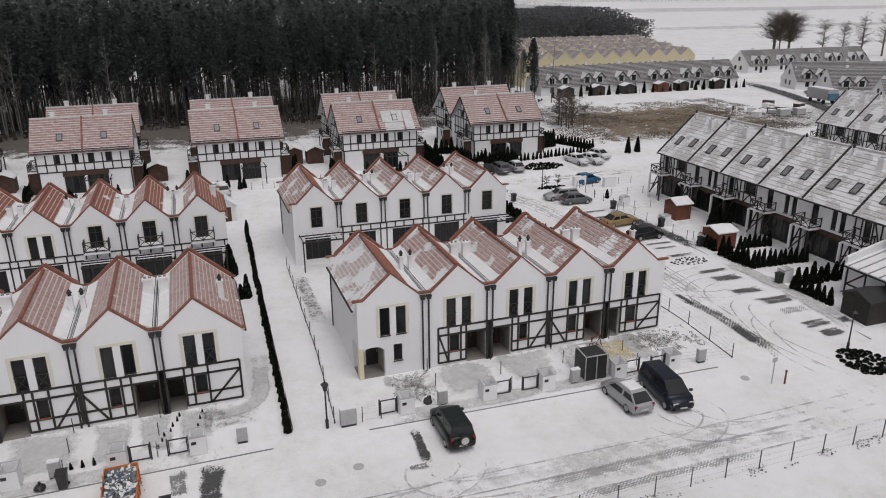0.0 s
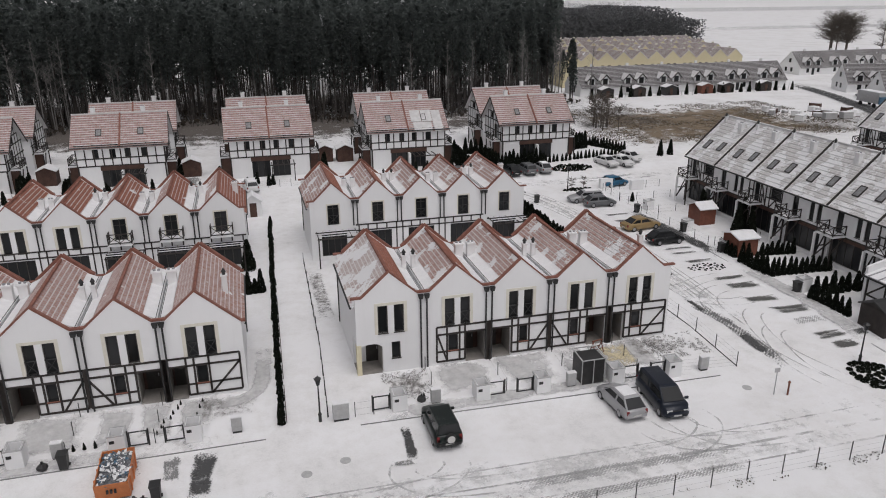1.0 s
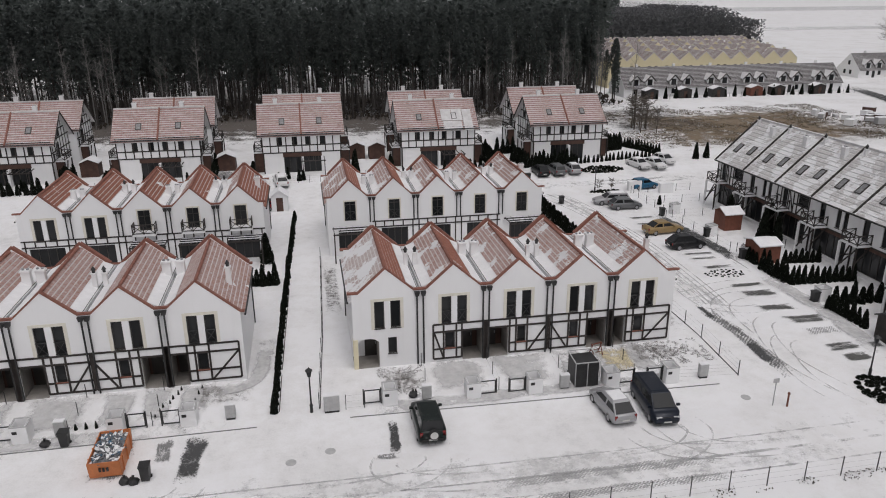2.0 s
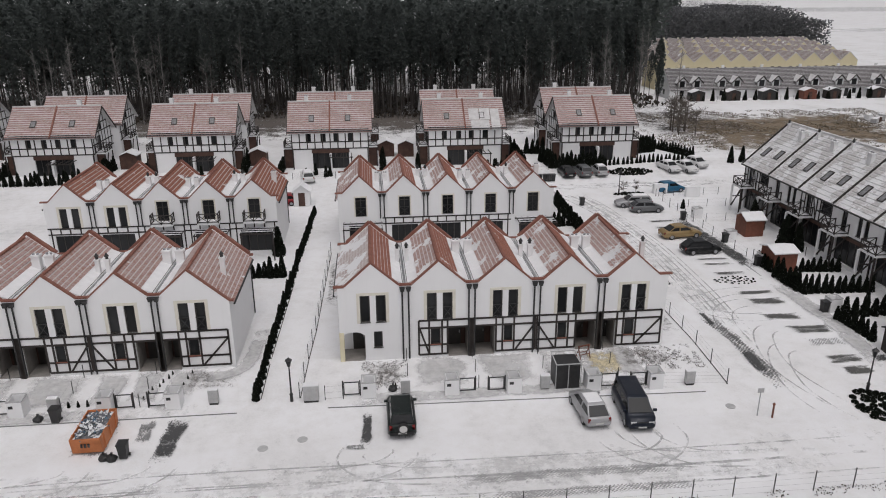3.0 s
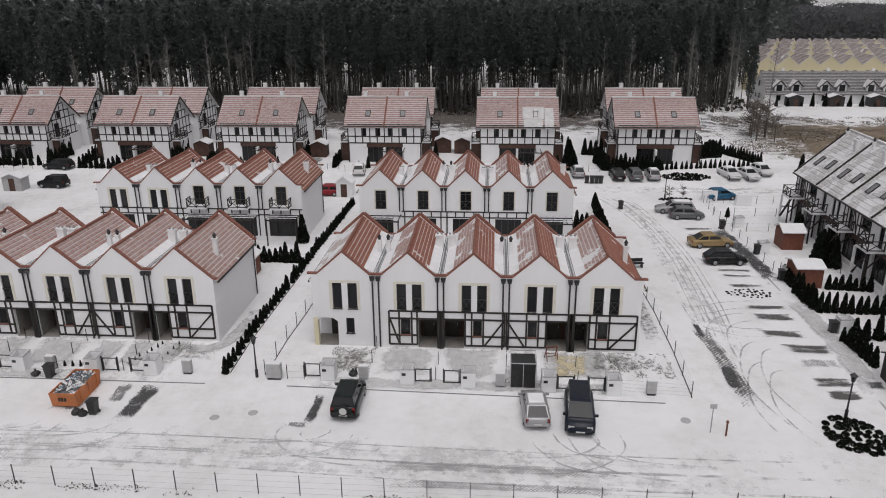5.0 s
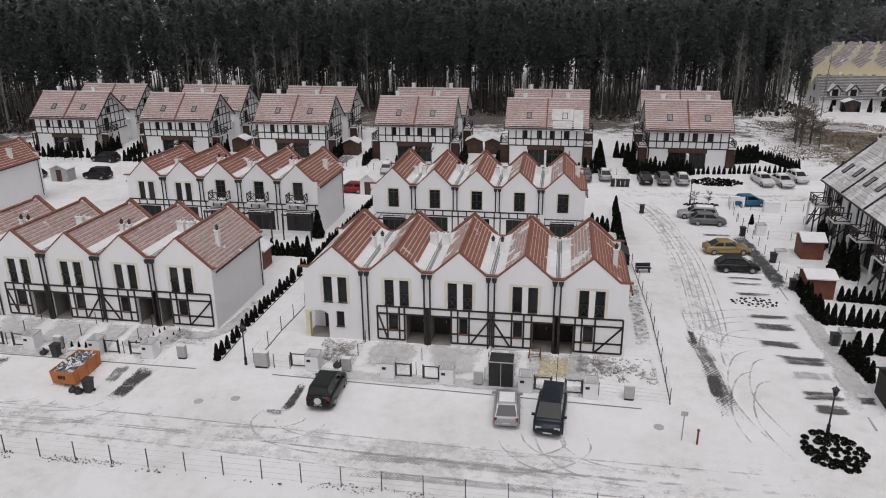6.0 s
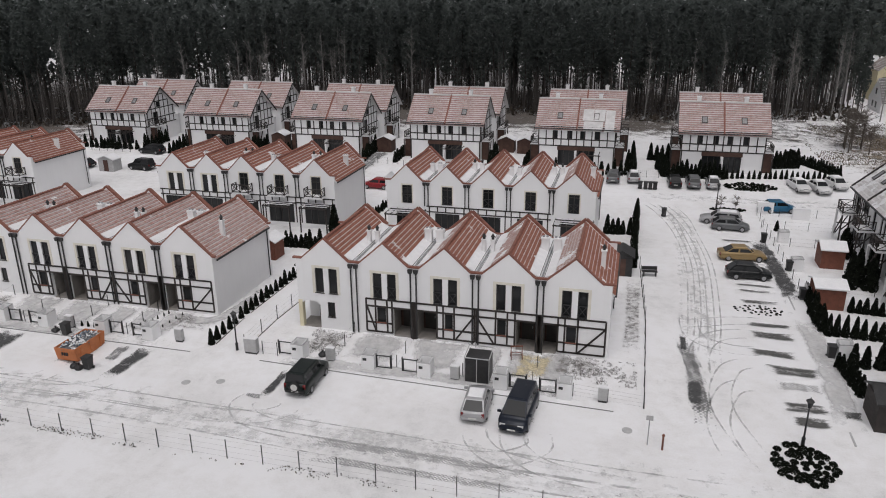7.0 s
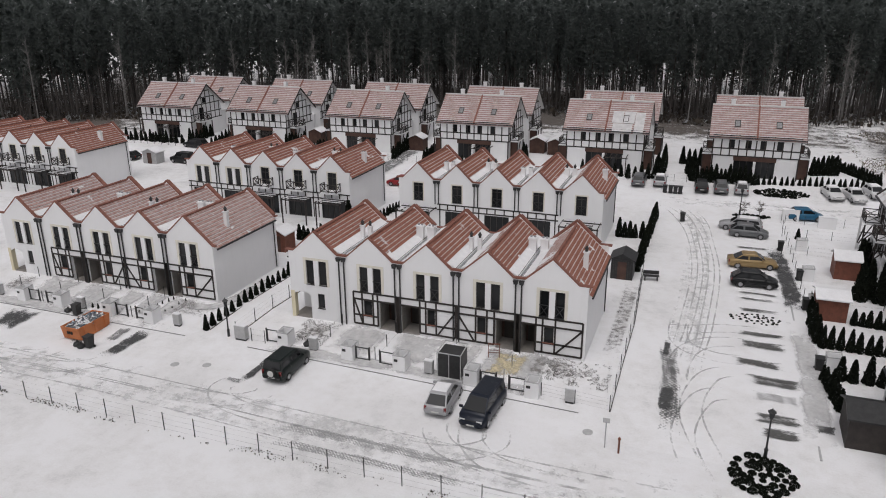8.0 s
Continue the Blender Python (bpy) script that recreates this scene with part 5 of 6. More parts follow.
M_RUBBER = plain("tyre_rubber", (0.012, 0.012, 0.012), (0.03, 0.03, 0.03), 6.0, 0.85)
M_RIM = plain("alloy_rim", (0.30, 0.30, 0.31), (0.42, 0.42, 0.43), 6.0, 0.4, 0.7)
M_LAMP = plain("lamp_glass", (0.50, 0.50, 0.50), (0.62, 0.62, 0.62), 6.0, 0.2)
M_TAIL = plain("tail_lamp_red", (0.16, 0.012, 0.012), (0.24, 0.02, 0.02), 6.0, 0.25)
M_PLATE = plain("plate_white", (0.50, 0.50, 0.48), (0.60, 0.60, 0.58), 6.0, 0.5)
PAINTS = {k: paint_mat(k + "_car_paint", c, mt) for k, c, mt in (
    ("black", (0.010, 0.011, 0.012), 0.2), ("dark_green", (0.007, 0.012, 0.011), 0.2), ("navy", (0.010, 0.014, 0.024), 0.2), ("silver", (0.36, 0.36, 0.37), 0.5), ("grey", (0.13, 0.135, 0.14), 0.4),
    ("gold", (0.30, 0.21, 0.10), 0.4), ("blue", (0.02, 0.11, 0.20), 0.3), ("white", (0.62, 0.62, 0.62), 0.0), ("red", (0.25, 0.02, 0.025), 0.2))}

# length, half width, shoulder, roof, hood height, cabin base front and rear, cabin top front and rear (from the middle, front is +y)
STYLES = {
    "hatchback": (3.95, 0.84, 0.90, 1.45, 0.84, 1.10, -1.88, 0.30, -1.18),
    "saloon": (4.45, 0.87, 0.93, 1.43, 0.84, 1.00, -1.75, 0.25, -0.95),
    "estate": (4.5, 0.87, 0.93, 1.48, 0.85, 1.10, -2.16, 0.35, -1.80),
    "suv": (4.0, 0.88, 1.08, 1.72, 1.03, 0.98, -1.88, 0.42, -1.72),
    "van": (4.4, 0.92, 1.06, 1.74, 0.98, 1.60, -2.12, 0.65, -1.95),
}


def loft(bm, rings):
    vs = [[bm.verts.new(p) for p in r] for r in rings]
    n = len(vs[0])
    for a, b in zip(vs, vs[1:]):
        for k in range(n):
            bm.faces.new((a[k], a[(k + 1) % n], b[(k + 1) % n], b[k]))
    bm.faces.new(vs[0][::-1])
    bm.faces.new(vs[-1])


def smooth(ob):
    for f in ob.data.polygons:
        f.use_smooth = True
    return ob


def car(style, colour, x, y, rz, label, snow=0.0, spare=False):
    L, hw, zs, zr, zh, cf, cr, tf, tr = STYLES[style]
    c = thing("car" if style != "van" else "minivan", x, y, ground_z(y) + 0.0, rz, label, "car", "parked cars")
    paint = PAINTS[colour]

    def ring(yy, w, zb, zt):
        return [(-w * 0.90, yy, zb), (-w, yy, zb + 0.14), (-w, yy, zt - 0.20), (-w * 0.95, yy, zt - 0.07), (-w * 0.82, yy, zt), (w * 0.82, yy, zt), (w * 0.95, yy, zt - 0.07), (w, yy, zt - 0.20), (w, yy, zb + 0.14), (w * 0.90, yy, zb)]
    h = L / 2
    bm = bmesh.new()
    loft(bm, [ring(-h, hw * 0.86, 0.36, zs * 0.80), ring(-h + 0.10, hw * 0.95, 0.24, zs * 0.94), ring(-h + 0.45, hw, 0.22, zs), ring(cr + 0.6, hw, 0.22, zs), ring(cf - 0.2, hw, 0.22, zs),
              ring(cf + 0.15, hw * 0.99, 0.22, zh + 0.03), ring(h - 0.45, hw * 0.96, 0.22, zh - 0.08), ring(h - 0.14, hw * 0.90, 0.24, zh - 0.18), ring(h, hw * 0.78, 0.32, zh - 0.30)])
    smooth(part("body", bm, paint, c))
    base, top = hw * 0.84, hw * 0.68
    bm = bmesh.new()
    mid = (cf + cr) / 2
    loft(bm, [[(s * base, yy, zs - 0.06) for s, yy in ((-1, cr), (1, cr), (1, cf), (-1, cf))],
              [(s * top * 1.03, yy, zr - 0.07) for s, yy in ((-1, tr - 0.05), (1, tr - 0.05), (1, tf + 0.06), (-1, tf + 0.06))],
              [(s * top * 0.88, yy, zr) for s, yy in ((-1, tr + 0.12), (1, tr + 0.12), (1, tf - 0.14), (-1, tf - 0.14))]])
    part("cabin", bm, paint, c)

    def pane(name, q, out):
        # a glass panel laid over a cabin face, set in from its corners
        q = [Vector(p) for p in q]
        mid_q = sum(q, Vector()) / 4
        o = Vector(out) * 0.012
        bm = bmesh.new()
        a = [bm.verts.new(p.lerp(mid_q, 0.10) + o) for p in q]
        b = [bm.verts.new(p.lerp(mid_q, 0.10) - o) for p in q]
        bm.faces.new(a)
        bm.faces.new(b[::-1])
        for k in range(4):
            bm.faces.new((a[k], b[k], b[(k + 1) % 4], a[(k + 1) % 4]))
        return part(name, bm, M_GLASS, c)
    z0, z1 = zs - 0.02, zr - 0.08
    pane("windscreen", [(-base, cf, z0), (base, cf, z0), (top, tf + 0.06, z1), (-top, tf + 0.06, z1)], (0, 0.8, 0.6))
    pane("rear_window", [(-base, cr, z0), (base, cr, z0), (top, tr - 0.05, z1), (-top, tr - 0.05, z1)], (0, -0.9, 0.4))
    for s in (-1, 1):
        my, mt = mid - 0.1, (tf + tr) / 2 - 0.1
        pane("side_window", [(s * base, cf - 0.1, z0), (s * base, my + 0.04, z0), (s * top, mt + 0.04, z1), (s * top, tf, z1)], (s, 0, 0.2))
        pane("side_window", [(s * base, my - 0.04, z0), (s * base, cr + 0.15, z0), (s * top, tr + 0.05, z1), (s * top, mt - 0.04, z1)], (s, 0, 0.2))
        bm = bmesh.new()
        box(bm, min(s * hw * 0.42, s * hw * 0.80), max(s * hw * 0.42, s * hw * 0.80), h - 0.16, h - 0.03, zh - 0.36, zh - 0.22)
        part("headlight", bm, M_LAMP, c)
        bm = bmesh.new()
        box(bm, min(s * hw * 0.68, s * hw * 0.88), max(s * hw * 0.68, s * hw * 0.88), -h + 0.0, -h + 0.09, zs * 0.62, zs * 0.90)
        part("tail_light", bm, M_TAIL, c)
        bm = bmesh.new()
        box(bm, min(s * hw * 0.92, s * (hw + 0.16)), max(s * hw * 0.92, s * (hw + 0.16)), cf - 0.32, cf - 0.20, zs - 0.02, zs + 0.12)
        part("mirror", bm, paint, c)
        for yy in (h - 0.78, -h + 0.80):
            w = new("wheel")
            w.parent = c
            w.location = (s * (hw - 0.10), yy, 0.31)
            bm = bmesh.new()
            tube(bm, (-0.10, 0, 0), (0.10, 0, 0), 0.31, n=18)
            part("tyre", bm, M_RUBBER, w)
            bm = bmesh.new()
            tube(bm, (-0.112, 0, 0), (0.112, 0, 0), 0.19, n=12)
            part("rim", bm, M_RIM, w)
    bm = bmesh.new()
    box(bm, -hw * 0.8, hw * 0.8, -h - 0.03, -h + 0.12, 0.34, 0.54)
    part("rear_bumper", bm, paint if style != "suv" else M_RUBBER, c)
    boxpart("number_plate", M_PLATE, c, -0.26, 0.26, -h - 0.045, -h - 0.032, 0.42, 0.53)
    boxpart("number_plate", M_PLATE, c, -0.26, 0.26, h - 0.06, h + 0.012, 0.36, 0.46)
    boxpart("grille", M_METAL, c, -hw * 0.36, hw * 0.36, h - 0.10, h - 0.015, zh - 0.34, zh - 0.24)
    if spare:
        bm = bmesh.new()
        tube(bm, (0.05, -h - 0.20, 0.86), (0.05, -h + 0.02, 0.86), 0.32, n=18)
        part("spare_wheel", bm, M_RUBBER, c)
        bm = bmesh.new()
        tube(bm, (0.05, -h - 0.215, 0.86), (0.05, -h - 0.15, 0.86), 0.24, n=18)
        part("spare_wheel_cover", bm, M_PLATE, c, "pale round spare wheel cover")
    if snow:
        bm = bmesh.new()
        loft(bm, [[(s * top * 0.86, yy, zr + 0.003) for s, yy in ((-1, tr + 0.14), (1, tr + 0.14), (1, tf - 0.16), (-1, tf - 0.16))],
                  [(s * top * 0.78, yy, zr + 0.05) for s, yy in ((-1, tr + 0.24), (1, tr + 0.24), (1, tf - 0.26), (-1, tf - 0.26))]])
        part("snow_cover", bm, M_SNOW, c, "snow left on the car roof")
    return c


car("suv", "dark_green", 12.3, 35.1, 0, "dark green off-road car with a spare wheel on its tail", spare=True)
car("hatchback", "silver", 24.4, 34.8, 3, "silver hatchback car with a light dusting of snow", 1)
car("van", "navy", 27.2, 34.45, 176, "dark blue minivan parked nose to the road")
car("saloon", "gold", 44.1, 67.0, -84, "gold saloon car in a snowy parking bay")
car("hatchback", "black", 44.1, 61.9, -88, "black hatchback car in a snowy parking bay")
car("hatchback", "grey", 44.0, 76.8, -92, "dark grey hatchback car in a snowy parking bay")
car("estate", "silver", 43.2, 79.2, 86, "silver estate car with snow on its roof", 1)
car("hatchback", "blue", 50.2, 84.9, -80, "bright blue small car beside the garden fence")
car("hatchback", "black", 38.6, 93.9, 4, "black car parked against the hedge", 0)
car("estate", "grey", 41.0, 94.1, 2, "dark grey estate car parked against the hedge", 0)
car("hatchback", "silver", 43.5, 94.1, 0, "grey car with thin snow, parked against the hedge", 1)
car("saloon", "white", 54.1, 94.8, 192, "car whitened by snow beside the hedge", 1)
car("saloon", "white", 56.5, 94.5, 192, "car whitened by snow beside the hedge", 1)
car("hatchback", "white", 58.9, 96.3, 192, "small white car beside the hedge", 1)
car("estate", "grey", 30.6, 94.6, 0, "dark grey car parked before the duplex gardens", 0)
car("hatchback", "silver", 33.3, 94.9, 2, "pale grey car with snow on its roof", 1)
car("estate", "white", 2.2, 95.2, 8, "white estate car on the snowy lane", 1)
car("hatchback", "red", -0.2, 84.6, 90, "red car half hidden behind the row houses", 0)
car("suv", "black", -38.6, 86.8, 86, "black off-road car on the snowy lane")
car("estate", "black", -43.0, 95.6, 84, "black estate car on the snowy lane")
car("hatchback", "black", -48.5, 86.0, 90, "dark car on the snowy lane", 1)
car("saloon", "grey", 144.5, 139.5, 70, "far grey car beside the road", 1)
car("saloon", "white", 136.5, 118, 20, "far white car beside the road", 1)


# ---- street and garden things ----
def street_lamp(x, y, h=3.1):
    p = thing("street_lamp", x, y, ground_z(y), 0, "black cast street lamp with a lantern head", "street lamp", "street lamps")
    bm = bmesh.new()
    tube(bm, (0, 0, -0.1), (0, 0, 0.5), 0.11, 0.10, n=10)
    tube(bm, (0, 0, 0.5), (0, 0, 0.62), 0.13, 0.08, n=10)
    tube(bm, (0, 0, 0.62), (0, 0, h - 0.5), 0.06, 0.045, n=10)
    part("pole", bm, M_METAL, p)
    bm = bmesh.new()
    tube(bm, (0, 0, h - 0.5), (0, 0, h - 0.08), 0.11, 0.20, n=6)
    part("lantern", bm, M_GLASS, p)
    bm = bmesh.new()
    tube(bm, (0, 0, h - 0.08), (0, 0, h + 0.06), 0.26, 0.10, n=6)
    tube(bm, (0, 0, h + 0.06), (0, 0, h + 0.2), 0.04, 0.01, n=6)
    part("cap", bm, M_METAL, p)


street_lamp(5.2, 38.0)
street_lamp(44.0, 35.4)
street_lamp(43.2, 84.6)


def bin_enclosure(x, y):
    e = thing("bin_enclosure", x, y, ground_z(y), 0, "white masonry bin enclosure with a dark letter plate", "bin enclosure", "bin enclosures")
    for b in ((-0.48, 0.48, -0.5, -0.38, -0.3, 1.15), (-0.48, 0.48, 0.38, 0.5, -0.3, 1.25), (-0.48, -0.36, -0.38, 0.38, -0.3, 1.2), (0.36, 0.48, -0.38, 0.38, -0.3, 1.2)):
        boxpart("panel", M_WHITE, e, *b)
    bm = bmesh.new()
    for a, b in (((-0.48, -0.46, 1.18), (0.48, -0.46, 1.18)), ((-0.48, 0.46, 1.27), (0.48, 0.46, 1.27)), ((-0.45, -0.46, 1.19), (-0.45, 0.46, 1.25)), ((0.45, -0.46, 1.19), (0.45, 0.46, 1.25))):
        bar(bm, a, b, 0.10, 0.05)
    part("coping", bm, M_GREYBOX, e)
    boxpart("letter_plate", M_METAL, e, -0.36, -0.08, -0.515, -0.503, 0.72, 0.92)
    return e


def gate(x, y, w=1.15):
    g = thing("garden_gate", x, y, ground_z(y), 0, "black steel frame gate with thin mesh", "gate", "garden gates")
    for s in (-1, 1):
        barpart("post", M_METAL, g, (s * w / 2, 0, -0.3), (s * w / 2, 0, 1.15), 0.08)
    bm = bmesh.new()
    a = w / 2 - 0.08
    for z in (0.12, 1.02):
        bar(bm, (-a, 0, z), (a, 0, z), 0.06)
    for s in (-1, 1):
        bar(bm, (s * a, 0, 0.10), (s * a, 0, 1.04), 0.06)
    part("gate_frame", bm, M_METAL, g)
    return g


def meter_box(x, y, w=0.62, h=1.05, d=0.35):
    b = thing("meter_box", x, y, ground_z(y), 0, "grey plastic utility cabinet with snow on top", "utility cabinet", "utility cabinets")
    boxpart("plinth", M_METAL, b, -w / 2 + 0.03, w / 2 - 0.03, -d / 2 + 0.03, d / 2 - 0.03, -0.3, 0.14)
    boxpart("cabinet_body", M_GREYBOX, b, -w / 2, w / 2, -d / 2, d / 2, 0.14, h)
    boxpart("cabinet_door", M_GREYBOX, b, -w / 2 + 0.04, w / 2 - 0.04, -d / 2 - 0.02, -d / 2 - 0.003, 0.2, h - 0.06)
    boxpart("snow_cap", M_SNOW, b, -w / 2 - 0.01, w / 2 + 0.01, -d / 2 - 0.01, d / 2 + 0.01, h, h + 0.06)
    return b


YF = 37.9


def yard_y(x):
    """The yard walls stand along a line that runs slightly aslant."""
    return 38.22 - 0.040 * max(0.0, x - 10.0)


eb, gb, mb = bin_enclosure(10.3, yard_y(10.3)), gate(9.15, yard_y(9.1)), meter_box(12.75, yard_y(12.7))
ENC, GAT, BOX = (15.85, 20.05, 25.45, 29.75), (16.9, 18.9, 26.6, 28.65), (22.2, 32.25)
for x in ENC + tuple(x - 32.1 for x in (10.45,) + ENC):
    copy_thing(eb, pose(x, yard_y(x), ground_z(yard_y(x))))
for x in GAT + tuple(x - 32.1 for x in (9.25,) + GAT):
    copy_thing(gb, pose(x, yard_y(x), ground_z(yard_y(x))))
for x in BOX + tuple(x - 32.1 for x in (12.75,) + BOX):
    copy_thing(mb, pose(x, yard_y(x), ground_z(yard_y(x))))
meter_box(6.5, 37.9, 1.0, 1.2, 0.45)

cab = thing("bin_store", 23.75, 38.2, ground_z(38.2), 0, "black panelled bin store with a pale steel frame", "bin store")
for s in (-1, 1):
    boxpart("door", M_METAL, cab, min(0.02 * s, 0.8 * s), max(0.02 * s, 0.8 * s), -0.66, -0.62, 0.0, 1.75)
boxpart("store_body", M_METAL, cab, -0.82, 0.82, -0.6, 0.9, -0.3, 1.80)
bm = bmesh.new()
for x in (-0.86, 0.0, 0.86):
    bar(bm, (x, -0.68, -0.2), (x, -0.68, 1.85), 0.05)
bar(bm, (-0.88, -0.68, 1.87), (0.88, -0.68, 1.87), 0.06)
for x in (-0.86, 0.86):
    bar(bm, (x, -0.68, 1.87), (x, 0.92, 2.05), 0.06)
bar(bm, (-0.88, 0.92, 2.05), (0.88, 0.92, 2.05), 0.06)
part("store_frame", bm, M_GREYBOX, cab)


def fence(name, pts, step, h, label, wires=3, mat=None):
    """Posts along a line, joined by thin wires."""
    f = thing(name, 0, 0, 0, 0, label, "fence", "wire fences")
    prev = None
    bm = bmesh.new()
    bar(bm, (0, 0, -0.3), (0, 0, h), 0.045)
    me = mesh_of("post", bm, mat or M_METAL)
    for (ax, ay), (bx, by) in zip(pts, pts[1:]):
        n = max(1, round(math.hypot(bx - ax, by - ay) / step))
        for k in range(n + 1):
            x, y = ax + (bx - ax) * k / n, ay + (by - ay) * k / n
            if k or prev is None:
                share("post", me, f, pose(x, y, ground_z(y)))
            prev = (x, y)
        for j in range(wires):
            z = 0.12 + (h - 0.2) * j / max(1, wires - 1)
            bm = bmesh.new()
            pieces = 1 if ay == by else n
            for k in range(pieces):
                a, b = k / pieces, (k + 1) / pieces
                ya, yb = ay + (by - ay) * a, ay + (by - ay) * b
                bar(bm, (ax + (bx - ax) * a, ya, ground_z(ya) + z), (ax + (bx - ax) * b, yb, ground_z(yb) + z), 0.0045)
            part("wire", bm, M_METAL, f)
    return f


fence("wire_fence", [(-60, 26.0), (62, 26.0)], 2.3, 1.3, "wire fence on thin posts along the snowy road", 4)
fence("wire_fence", [(5.7, 38.3), (6.2, 48), (6.6, 66)], 2.6, 1.2, "wire fence beside the snowy footpath", 4)
fence("wire_fence", [(34.85, 37.1), (34.9, 50), (34.4, 62)], 2.4, 1.2, "wire fence along the lane", 4)
fence("wire_fence", [(7.4, YF), (8.6, YF)], 1.2, 1.1, "wire fence before the yards")
fence("wire_fence", [(30.3, 37.5), (34.85, 37.1)], 2.3, 1.0, "wire fence before the yards", 4)
for x in (12.95, 17.75, 22.6, 27.5, -19.2, -14.4, -9.5, -4.6):
    fence("yard_fence", [(x, 38.3), (x + 0.1, 42.2)], 2.0, 1.0, "low wire fence between paved yards", 2)
for y, x0, x1 in ((59.6, 48.5, 54), (72.0, 47, 54), (83.0, 48, 56), (78.0, 47.4, 54.6)):
    fence("garden_fence", [(x0, y), (x1, y)], 2.2, 1.0, "low dark garden fence in the snow", 3)
fence("garden_fence", [(48.0, 60), (47.8, 72), (47.6, 83)], 2.2, 1.0, "low dark garden fence along the path", 3)
for (x0, y0), (x1, y1) in (((-45, 37.0), (1.8, 37.0)), ((7.6, 37.0), (33, 36.35))):
    bm = bmesh.new()
    bar(bm, (x0, y0, ground_z(y0) - 0.04), (x1, y1, ground_z(y1) - 0.04), 0.07, 0.15)
    tagged(part("kerb", bm, M_KERB), "grey concrete kerb before the pavement", "kerb", kind="structure")
bm = bmesh.new()
bar(bm, (47.0, 36, ground_z(36)), (46.9, 58, ground_z(58)), 0.12, 0.14)
tagged(part("kerb", bm, M_GREYBOX), "grey concrete kerb behind the parking bays", "kerb", kind="structure")


# hedges of thuja
def thuja_meshes(h, r, n):
    t = rng.random(n)
    a = rng.random(n) * 6.283
    rr = r * np.minimum(1.0, (1.02 - t) ** 0.75 * 1.1) * rng.uniform(0.75, 1.0, n)
    c = np.stack([np.cos(a) * rr, np.sin(a) * rr, t * h], 1)
    crown = tuft_mesh("crown", c, rng.uniform(0.07, 0.17, n), M_THUJA, 2.2)
    bm = bmesh.new()
    tube(bm, (0, 0, -0.3), (0, 0, h * 0.3), 0.05, 0.04, n=6)
    tube(bm, (0, 0, 0.05), (0, 0, h * 0.9), r * 0.7, 0.03, n=8)
    return mesh_of("trunk", bm, M_THUJA), crown


THUJA = [thuja_meshes(h, r, 520) for h, r in ((1.5, 0.36), (1.8, 0.40), (1.35, 0.34), (2.3, 0.52))]


def thuja(x, y, k, s=1.0):
    t = thing("thuja", x, y, ground_z(y), rng.random() * 360, "dark green clipped thuja in the snow", "conifer", "thuja hedges")
    t.scale = (s * 0.9, s * 0.9, s * rng.uniform(0.9, 1.2))
    share("trunk", THUJA[k][0], t, Matrix())
    share("crown", THUJA[k][1], t, Matrix())


def thuja_row(x0, y0, x1, y1, step, ks=(0, 1, 2), s=1.0):
    n = max(1, round(math.hypot(x1 - x0, y1 - y0) / step))
    for k in range(n + 1):
        thuja(x0 + (x1 - x0) * k / n + rng.normal() * 0.05, y0 + (y1 - y0) * k / n + rng.normal() * 0.05, ks[int(rng.integers(len(ks)))], s)


thuja_row(2.85, 38.3, 3.35, 58.0, 0.86, (0, 1, 2), 0.66)
thuja_row(3.37, 58.7, 4.0, 80.5, 0.84, (0, 1, 2), 0.66)
thuja_row(-1.4, 59.9, 2.4, 59.9, 0.55)
thuja_row(48.4, 50.6, 54.6, 50.4, 0.6, (3,), 0.66)
thuja_row(47.9, 45.2, 48.6, 41.6, 0.58, (3, 1), 0.68)
thuja_row(48.2, 51.2, 48.1, 54.6, 0.62, (3, 1), 0.8)
thuja_row(51.2, 55.6, 54.6, 55.3, 0.62, (0, 1), 0.8)
thuja_row(49.0, 45.8, 54, 45.6, 0.8, (1, 0))
thuja_row(48.3, 56.0, 48.3, 58.4, 0.62, (1, 0), 0.8)
thuja_row(33.8, 62.2, 33.9, 81.5, 0.62, (0, 2))
thuja_row(30.8, 72.2, 33.2, 72.4, 0.6)
thuja_row(37.2, 97.4, 45.0, 97.4, 0.62, (3, 1))
thuja_row(45.6, 97.8, 59.6, 99.8, 0.7, (0, 2), 0.7)
thuja_row(37.4, 97.4, 36.6, 101, 0.7, (3,))
thuja_row(55.3, 111.4, 60.2, 100.6, 0.6, (0, 1), 0.85)
thuja_row(52.6, 104.5, 55.6, 105.5, 0.6, (3,))
thuja_row(33.2, 96.5, 33.0, 107, 0.7, (3, 1))
thuja_row(27, 97.0, 31.5, 97.0, 0.9, (0, 1))
thuja_row(35.6, 106.5, 38, 106.0, 0.8, (3,))
thuja_row(-40.0, 96.0, -27.5, 96.0, 0.9, (0, 1))
thuja_row(-59, 97, -47, 97, 1.1, (0, 1))
thuja_row(64.8, 97.5, 66.6, 97.8, 1.6, (3,))
for x, y in ((53.2, 62.3), (54.0, 61.2), (52.4, 61.4), (54.6, 63.4), (53.6, 69.5), (54.2, 70.4), (1.4, 66.0)):
    thuja(x, y, 3, 1.35)
thuja(48.9, 77.5, 0, 0.8)


# low shrub beds
def cushion_mesh(r):
    n = 260
    u = rng.normal(size=(n, 3))
    u /= np.linalg.norm(u, axis=1)[:, None]
    u[:, 2] = np.abs(u[:, 2]) * 0.8
    return tuft_mesh("shrub", u * r * rng.uniform(0.7, 1.0, (n, 1)), rng.uniform(0.03, 0.07, n), M_THUJA, 1.0)


CUSHIONS = [cushion_mesh(r) for r in (0.22, 0.28, 0.34)]


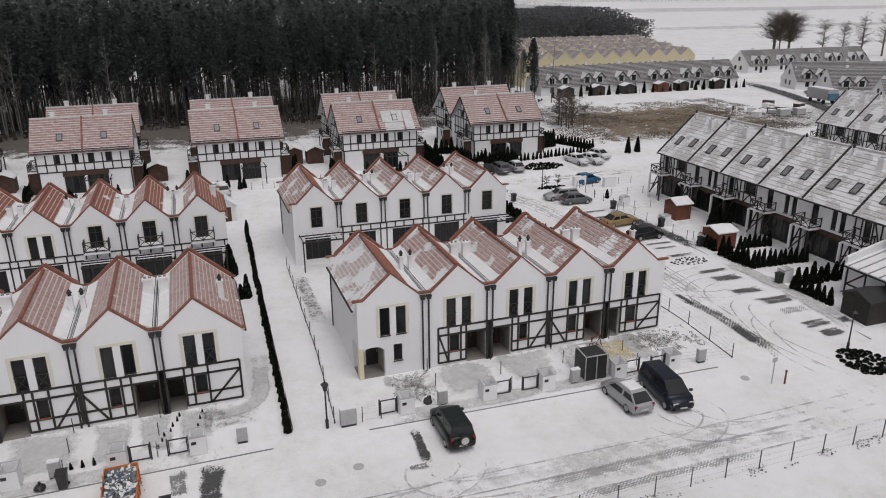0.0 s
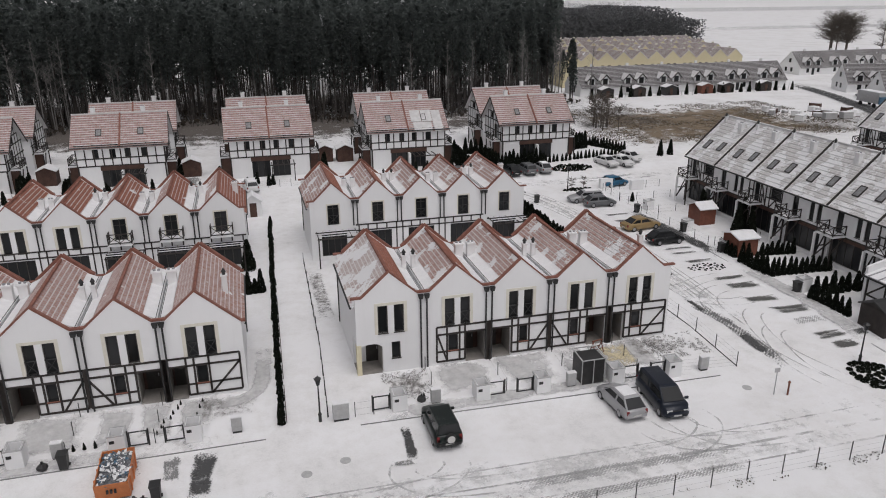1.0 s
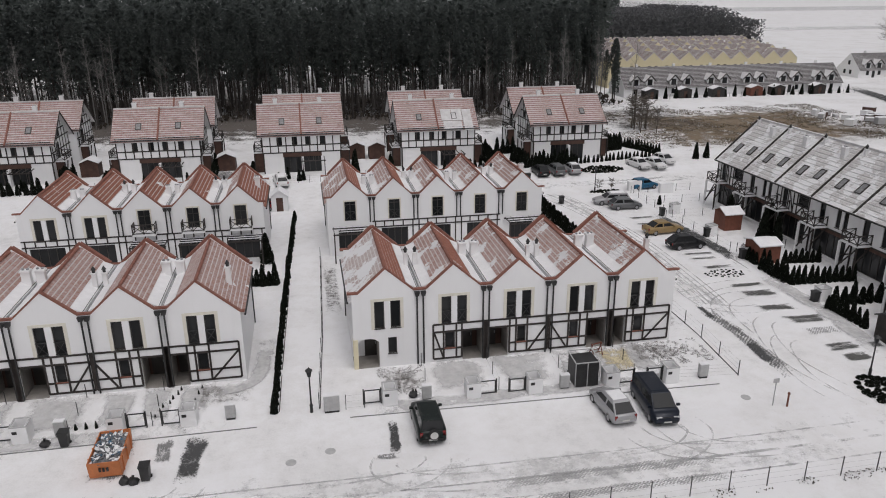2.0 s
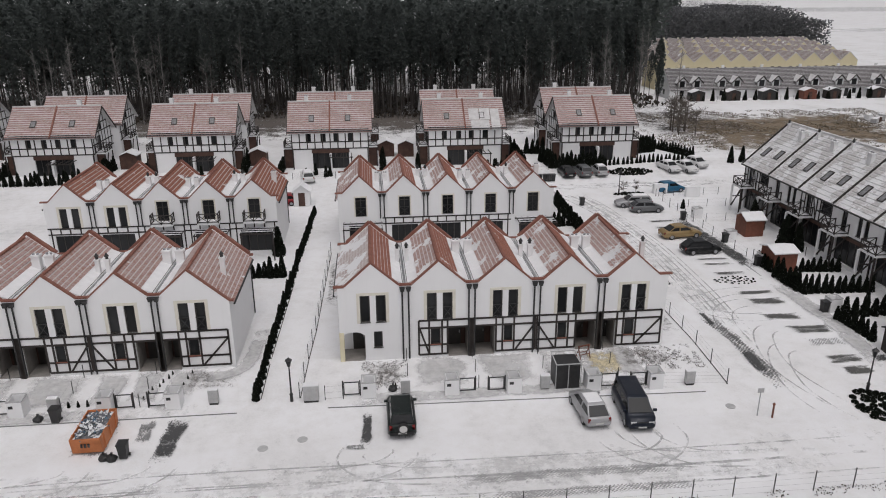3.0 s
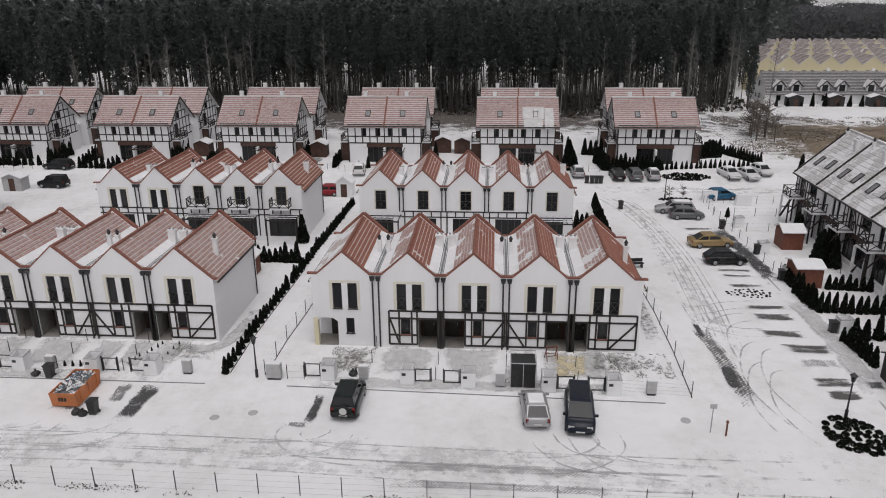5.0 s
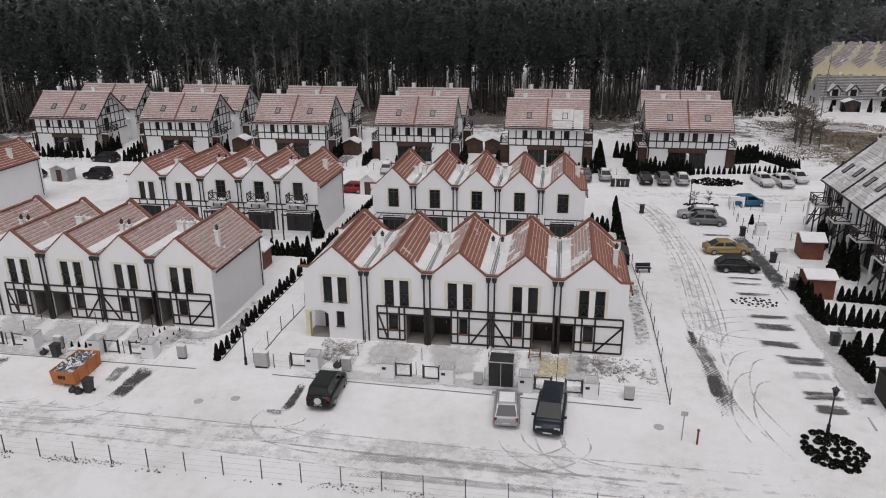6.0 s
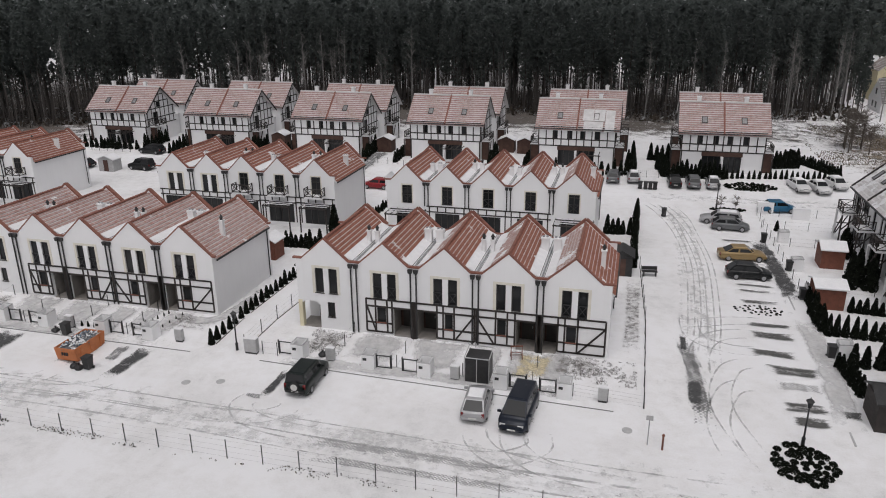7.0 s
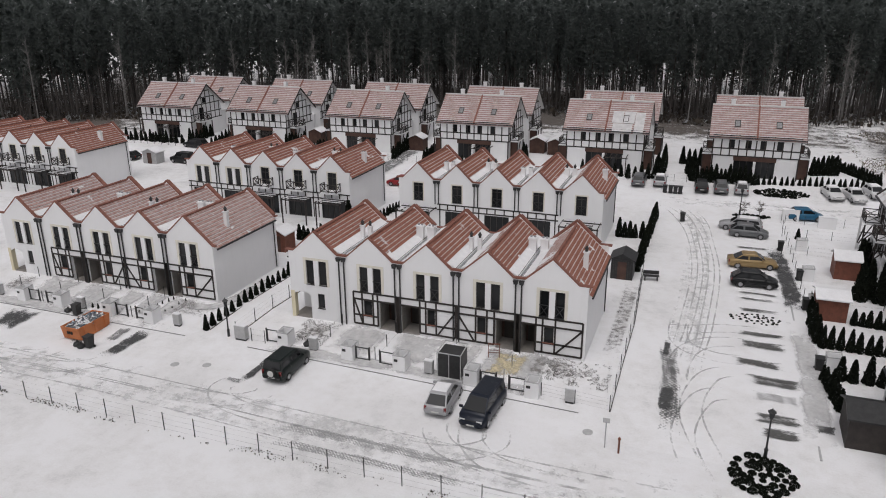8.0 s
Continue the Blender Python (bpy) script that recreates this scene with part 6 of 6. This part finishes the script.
def shrub_bed(x, y, rx, ry, n, label, gap=0.42, size=0.85):
    b = thing("shrub_bed", x, y, ground_z(y), 0, label, "flower bed")
    used, k = [], 0
    while len(used) < n and k < 4000:
        k += 1
        px, py = rng.uniform(-rx, rx), rng.uniform(-ry, ry)
        if (px / rx) ** 2 + (py / ry) ** 2 < 1 and all(math.hypot(px - a, py - c) > gap for a, c in used):
            used.append((px, py))
            share("shrub", CUSHIONS[int(rng.integers(3))], b, pose(px, py, ground_z(y + py) - ground_z(y), 0, 0, rng.random() * 360) @ Matrix.Diagonal((size, size, size, 1)))


shrub_bed(43.8, 33.5, 1.7, 1.9, 60, "round bed of dark low cushion shrubs around a lamp post")
shrub_bed(44.4, 84.3, 2.1, 0.45, 20, "narrow bed of low shrubs in the snow")
shrub_bed(48.3, 94.6, 3.2, 1.5, 70, "bed of dark low shrubs by the parked cars")
shrub_bed(44.0, 54.2, 2.0, 1.0, 36, "clods of dark earth and plants in the snow", 0.3, 0.4)


# sheds
def shed(x, y, w, d, h, wall, roof, label, rz=0, rise=0.5):
    s = thing("garden_shed", x, y, ground_z(y), rz, label, "shed", "garden sheds")
    n = max(3, round(w / 0.22))
    for yy in (-d / 2, d / 2):
        for k in range(n):
            a, b = -w / 2 + w * k / n, -w / 2 + w * (k + 1) / n
            boxpart("board", wall, s, a + 0.008, b - 0.008, yy - 0.02, yy + 0.02, -0.2, h)
    bm = bmesh.new()
    prism(bm, [(-w / 2 + 0.02, -0.2), (w / 2 - 0.02, -0.2), (w / 2 - 0.02, h), (0, h + rise), (-w / 2 + 0.02, h)], -d / 2 + 0.024, d / 2 - 0.024)
    part("shed_body", bm, wall, s)
    for q in (-1, 1):
        bm = bmesh.new()
        prism(bm, [(0, h + rise + 0.02), (q * (w / 2 + 0.18), h - 0.08), (q * (w / 2 + 0.18), h + 0.03), (0, h + rise + 0.14)], -d / 2 - 0.2, d / 2 + 0.2)
        part("roof_slope", bm, roof, s)
    bm = bmesh.new()
    box(bm, -0.4, 0.4, -d / 2 - 0.05, -d / 2 - 0.024, 0, 1.7)
    part("shed_door", bm, M_BROWN, s)
    return s


shed(52.0, 67.2, 2.3, 2.0, 1.9, M_REDWOOD, M_SNOW, "red-brown garden shed with a snow-covered roof", 90)
shed(49.6, 57.0, 2.5, 2.2, 1.9, M_REDWOOD, M_SNOW, "red-brown garden shed with a snow-covered roof", 90, 0.3)
shed(49.6, 39.0, 2.6, 2.4, 1.9, M_TIMBER, M_METAL, "dark brown garden shed with a patchy snowy roof", 90)
shed(-1.5, 56.6, 1.9, 1.9, 1.9, M_REDWOOD, M_SNOW, "brown garden shed with a snowy roof behind the row")
shed(32.7, 60.6, 2.0, 2.2, 1.9, M_METAL, M_METAL, "dark rounded garden shed by the hedge")
shed(2.3, 84.6, 2.0, 2.0, 1.8, M_WHITE, M_SNOW, "white gabled kiosk with a snowy roof on the path", 0, 0.8)
shed(-43.0, 85.4, 2.6, 1.8, 1.8, M_GREYBOX, M_SNOW, "pale garden hut with a snowy roof")
shed(-50, 118, 4.0, 3.0, 2.2, M_GREYBOX, M_SNOW, "pale hut with a snowy roof near the wood")
for x, y in ((13.5, 108), (16.5, 107.5), (-5.5, 104), (-24, 104)):
    shed(x, y, 2.4, 2.2, 2.0, M_BROWN, M_SNOW, "dark garden shed with a snowy roof between duplexes")
bench = thing("garden_bench", 35.3, 60.2, ground_z(60), 10, "dark bench beside the lane fence", "bench")
boxpart("seat", M_METAL, bench, -0.7, 0.7, -0.25, 0.25, 0.42, 0.48)
boxpart("backrest", M_METAL, bench, -0.7, 0.7, 0.26, 0.31, 0.5, 0.85)
for s in (-1, 1):
    boxpart("leg", M_METAL, bench, s * 0.55 - 0.04, s * 0.55 + 0.04, -0.22, 0.22, -0.1, 0.42)

# rubbish skip with its load
skip = thing("rubbish_skip", -6.35, 35.2, ground_z(35.2), 1, "orange steel skip full of rubble with snow on it", "skip")
skip.scale = (0.83, 0.95, 0.95)
M_ORANGE = plain("orange_skip_paint", (0.42, 0.13, 0.04), (0.58, 0.20, 0.07), 1.5, 0.6)
bm = bmesh.new()
x0, x1, y0, y1 = -1.05, 1.05, -1.75, 1.75


def tray(z0, z1, t):
    a = [bm.verts.new(p) for p in ((x0 + t, y0 + 0.2 + t, z0), (x1 - t, y0 + 0.2 + t, z0), (x1 - t, y1 - 0.2 - t, z0), (x0 + t, y1 - 0.2 - t, z0))]
    b = [bm.verts.new(p) for p in ((x0 + t, y0 + t, z1), (x1 - t, y0 + t, z1), (x1 - t, y1 - t, z1), (x0 + t, y1 - t, z1))]
    bm.faces.new(a[::-1])
    for k in range(4):
        bm.faces.new((a[k], a[(k + 1) % 4], b[(k + 1) % 4], b[k]))
    return b


o, i = tray(0.05, 1.15, 0.0), tray(0.15, 1.15, 0.06)
for k in range(4):
    bm.faces.new((o[k], o[(k + 1) % 4], i[(k + 1) % 4], i[k]))
part("skip_body", bm, M_ORANGE, skip)
for s in (-1, 1):
    for yy in (-1.1, 0.0, 1.1):
        barpart("rib", M_ORANGE, skip, (s * 1.09, yy, 0.1), (s * 1.09, yy, 1.12), 0.08)
for k, (a, b) in enumerate(((-0.34, -0.2), (-0.1, 0.04), (0.14, 0.28))):
    boxpart("painted_mark", M_METAL, skip, a, b, -1.80, -1.74, 0.55, 0.80).location = (0, 0.03, 0)
M_RUBBLE = plain("grey_rubble", (0.05, 0.06, 0.07), (0.25, 0.25, 0.26), 4.0, 0.8)
M_BLUEFOIL = plain("blue_foil", (0.03, 0.09, 0.16), (0.10, 0.20, 0.28), 4.0, 0.5)
for k in range(230):
    bm = bmesh.new()
    px, py = rng.uniform(-0.92, 0.92), rng.uniform(-1.6, 1.6)
    s = rng.uniform(0.05, 0.15)
    bmesh.ops.create_icosphere(bm, subdivisions=1, radius=s)
    for v in bm.verts:
        v.co *= rng.uniform(0.5, 1.5)
        v.co.x *= 1.6
        v.co.z *= 0.45
    zz = 0.97 + 0.38 * (1 - (px / 1.0) ** 2) * (1 - (py / 1.7) ** 2) + rng.uniform(-0.04, 0.05)
    part("rubble", bm, (M_RUBBLE, M_SNOW, M_RUBBLE, M_SNOW, M_RUBBLE, M_SNOW, M_BLUEFOIL)[k % 7], skip, turn=pose(px, py, zz, rng.uniform(-40, 40), rng.uniform(-40, 40), rng.uniform(0, 360)))
bm = bmesh.new()
vs = [[bm.verts.new((-0.98 + 1.96 * i / 8, -1.66 + 3.32 * j / 12, 0.9 + 0.38 * (1 - (-1 + i / 4) ** 2) * (1 - (-1 + j / 6) ** 2) + rng.uniform(-0.06, 0.06))) for j in range(13)] for i in range(9)]
for i in range(8):
    for j in range(12):
        bm.faces.new((vs[i][j], vs[i + 1][j], vs[i + 1][j + 1], vs[i][j + 1]))
part("skip_load", bm, M_RUBBLE, skip)


def wheelie_bin(x, y, rz=0):
    b = thing("wheelie_bin", x, y, ground_z(y), rz, "black plastic wheelie bin standing in the snow", "bin", "wheelie bins")
    bm = bmesh.new()
    v = box(bm, -0.27, 0.27, -0.30, 0.30, 0.06, 0.98)
    for k in range(4):
        v[k].co.x *= 0.8
        v[k].co.y *= 0.75
    part("bin_body", bm, M_METAL, b)
    boxpart("lid", M_METAL, b, -0.30, 0.30, -0.34, 0.33, 0.984, 1.05)
    for s in (-1, 1):
        bm = bmesh.new()
        tube(bm, (s * 0.20, 0.22, 0.10), (s * 0.28, 0.22, 0.10), 0.10, n=10)
        part("wheel", bm, M_RUBBER, b)


for x, y in ((-4.1, 33.2), (-9.4, 37.2), (34.2, 91.4), (34.9, 91.4), (35.5, 91.4), (36.1, 91.4), (37.0, 80.2), (48.0, 64.6), (47.9, 57.6), (47.8, 46.6), (46.9, 72.8)):
    wheelie_bin(x, y)
for x, y in ((-4.75, 33.0), (-5.25, 33.1), (-10.6, 37.4), (11.9, 38.6)):
    b = thing("rubbish_bag", x, y, ground_z(y), 0, "tied black rubbish bag lying in the snow", "rubbish bag", "rubbish bags")
    bm = bmesh.new()
    bmesh.ops.create_icosphere(bm, subdivisions=2, radius=0.32)
    for v in bm.verts:
        v.co *= 1 + 0.25 * noise.noise(v.co * 4 + Vector((x, y, 0)))
        v.co.z = max(-0.1, v.co.z * 0.8)
    part("sack", bm, M_METAL, b, turn=pose(0, 0, 0.12))
    bm = bmesh.new()
    tube(bm, (0, 0, 0.34), (0.03, 0.02, 0.5), 0.05, 0.08, n=6)
    part("knot", bm, M_METAL, b)

# masonry bin stands by the terrace gardens
for x, y in ((48.4, 46.9), (48.3, 57.9), (48.4, 65.0), (48.6, 73.6)):
    copy_thing(eb, pose(x + 0.3, y, ground_z(y), 0, 0, -90))

# road posts
for x, y, h, mat, text, nm in ((35.1, 33.4, 1.75, M_GALV, "thin steel sign post by the lane", "sign_post"), (35.95, 33.1, 0.95, M_REDWOOD, "red hydrant post in the snow", "hydrant")):
    p = thing(nm, x, y, ground_z(y), 0, text, nm.replace("_", " "))
    bm = bmesh.new()
    tube(bm, (0, 0, -0.2), (0, 0, h), 0.035 if h > 1 else 0.06, n=8)
    part("pole", bm, mat, p)
    bm = bmesh.new()
    if h > 1:
        box(bm, -0.2, 0.2, -0.02, 0.02, h - 0.05, h + 0.25)
        part("sign_plate", bm, M_GREYBOX, p)
    else:
        tube(bm, (0, 0, h), (0, 0, h + 0.12), 0.11, 0.05, n=8)
        part("cap", bm, mat, p)
for x, y in ((6.2, 33.9), (3.9, 33.2), (33.9, 34.6), (25.0, 33.9)):
    bm = bmesh.new()
    tube(bm, (0, 0, -0.02), (0, 0, 0.02), 0.32, n=16)
    ob = part("manhole_cover", bm, M_GREYBOX)
    ob.location = (x, y, ground_z(y) + 0.005)
    tagged(ob, "round iron manhole cover dusted with snow", "manhole cover", "manhole covers")

# low annex before the terrace end: a white fire wall, half-timbered front and a snowy sheet roof
ax = thing("annex", 51.1, 43.0, ground_z(41.0), 0, "low half-timbered annex with a snowy ribbed sheet roof", "annex")
bm = bmesh.new()
prism(bm, [(0, -0.5), (4.4, -0.5), (4.4, 4.7), (0, 3.6)], -0.25, 0.0)
part("fire_wall", bm, M_WHITE, ax)
boxpart("front_wall", M_WHITE, ax, 0.1, 0.35, -9.0, -0.254, -0.5, 2.85)
boxpart("end_wall", M_WHITE, ax, 0.354, 4.4, -9.0, -8.75, -0.5, 2.85)
bm = bmesh.new()
prism(bm, [(-0.3, 2.86), (4.4, 3.9), (4.4, 4.02), (-0.3, 2.98)], -9.3, -0.256)
part("roof_sheet", bm, M_SNOW, ax, "sheet roof under thin snow")
for k in range(9):
    barpart("roof_rib", M_GALV, ax, (-0.32, -0.7 - k, 3.0), (4.4, -0.7 - k, 4.04), 0.12, 0.06)
barpart("gutter", M_METAL, ax, (-0.36, -9.3, 2.84), (-0.36, -0.26, 2.84), 0.12)
beams(ax, [(0, 2.68, 8.7, 2.68), (0, 1.2, 8.7, 1.2)] + [(x, -0.2, x, 2.68) for x in (0.08, 1.9, 3.8, 5.7, 7.6)] + [(0.2, 1.25, 1.8, 2.6), (3.9, 2.6, 5.6, 1.25)], 0.14, m=pose(0.1, -0.27, 0, 0, 0, -90))

# building-ground clutter and far trees
for k in range(26):
    x, y = rng.uniform(106, 123), rng.uniform(115, 131)
    w, d, h = rng.uniform(0.8, 2.6), rng.uniform(0.8, 1.6), rng.uniform(0.5, 1.4)
    s = thing("material_stack", x, y, ground_z(y), rng.random() * 180, "pallet of building blocks with snow on top", "pallet", "building pallets")
    boxpart("block_stack", (M_GREYBOX, M_BROWN, M_WHITE)[k % 3], s, -w / 2, w / 2, -d / 2, d / 2, 0.12, h)
    boxpart("pallet_base", M_BROWN, s, -w / 2, w / 2, -d / 2, d / 2, -0.2, 0.118)
    boxpart("snow_cap", M_SNOW, s, -w / 2 - 0.02, w / 2 + 0.02, -d / 2 - 0.02, d / 2 + 0.02, h + 0.002, h + 0.1)


def bare_tree(x, y, h, spread, n, label):
    t = thing("bare_tree", x, y, ground_z(y), rng.random() * 360, label, "tree", "far bare trees")
    bm = bmesh.new()
    tube(bm, (0, 0, -0.3), (0.1, 0, h * 0.45), h * 0.022, h * 0.014, n=6, caps=False)
    tube(bm, (0.1, 0, h * 0.45), (0, 0.2, h), h * 0.014, 0.02, n=6, caps=False)
    part("trunk", bm, M_TWIG, t)
    bm = bmesh.new()
    for _ in range(n):
        z = h * rng.uniform(0.25, 0.9)
        a, l = rng.random() * 6.283, spread * rng.uniform(0.4, 1.0) * (1.15 - abs(z / h - 0.5))
        s, e = Vector((0, 0, z)), Vector((math.cos(a) * l, math.sin(a) * l, z + l * rng.uniform(0.0, 0.8)))
        tube(bm, s, e, h * 0.006, 0.015, n=3, caps=False)
        for _ in range(7):
            q = s.lerp(e, rng.uniform(0.3, 1.0))
            tube(bm, q, q + Vector((rng.normal(), rng.normal(), rng.uniform(0.1, 1.2))) * spread * 0.25, 0.03, 0.01, n=3, caps=False)
    part("crown", bm, M_TWIG, t)


for k in range(6):
    bare_tree(236 + rng.uniform(-5, 5), 252 + rng.uniform(-4, 4), rng.uniform(12, 16), 7, 110, "dense bare tree in the snowy field")
for k in range(10):
    bare_tree(236 + k * 6 + rng.uniform(-2, 2), 226 - k * 3.5, rng.uniform(13, 17), 4.0, 60, "tall bare tree beside the snowy field")
for k in range(8):
    bare_tree(66 + rng.uniform(-2, 2), 122 + rng.uniform(-6, 6), rng.uniform(4, 6.5), 2.2, 26, "bare bush at the edge of the field")
for x in (43.6, 45.4):
    bare_tree(x, 84.3, 1.9, 0.7, 14, "small bare ornamental tree in a bed")


# gardens between the duplexes
for gx in (35.0, 15.4, -4.3, -23.4, -42.6):
    thuja_row(gx - 2.6, 97.2, gx - 2.7, 103, 0.9, (1, 3))
    thuja_row(gx + 2.5, 97.4, gx + 2.6, 102, 1.0, (0, 1))
    fence("garden_fence", [(gx - 3.2, 96.4), (gx + 3.2, 96.4)], 1.6, 1.0, "low dark garden fence in the snow", 3)
for hx in (25.3, 5.3, -13.9, -33.0, -52.2):
    fence("garden_fence", [(hx - 5.2, 95.4), (hx + 5.2, 95.4)], 1.5, 1.0, "low dark garden fence before the duplex", 4)
    for k in range(4):
        thuja(hx - 4 + rng.uniform(0, 8), 96.2 + rng.uniform(0, 1.5), int(rng.integers(3)), 0.9)
    p = thing("garden_pergola", hx + 1.5, 97.6, ground_z(97.6), 0, "dark timber pergola before a duplex terrace", "pergola", "garden pergolas")
    for x in (-1.5, 1.5):
        barpart("post", M_TIMBER, p, (x, 0, -0.3), (x, 0, 2.3), 0.12)
    for k in range(5):
        barpart("rafter", M_TIMBER, p, (-1.5 + 0.75 * k, -0.2, 2.42), (-1.5 + 0.75 * k, 2.3, 2.42), 0.09)
    barpart("beam", M_TIMBER, p, (-1.7, 0, 2.32), (1.7, 0, 2.32), 0.12)

# hedges, fences and sheds before the far cottages
thuja_row(82, 156.5, 138, 156.5, 2.6, (3, 1))
fence("garden_fence", [(81, 155.5), (139, 155.5)], 3.0, 1.2, "dark garden fence before the far cottages", 4)
for x in (86, 94.5, 103, 113, 119, 130):
    shed(x, 157.4, 3.2, 2.2, 2.0, M_REDWOOD if x == 113 else (M_METAL if x in (86, 103) else M_TIMBER), M_SNOW, "far garden shed with a snowy roof")
tarp = thing("blue_tarpaulin", -8.9, 64.6, ground_z(64.6), 0, "crumpled blue tarpaulin beside the terrace door", "tarpaulin")
bm = bmesh.new()
bmesh.ops.create_icosphere(bm, subdivisions=3, radius=0.9)
for v in bm.verts:
    v.co *= 1 + 0.3 * noise.noise(v.co * 2.5)
    v.co.z = max(-0.1, v.co.z * 0.7)
part("sheet", bm, M_BLUEFOIL, tarp)
truck = thing("box_trailer", 134.8, 127.8, ground_z(128), -8, "pale box trailer with a blue end by the road", "trailer")
boxpart("box_body", M_GREYBOX, truck, -1.25, 1.25, -3.5, 3.5, 0.9, 3.2)
boxpart("end_panel", M_BLUEFOIL, truck, -1.25, 1.25, -3.9, -3.51, 0.9, 2.4)
boxpart("snow_cap", M_SNOW, truck, -1.2, 1.2, -3.4, 3.4, 3.204, 3.3)
for s in (-1, 1):
    for y in (-2.2, 2.2):
        bm = bmesh.new()
        tube(bm, (s * 1.0, y, 0.45), (s * 1.25, y, 0.45), 0.48, n=14)
        part("wheel", bm, M_RUBBER, truck)

# pot plants along the yard paths
for k in range(7):
    thuja(-3.5 - 0.16 * k + rng.normal() * 0.08, 42.0 - 0.48 * k, int(rng.integers(3)), 0.2)
for k in range(4):
    thuja(-2.0 - 0.15 * k, 41.9 - 0.7 * k, int(rng.integers(3)), 0.2)
for x in (-9.2, -8.6, -8.0, 12.1):
    thuja(x, 38.7, 2, 0.3)
tr = thing("wooden_trestle", 25.9, 41.3, ground_z(41.3), 15, "bare wooden folding trestle in a yard", "trestle")
for s in (-1, 1):
    for q in (-1, 1):
        barpart("leg", M_REDWOOD, tr, (s * 0.4, q * 0.35, 0), (s * 0.4, -q * 0.1, 1.0), 0.05)
    barpart("rung", M_REDWOOD, tr, (-0.4, s * 0.2, 0.4), (0.4, s * 0.2, 0.4), 0.04)
barpart("top_rail", M_REDWOOD, tr, (-0.45, 0, 1.0), (0.45, 0, 1.0), 0.07)
# utility hut and bench frames by the playground
for x, y in ((52.2, 82.4), (48.6, 84.2)):
    boxed = thing("meter_cabinet", x, y, ground_z(y), 0, "white utility cabinet beside the garden fence", "utility cabinet", "white cabinets")
    boxpart("cabinet_body", M_WHITE, boxed, -0.9, 0.9, -0.3, 0.3, -0.1, 1.25)
    boxpart("cabinet_door", M_WHITE, boxed, -0.85, -0.02, -0.325, -0.304, 0.08, 1.18)
    boxpart("cabinet_door", M_WHITE, boxed, 0.02, 0.85, -0.325, -0.304, 0.08, 1.18)
    boxpart("snow_cap", M_SNOW, boxed, -0.92, 0.92, -0.32, 0.32, 1.254, 1.32)

# dark edging boards under the fences and hedge
for name, pts in (("garden_edging", [(34.9, 37.1), (34.95, 50), (34.45, 62)]), ("garden_edging", [(3.15, 38.4), (3.6, 58)]), ("garden_edging", [(5.75, 38.3), (6.25, 48), (6.65, 66)])):
    for (ax0, ay0), (bx0, by0) in zip(pts, pts[1:]):
        bm = bmesh.new()
        n = 6
        for k in range(n):
            ya, yb = ay0 + (by0 - ay0) * k / n, ay0 + (by0 - ay0) * (k + 1) / n
            bar(bm, (ax0 + (bx0 - ax0) * k / n, ya, ground_z(ya) - 0.0), (ax0 + (bx0 - ax0) * (k + 1) / n, yb, ground_z(yb) - 0.0), 0.05, 0.09)
        tagged(part(name, bm, M_TIMBER), "dark edging board half buried in the snow", "edging", kind="structure")
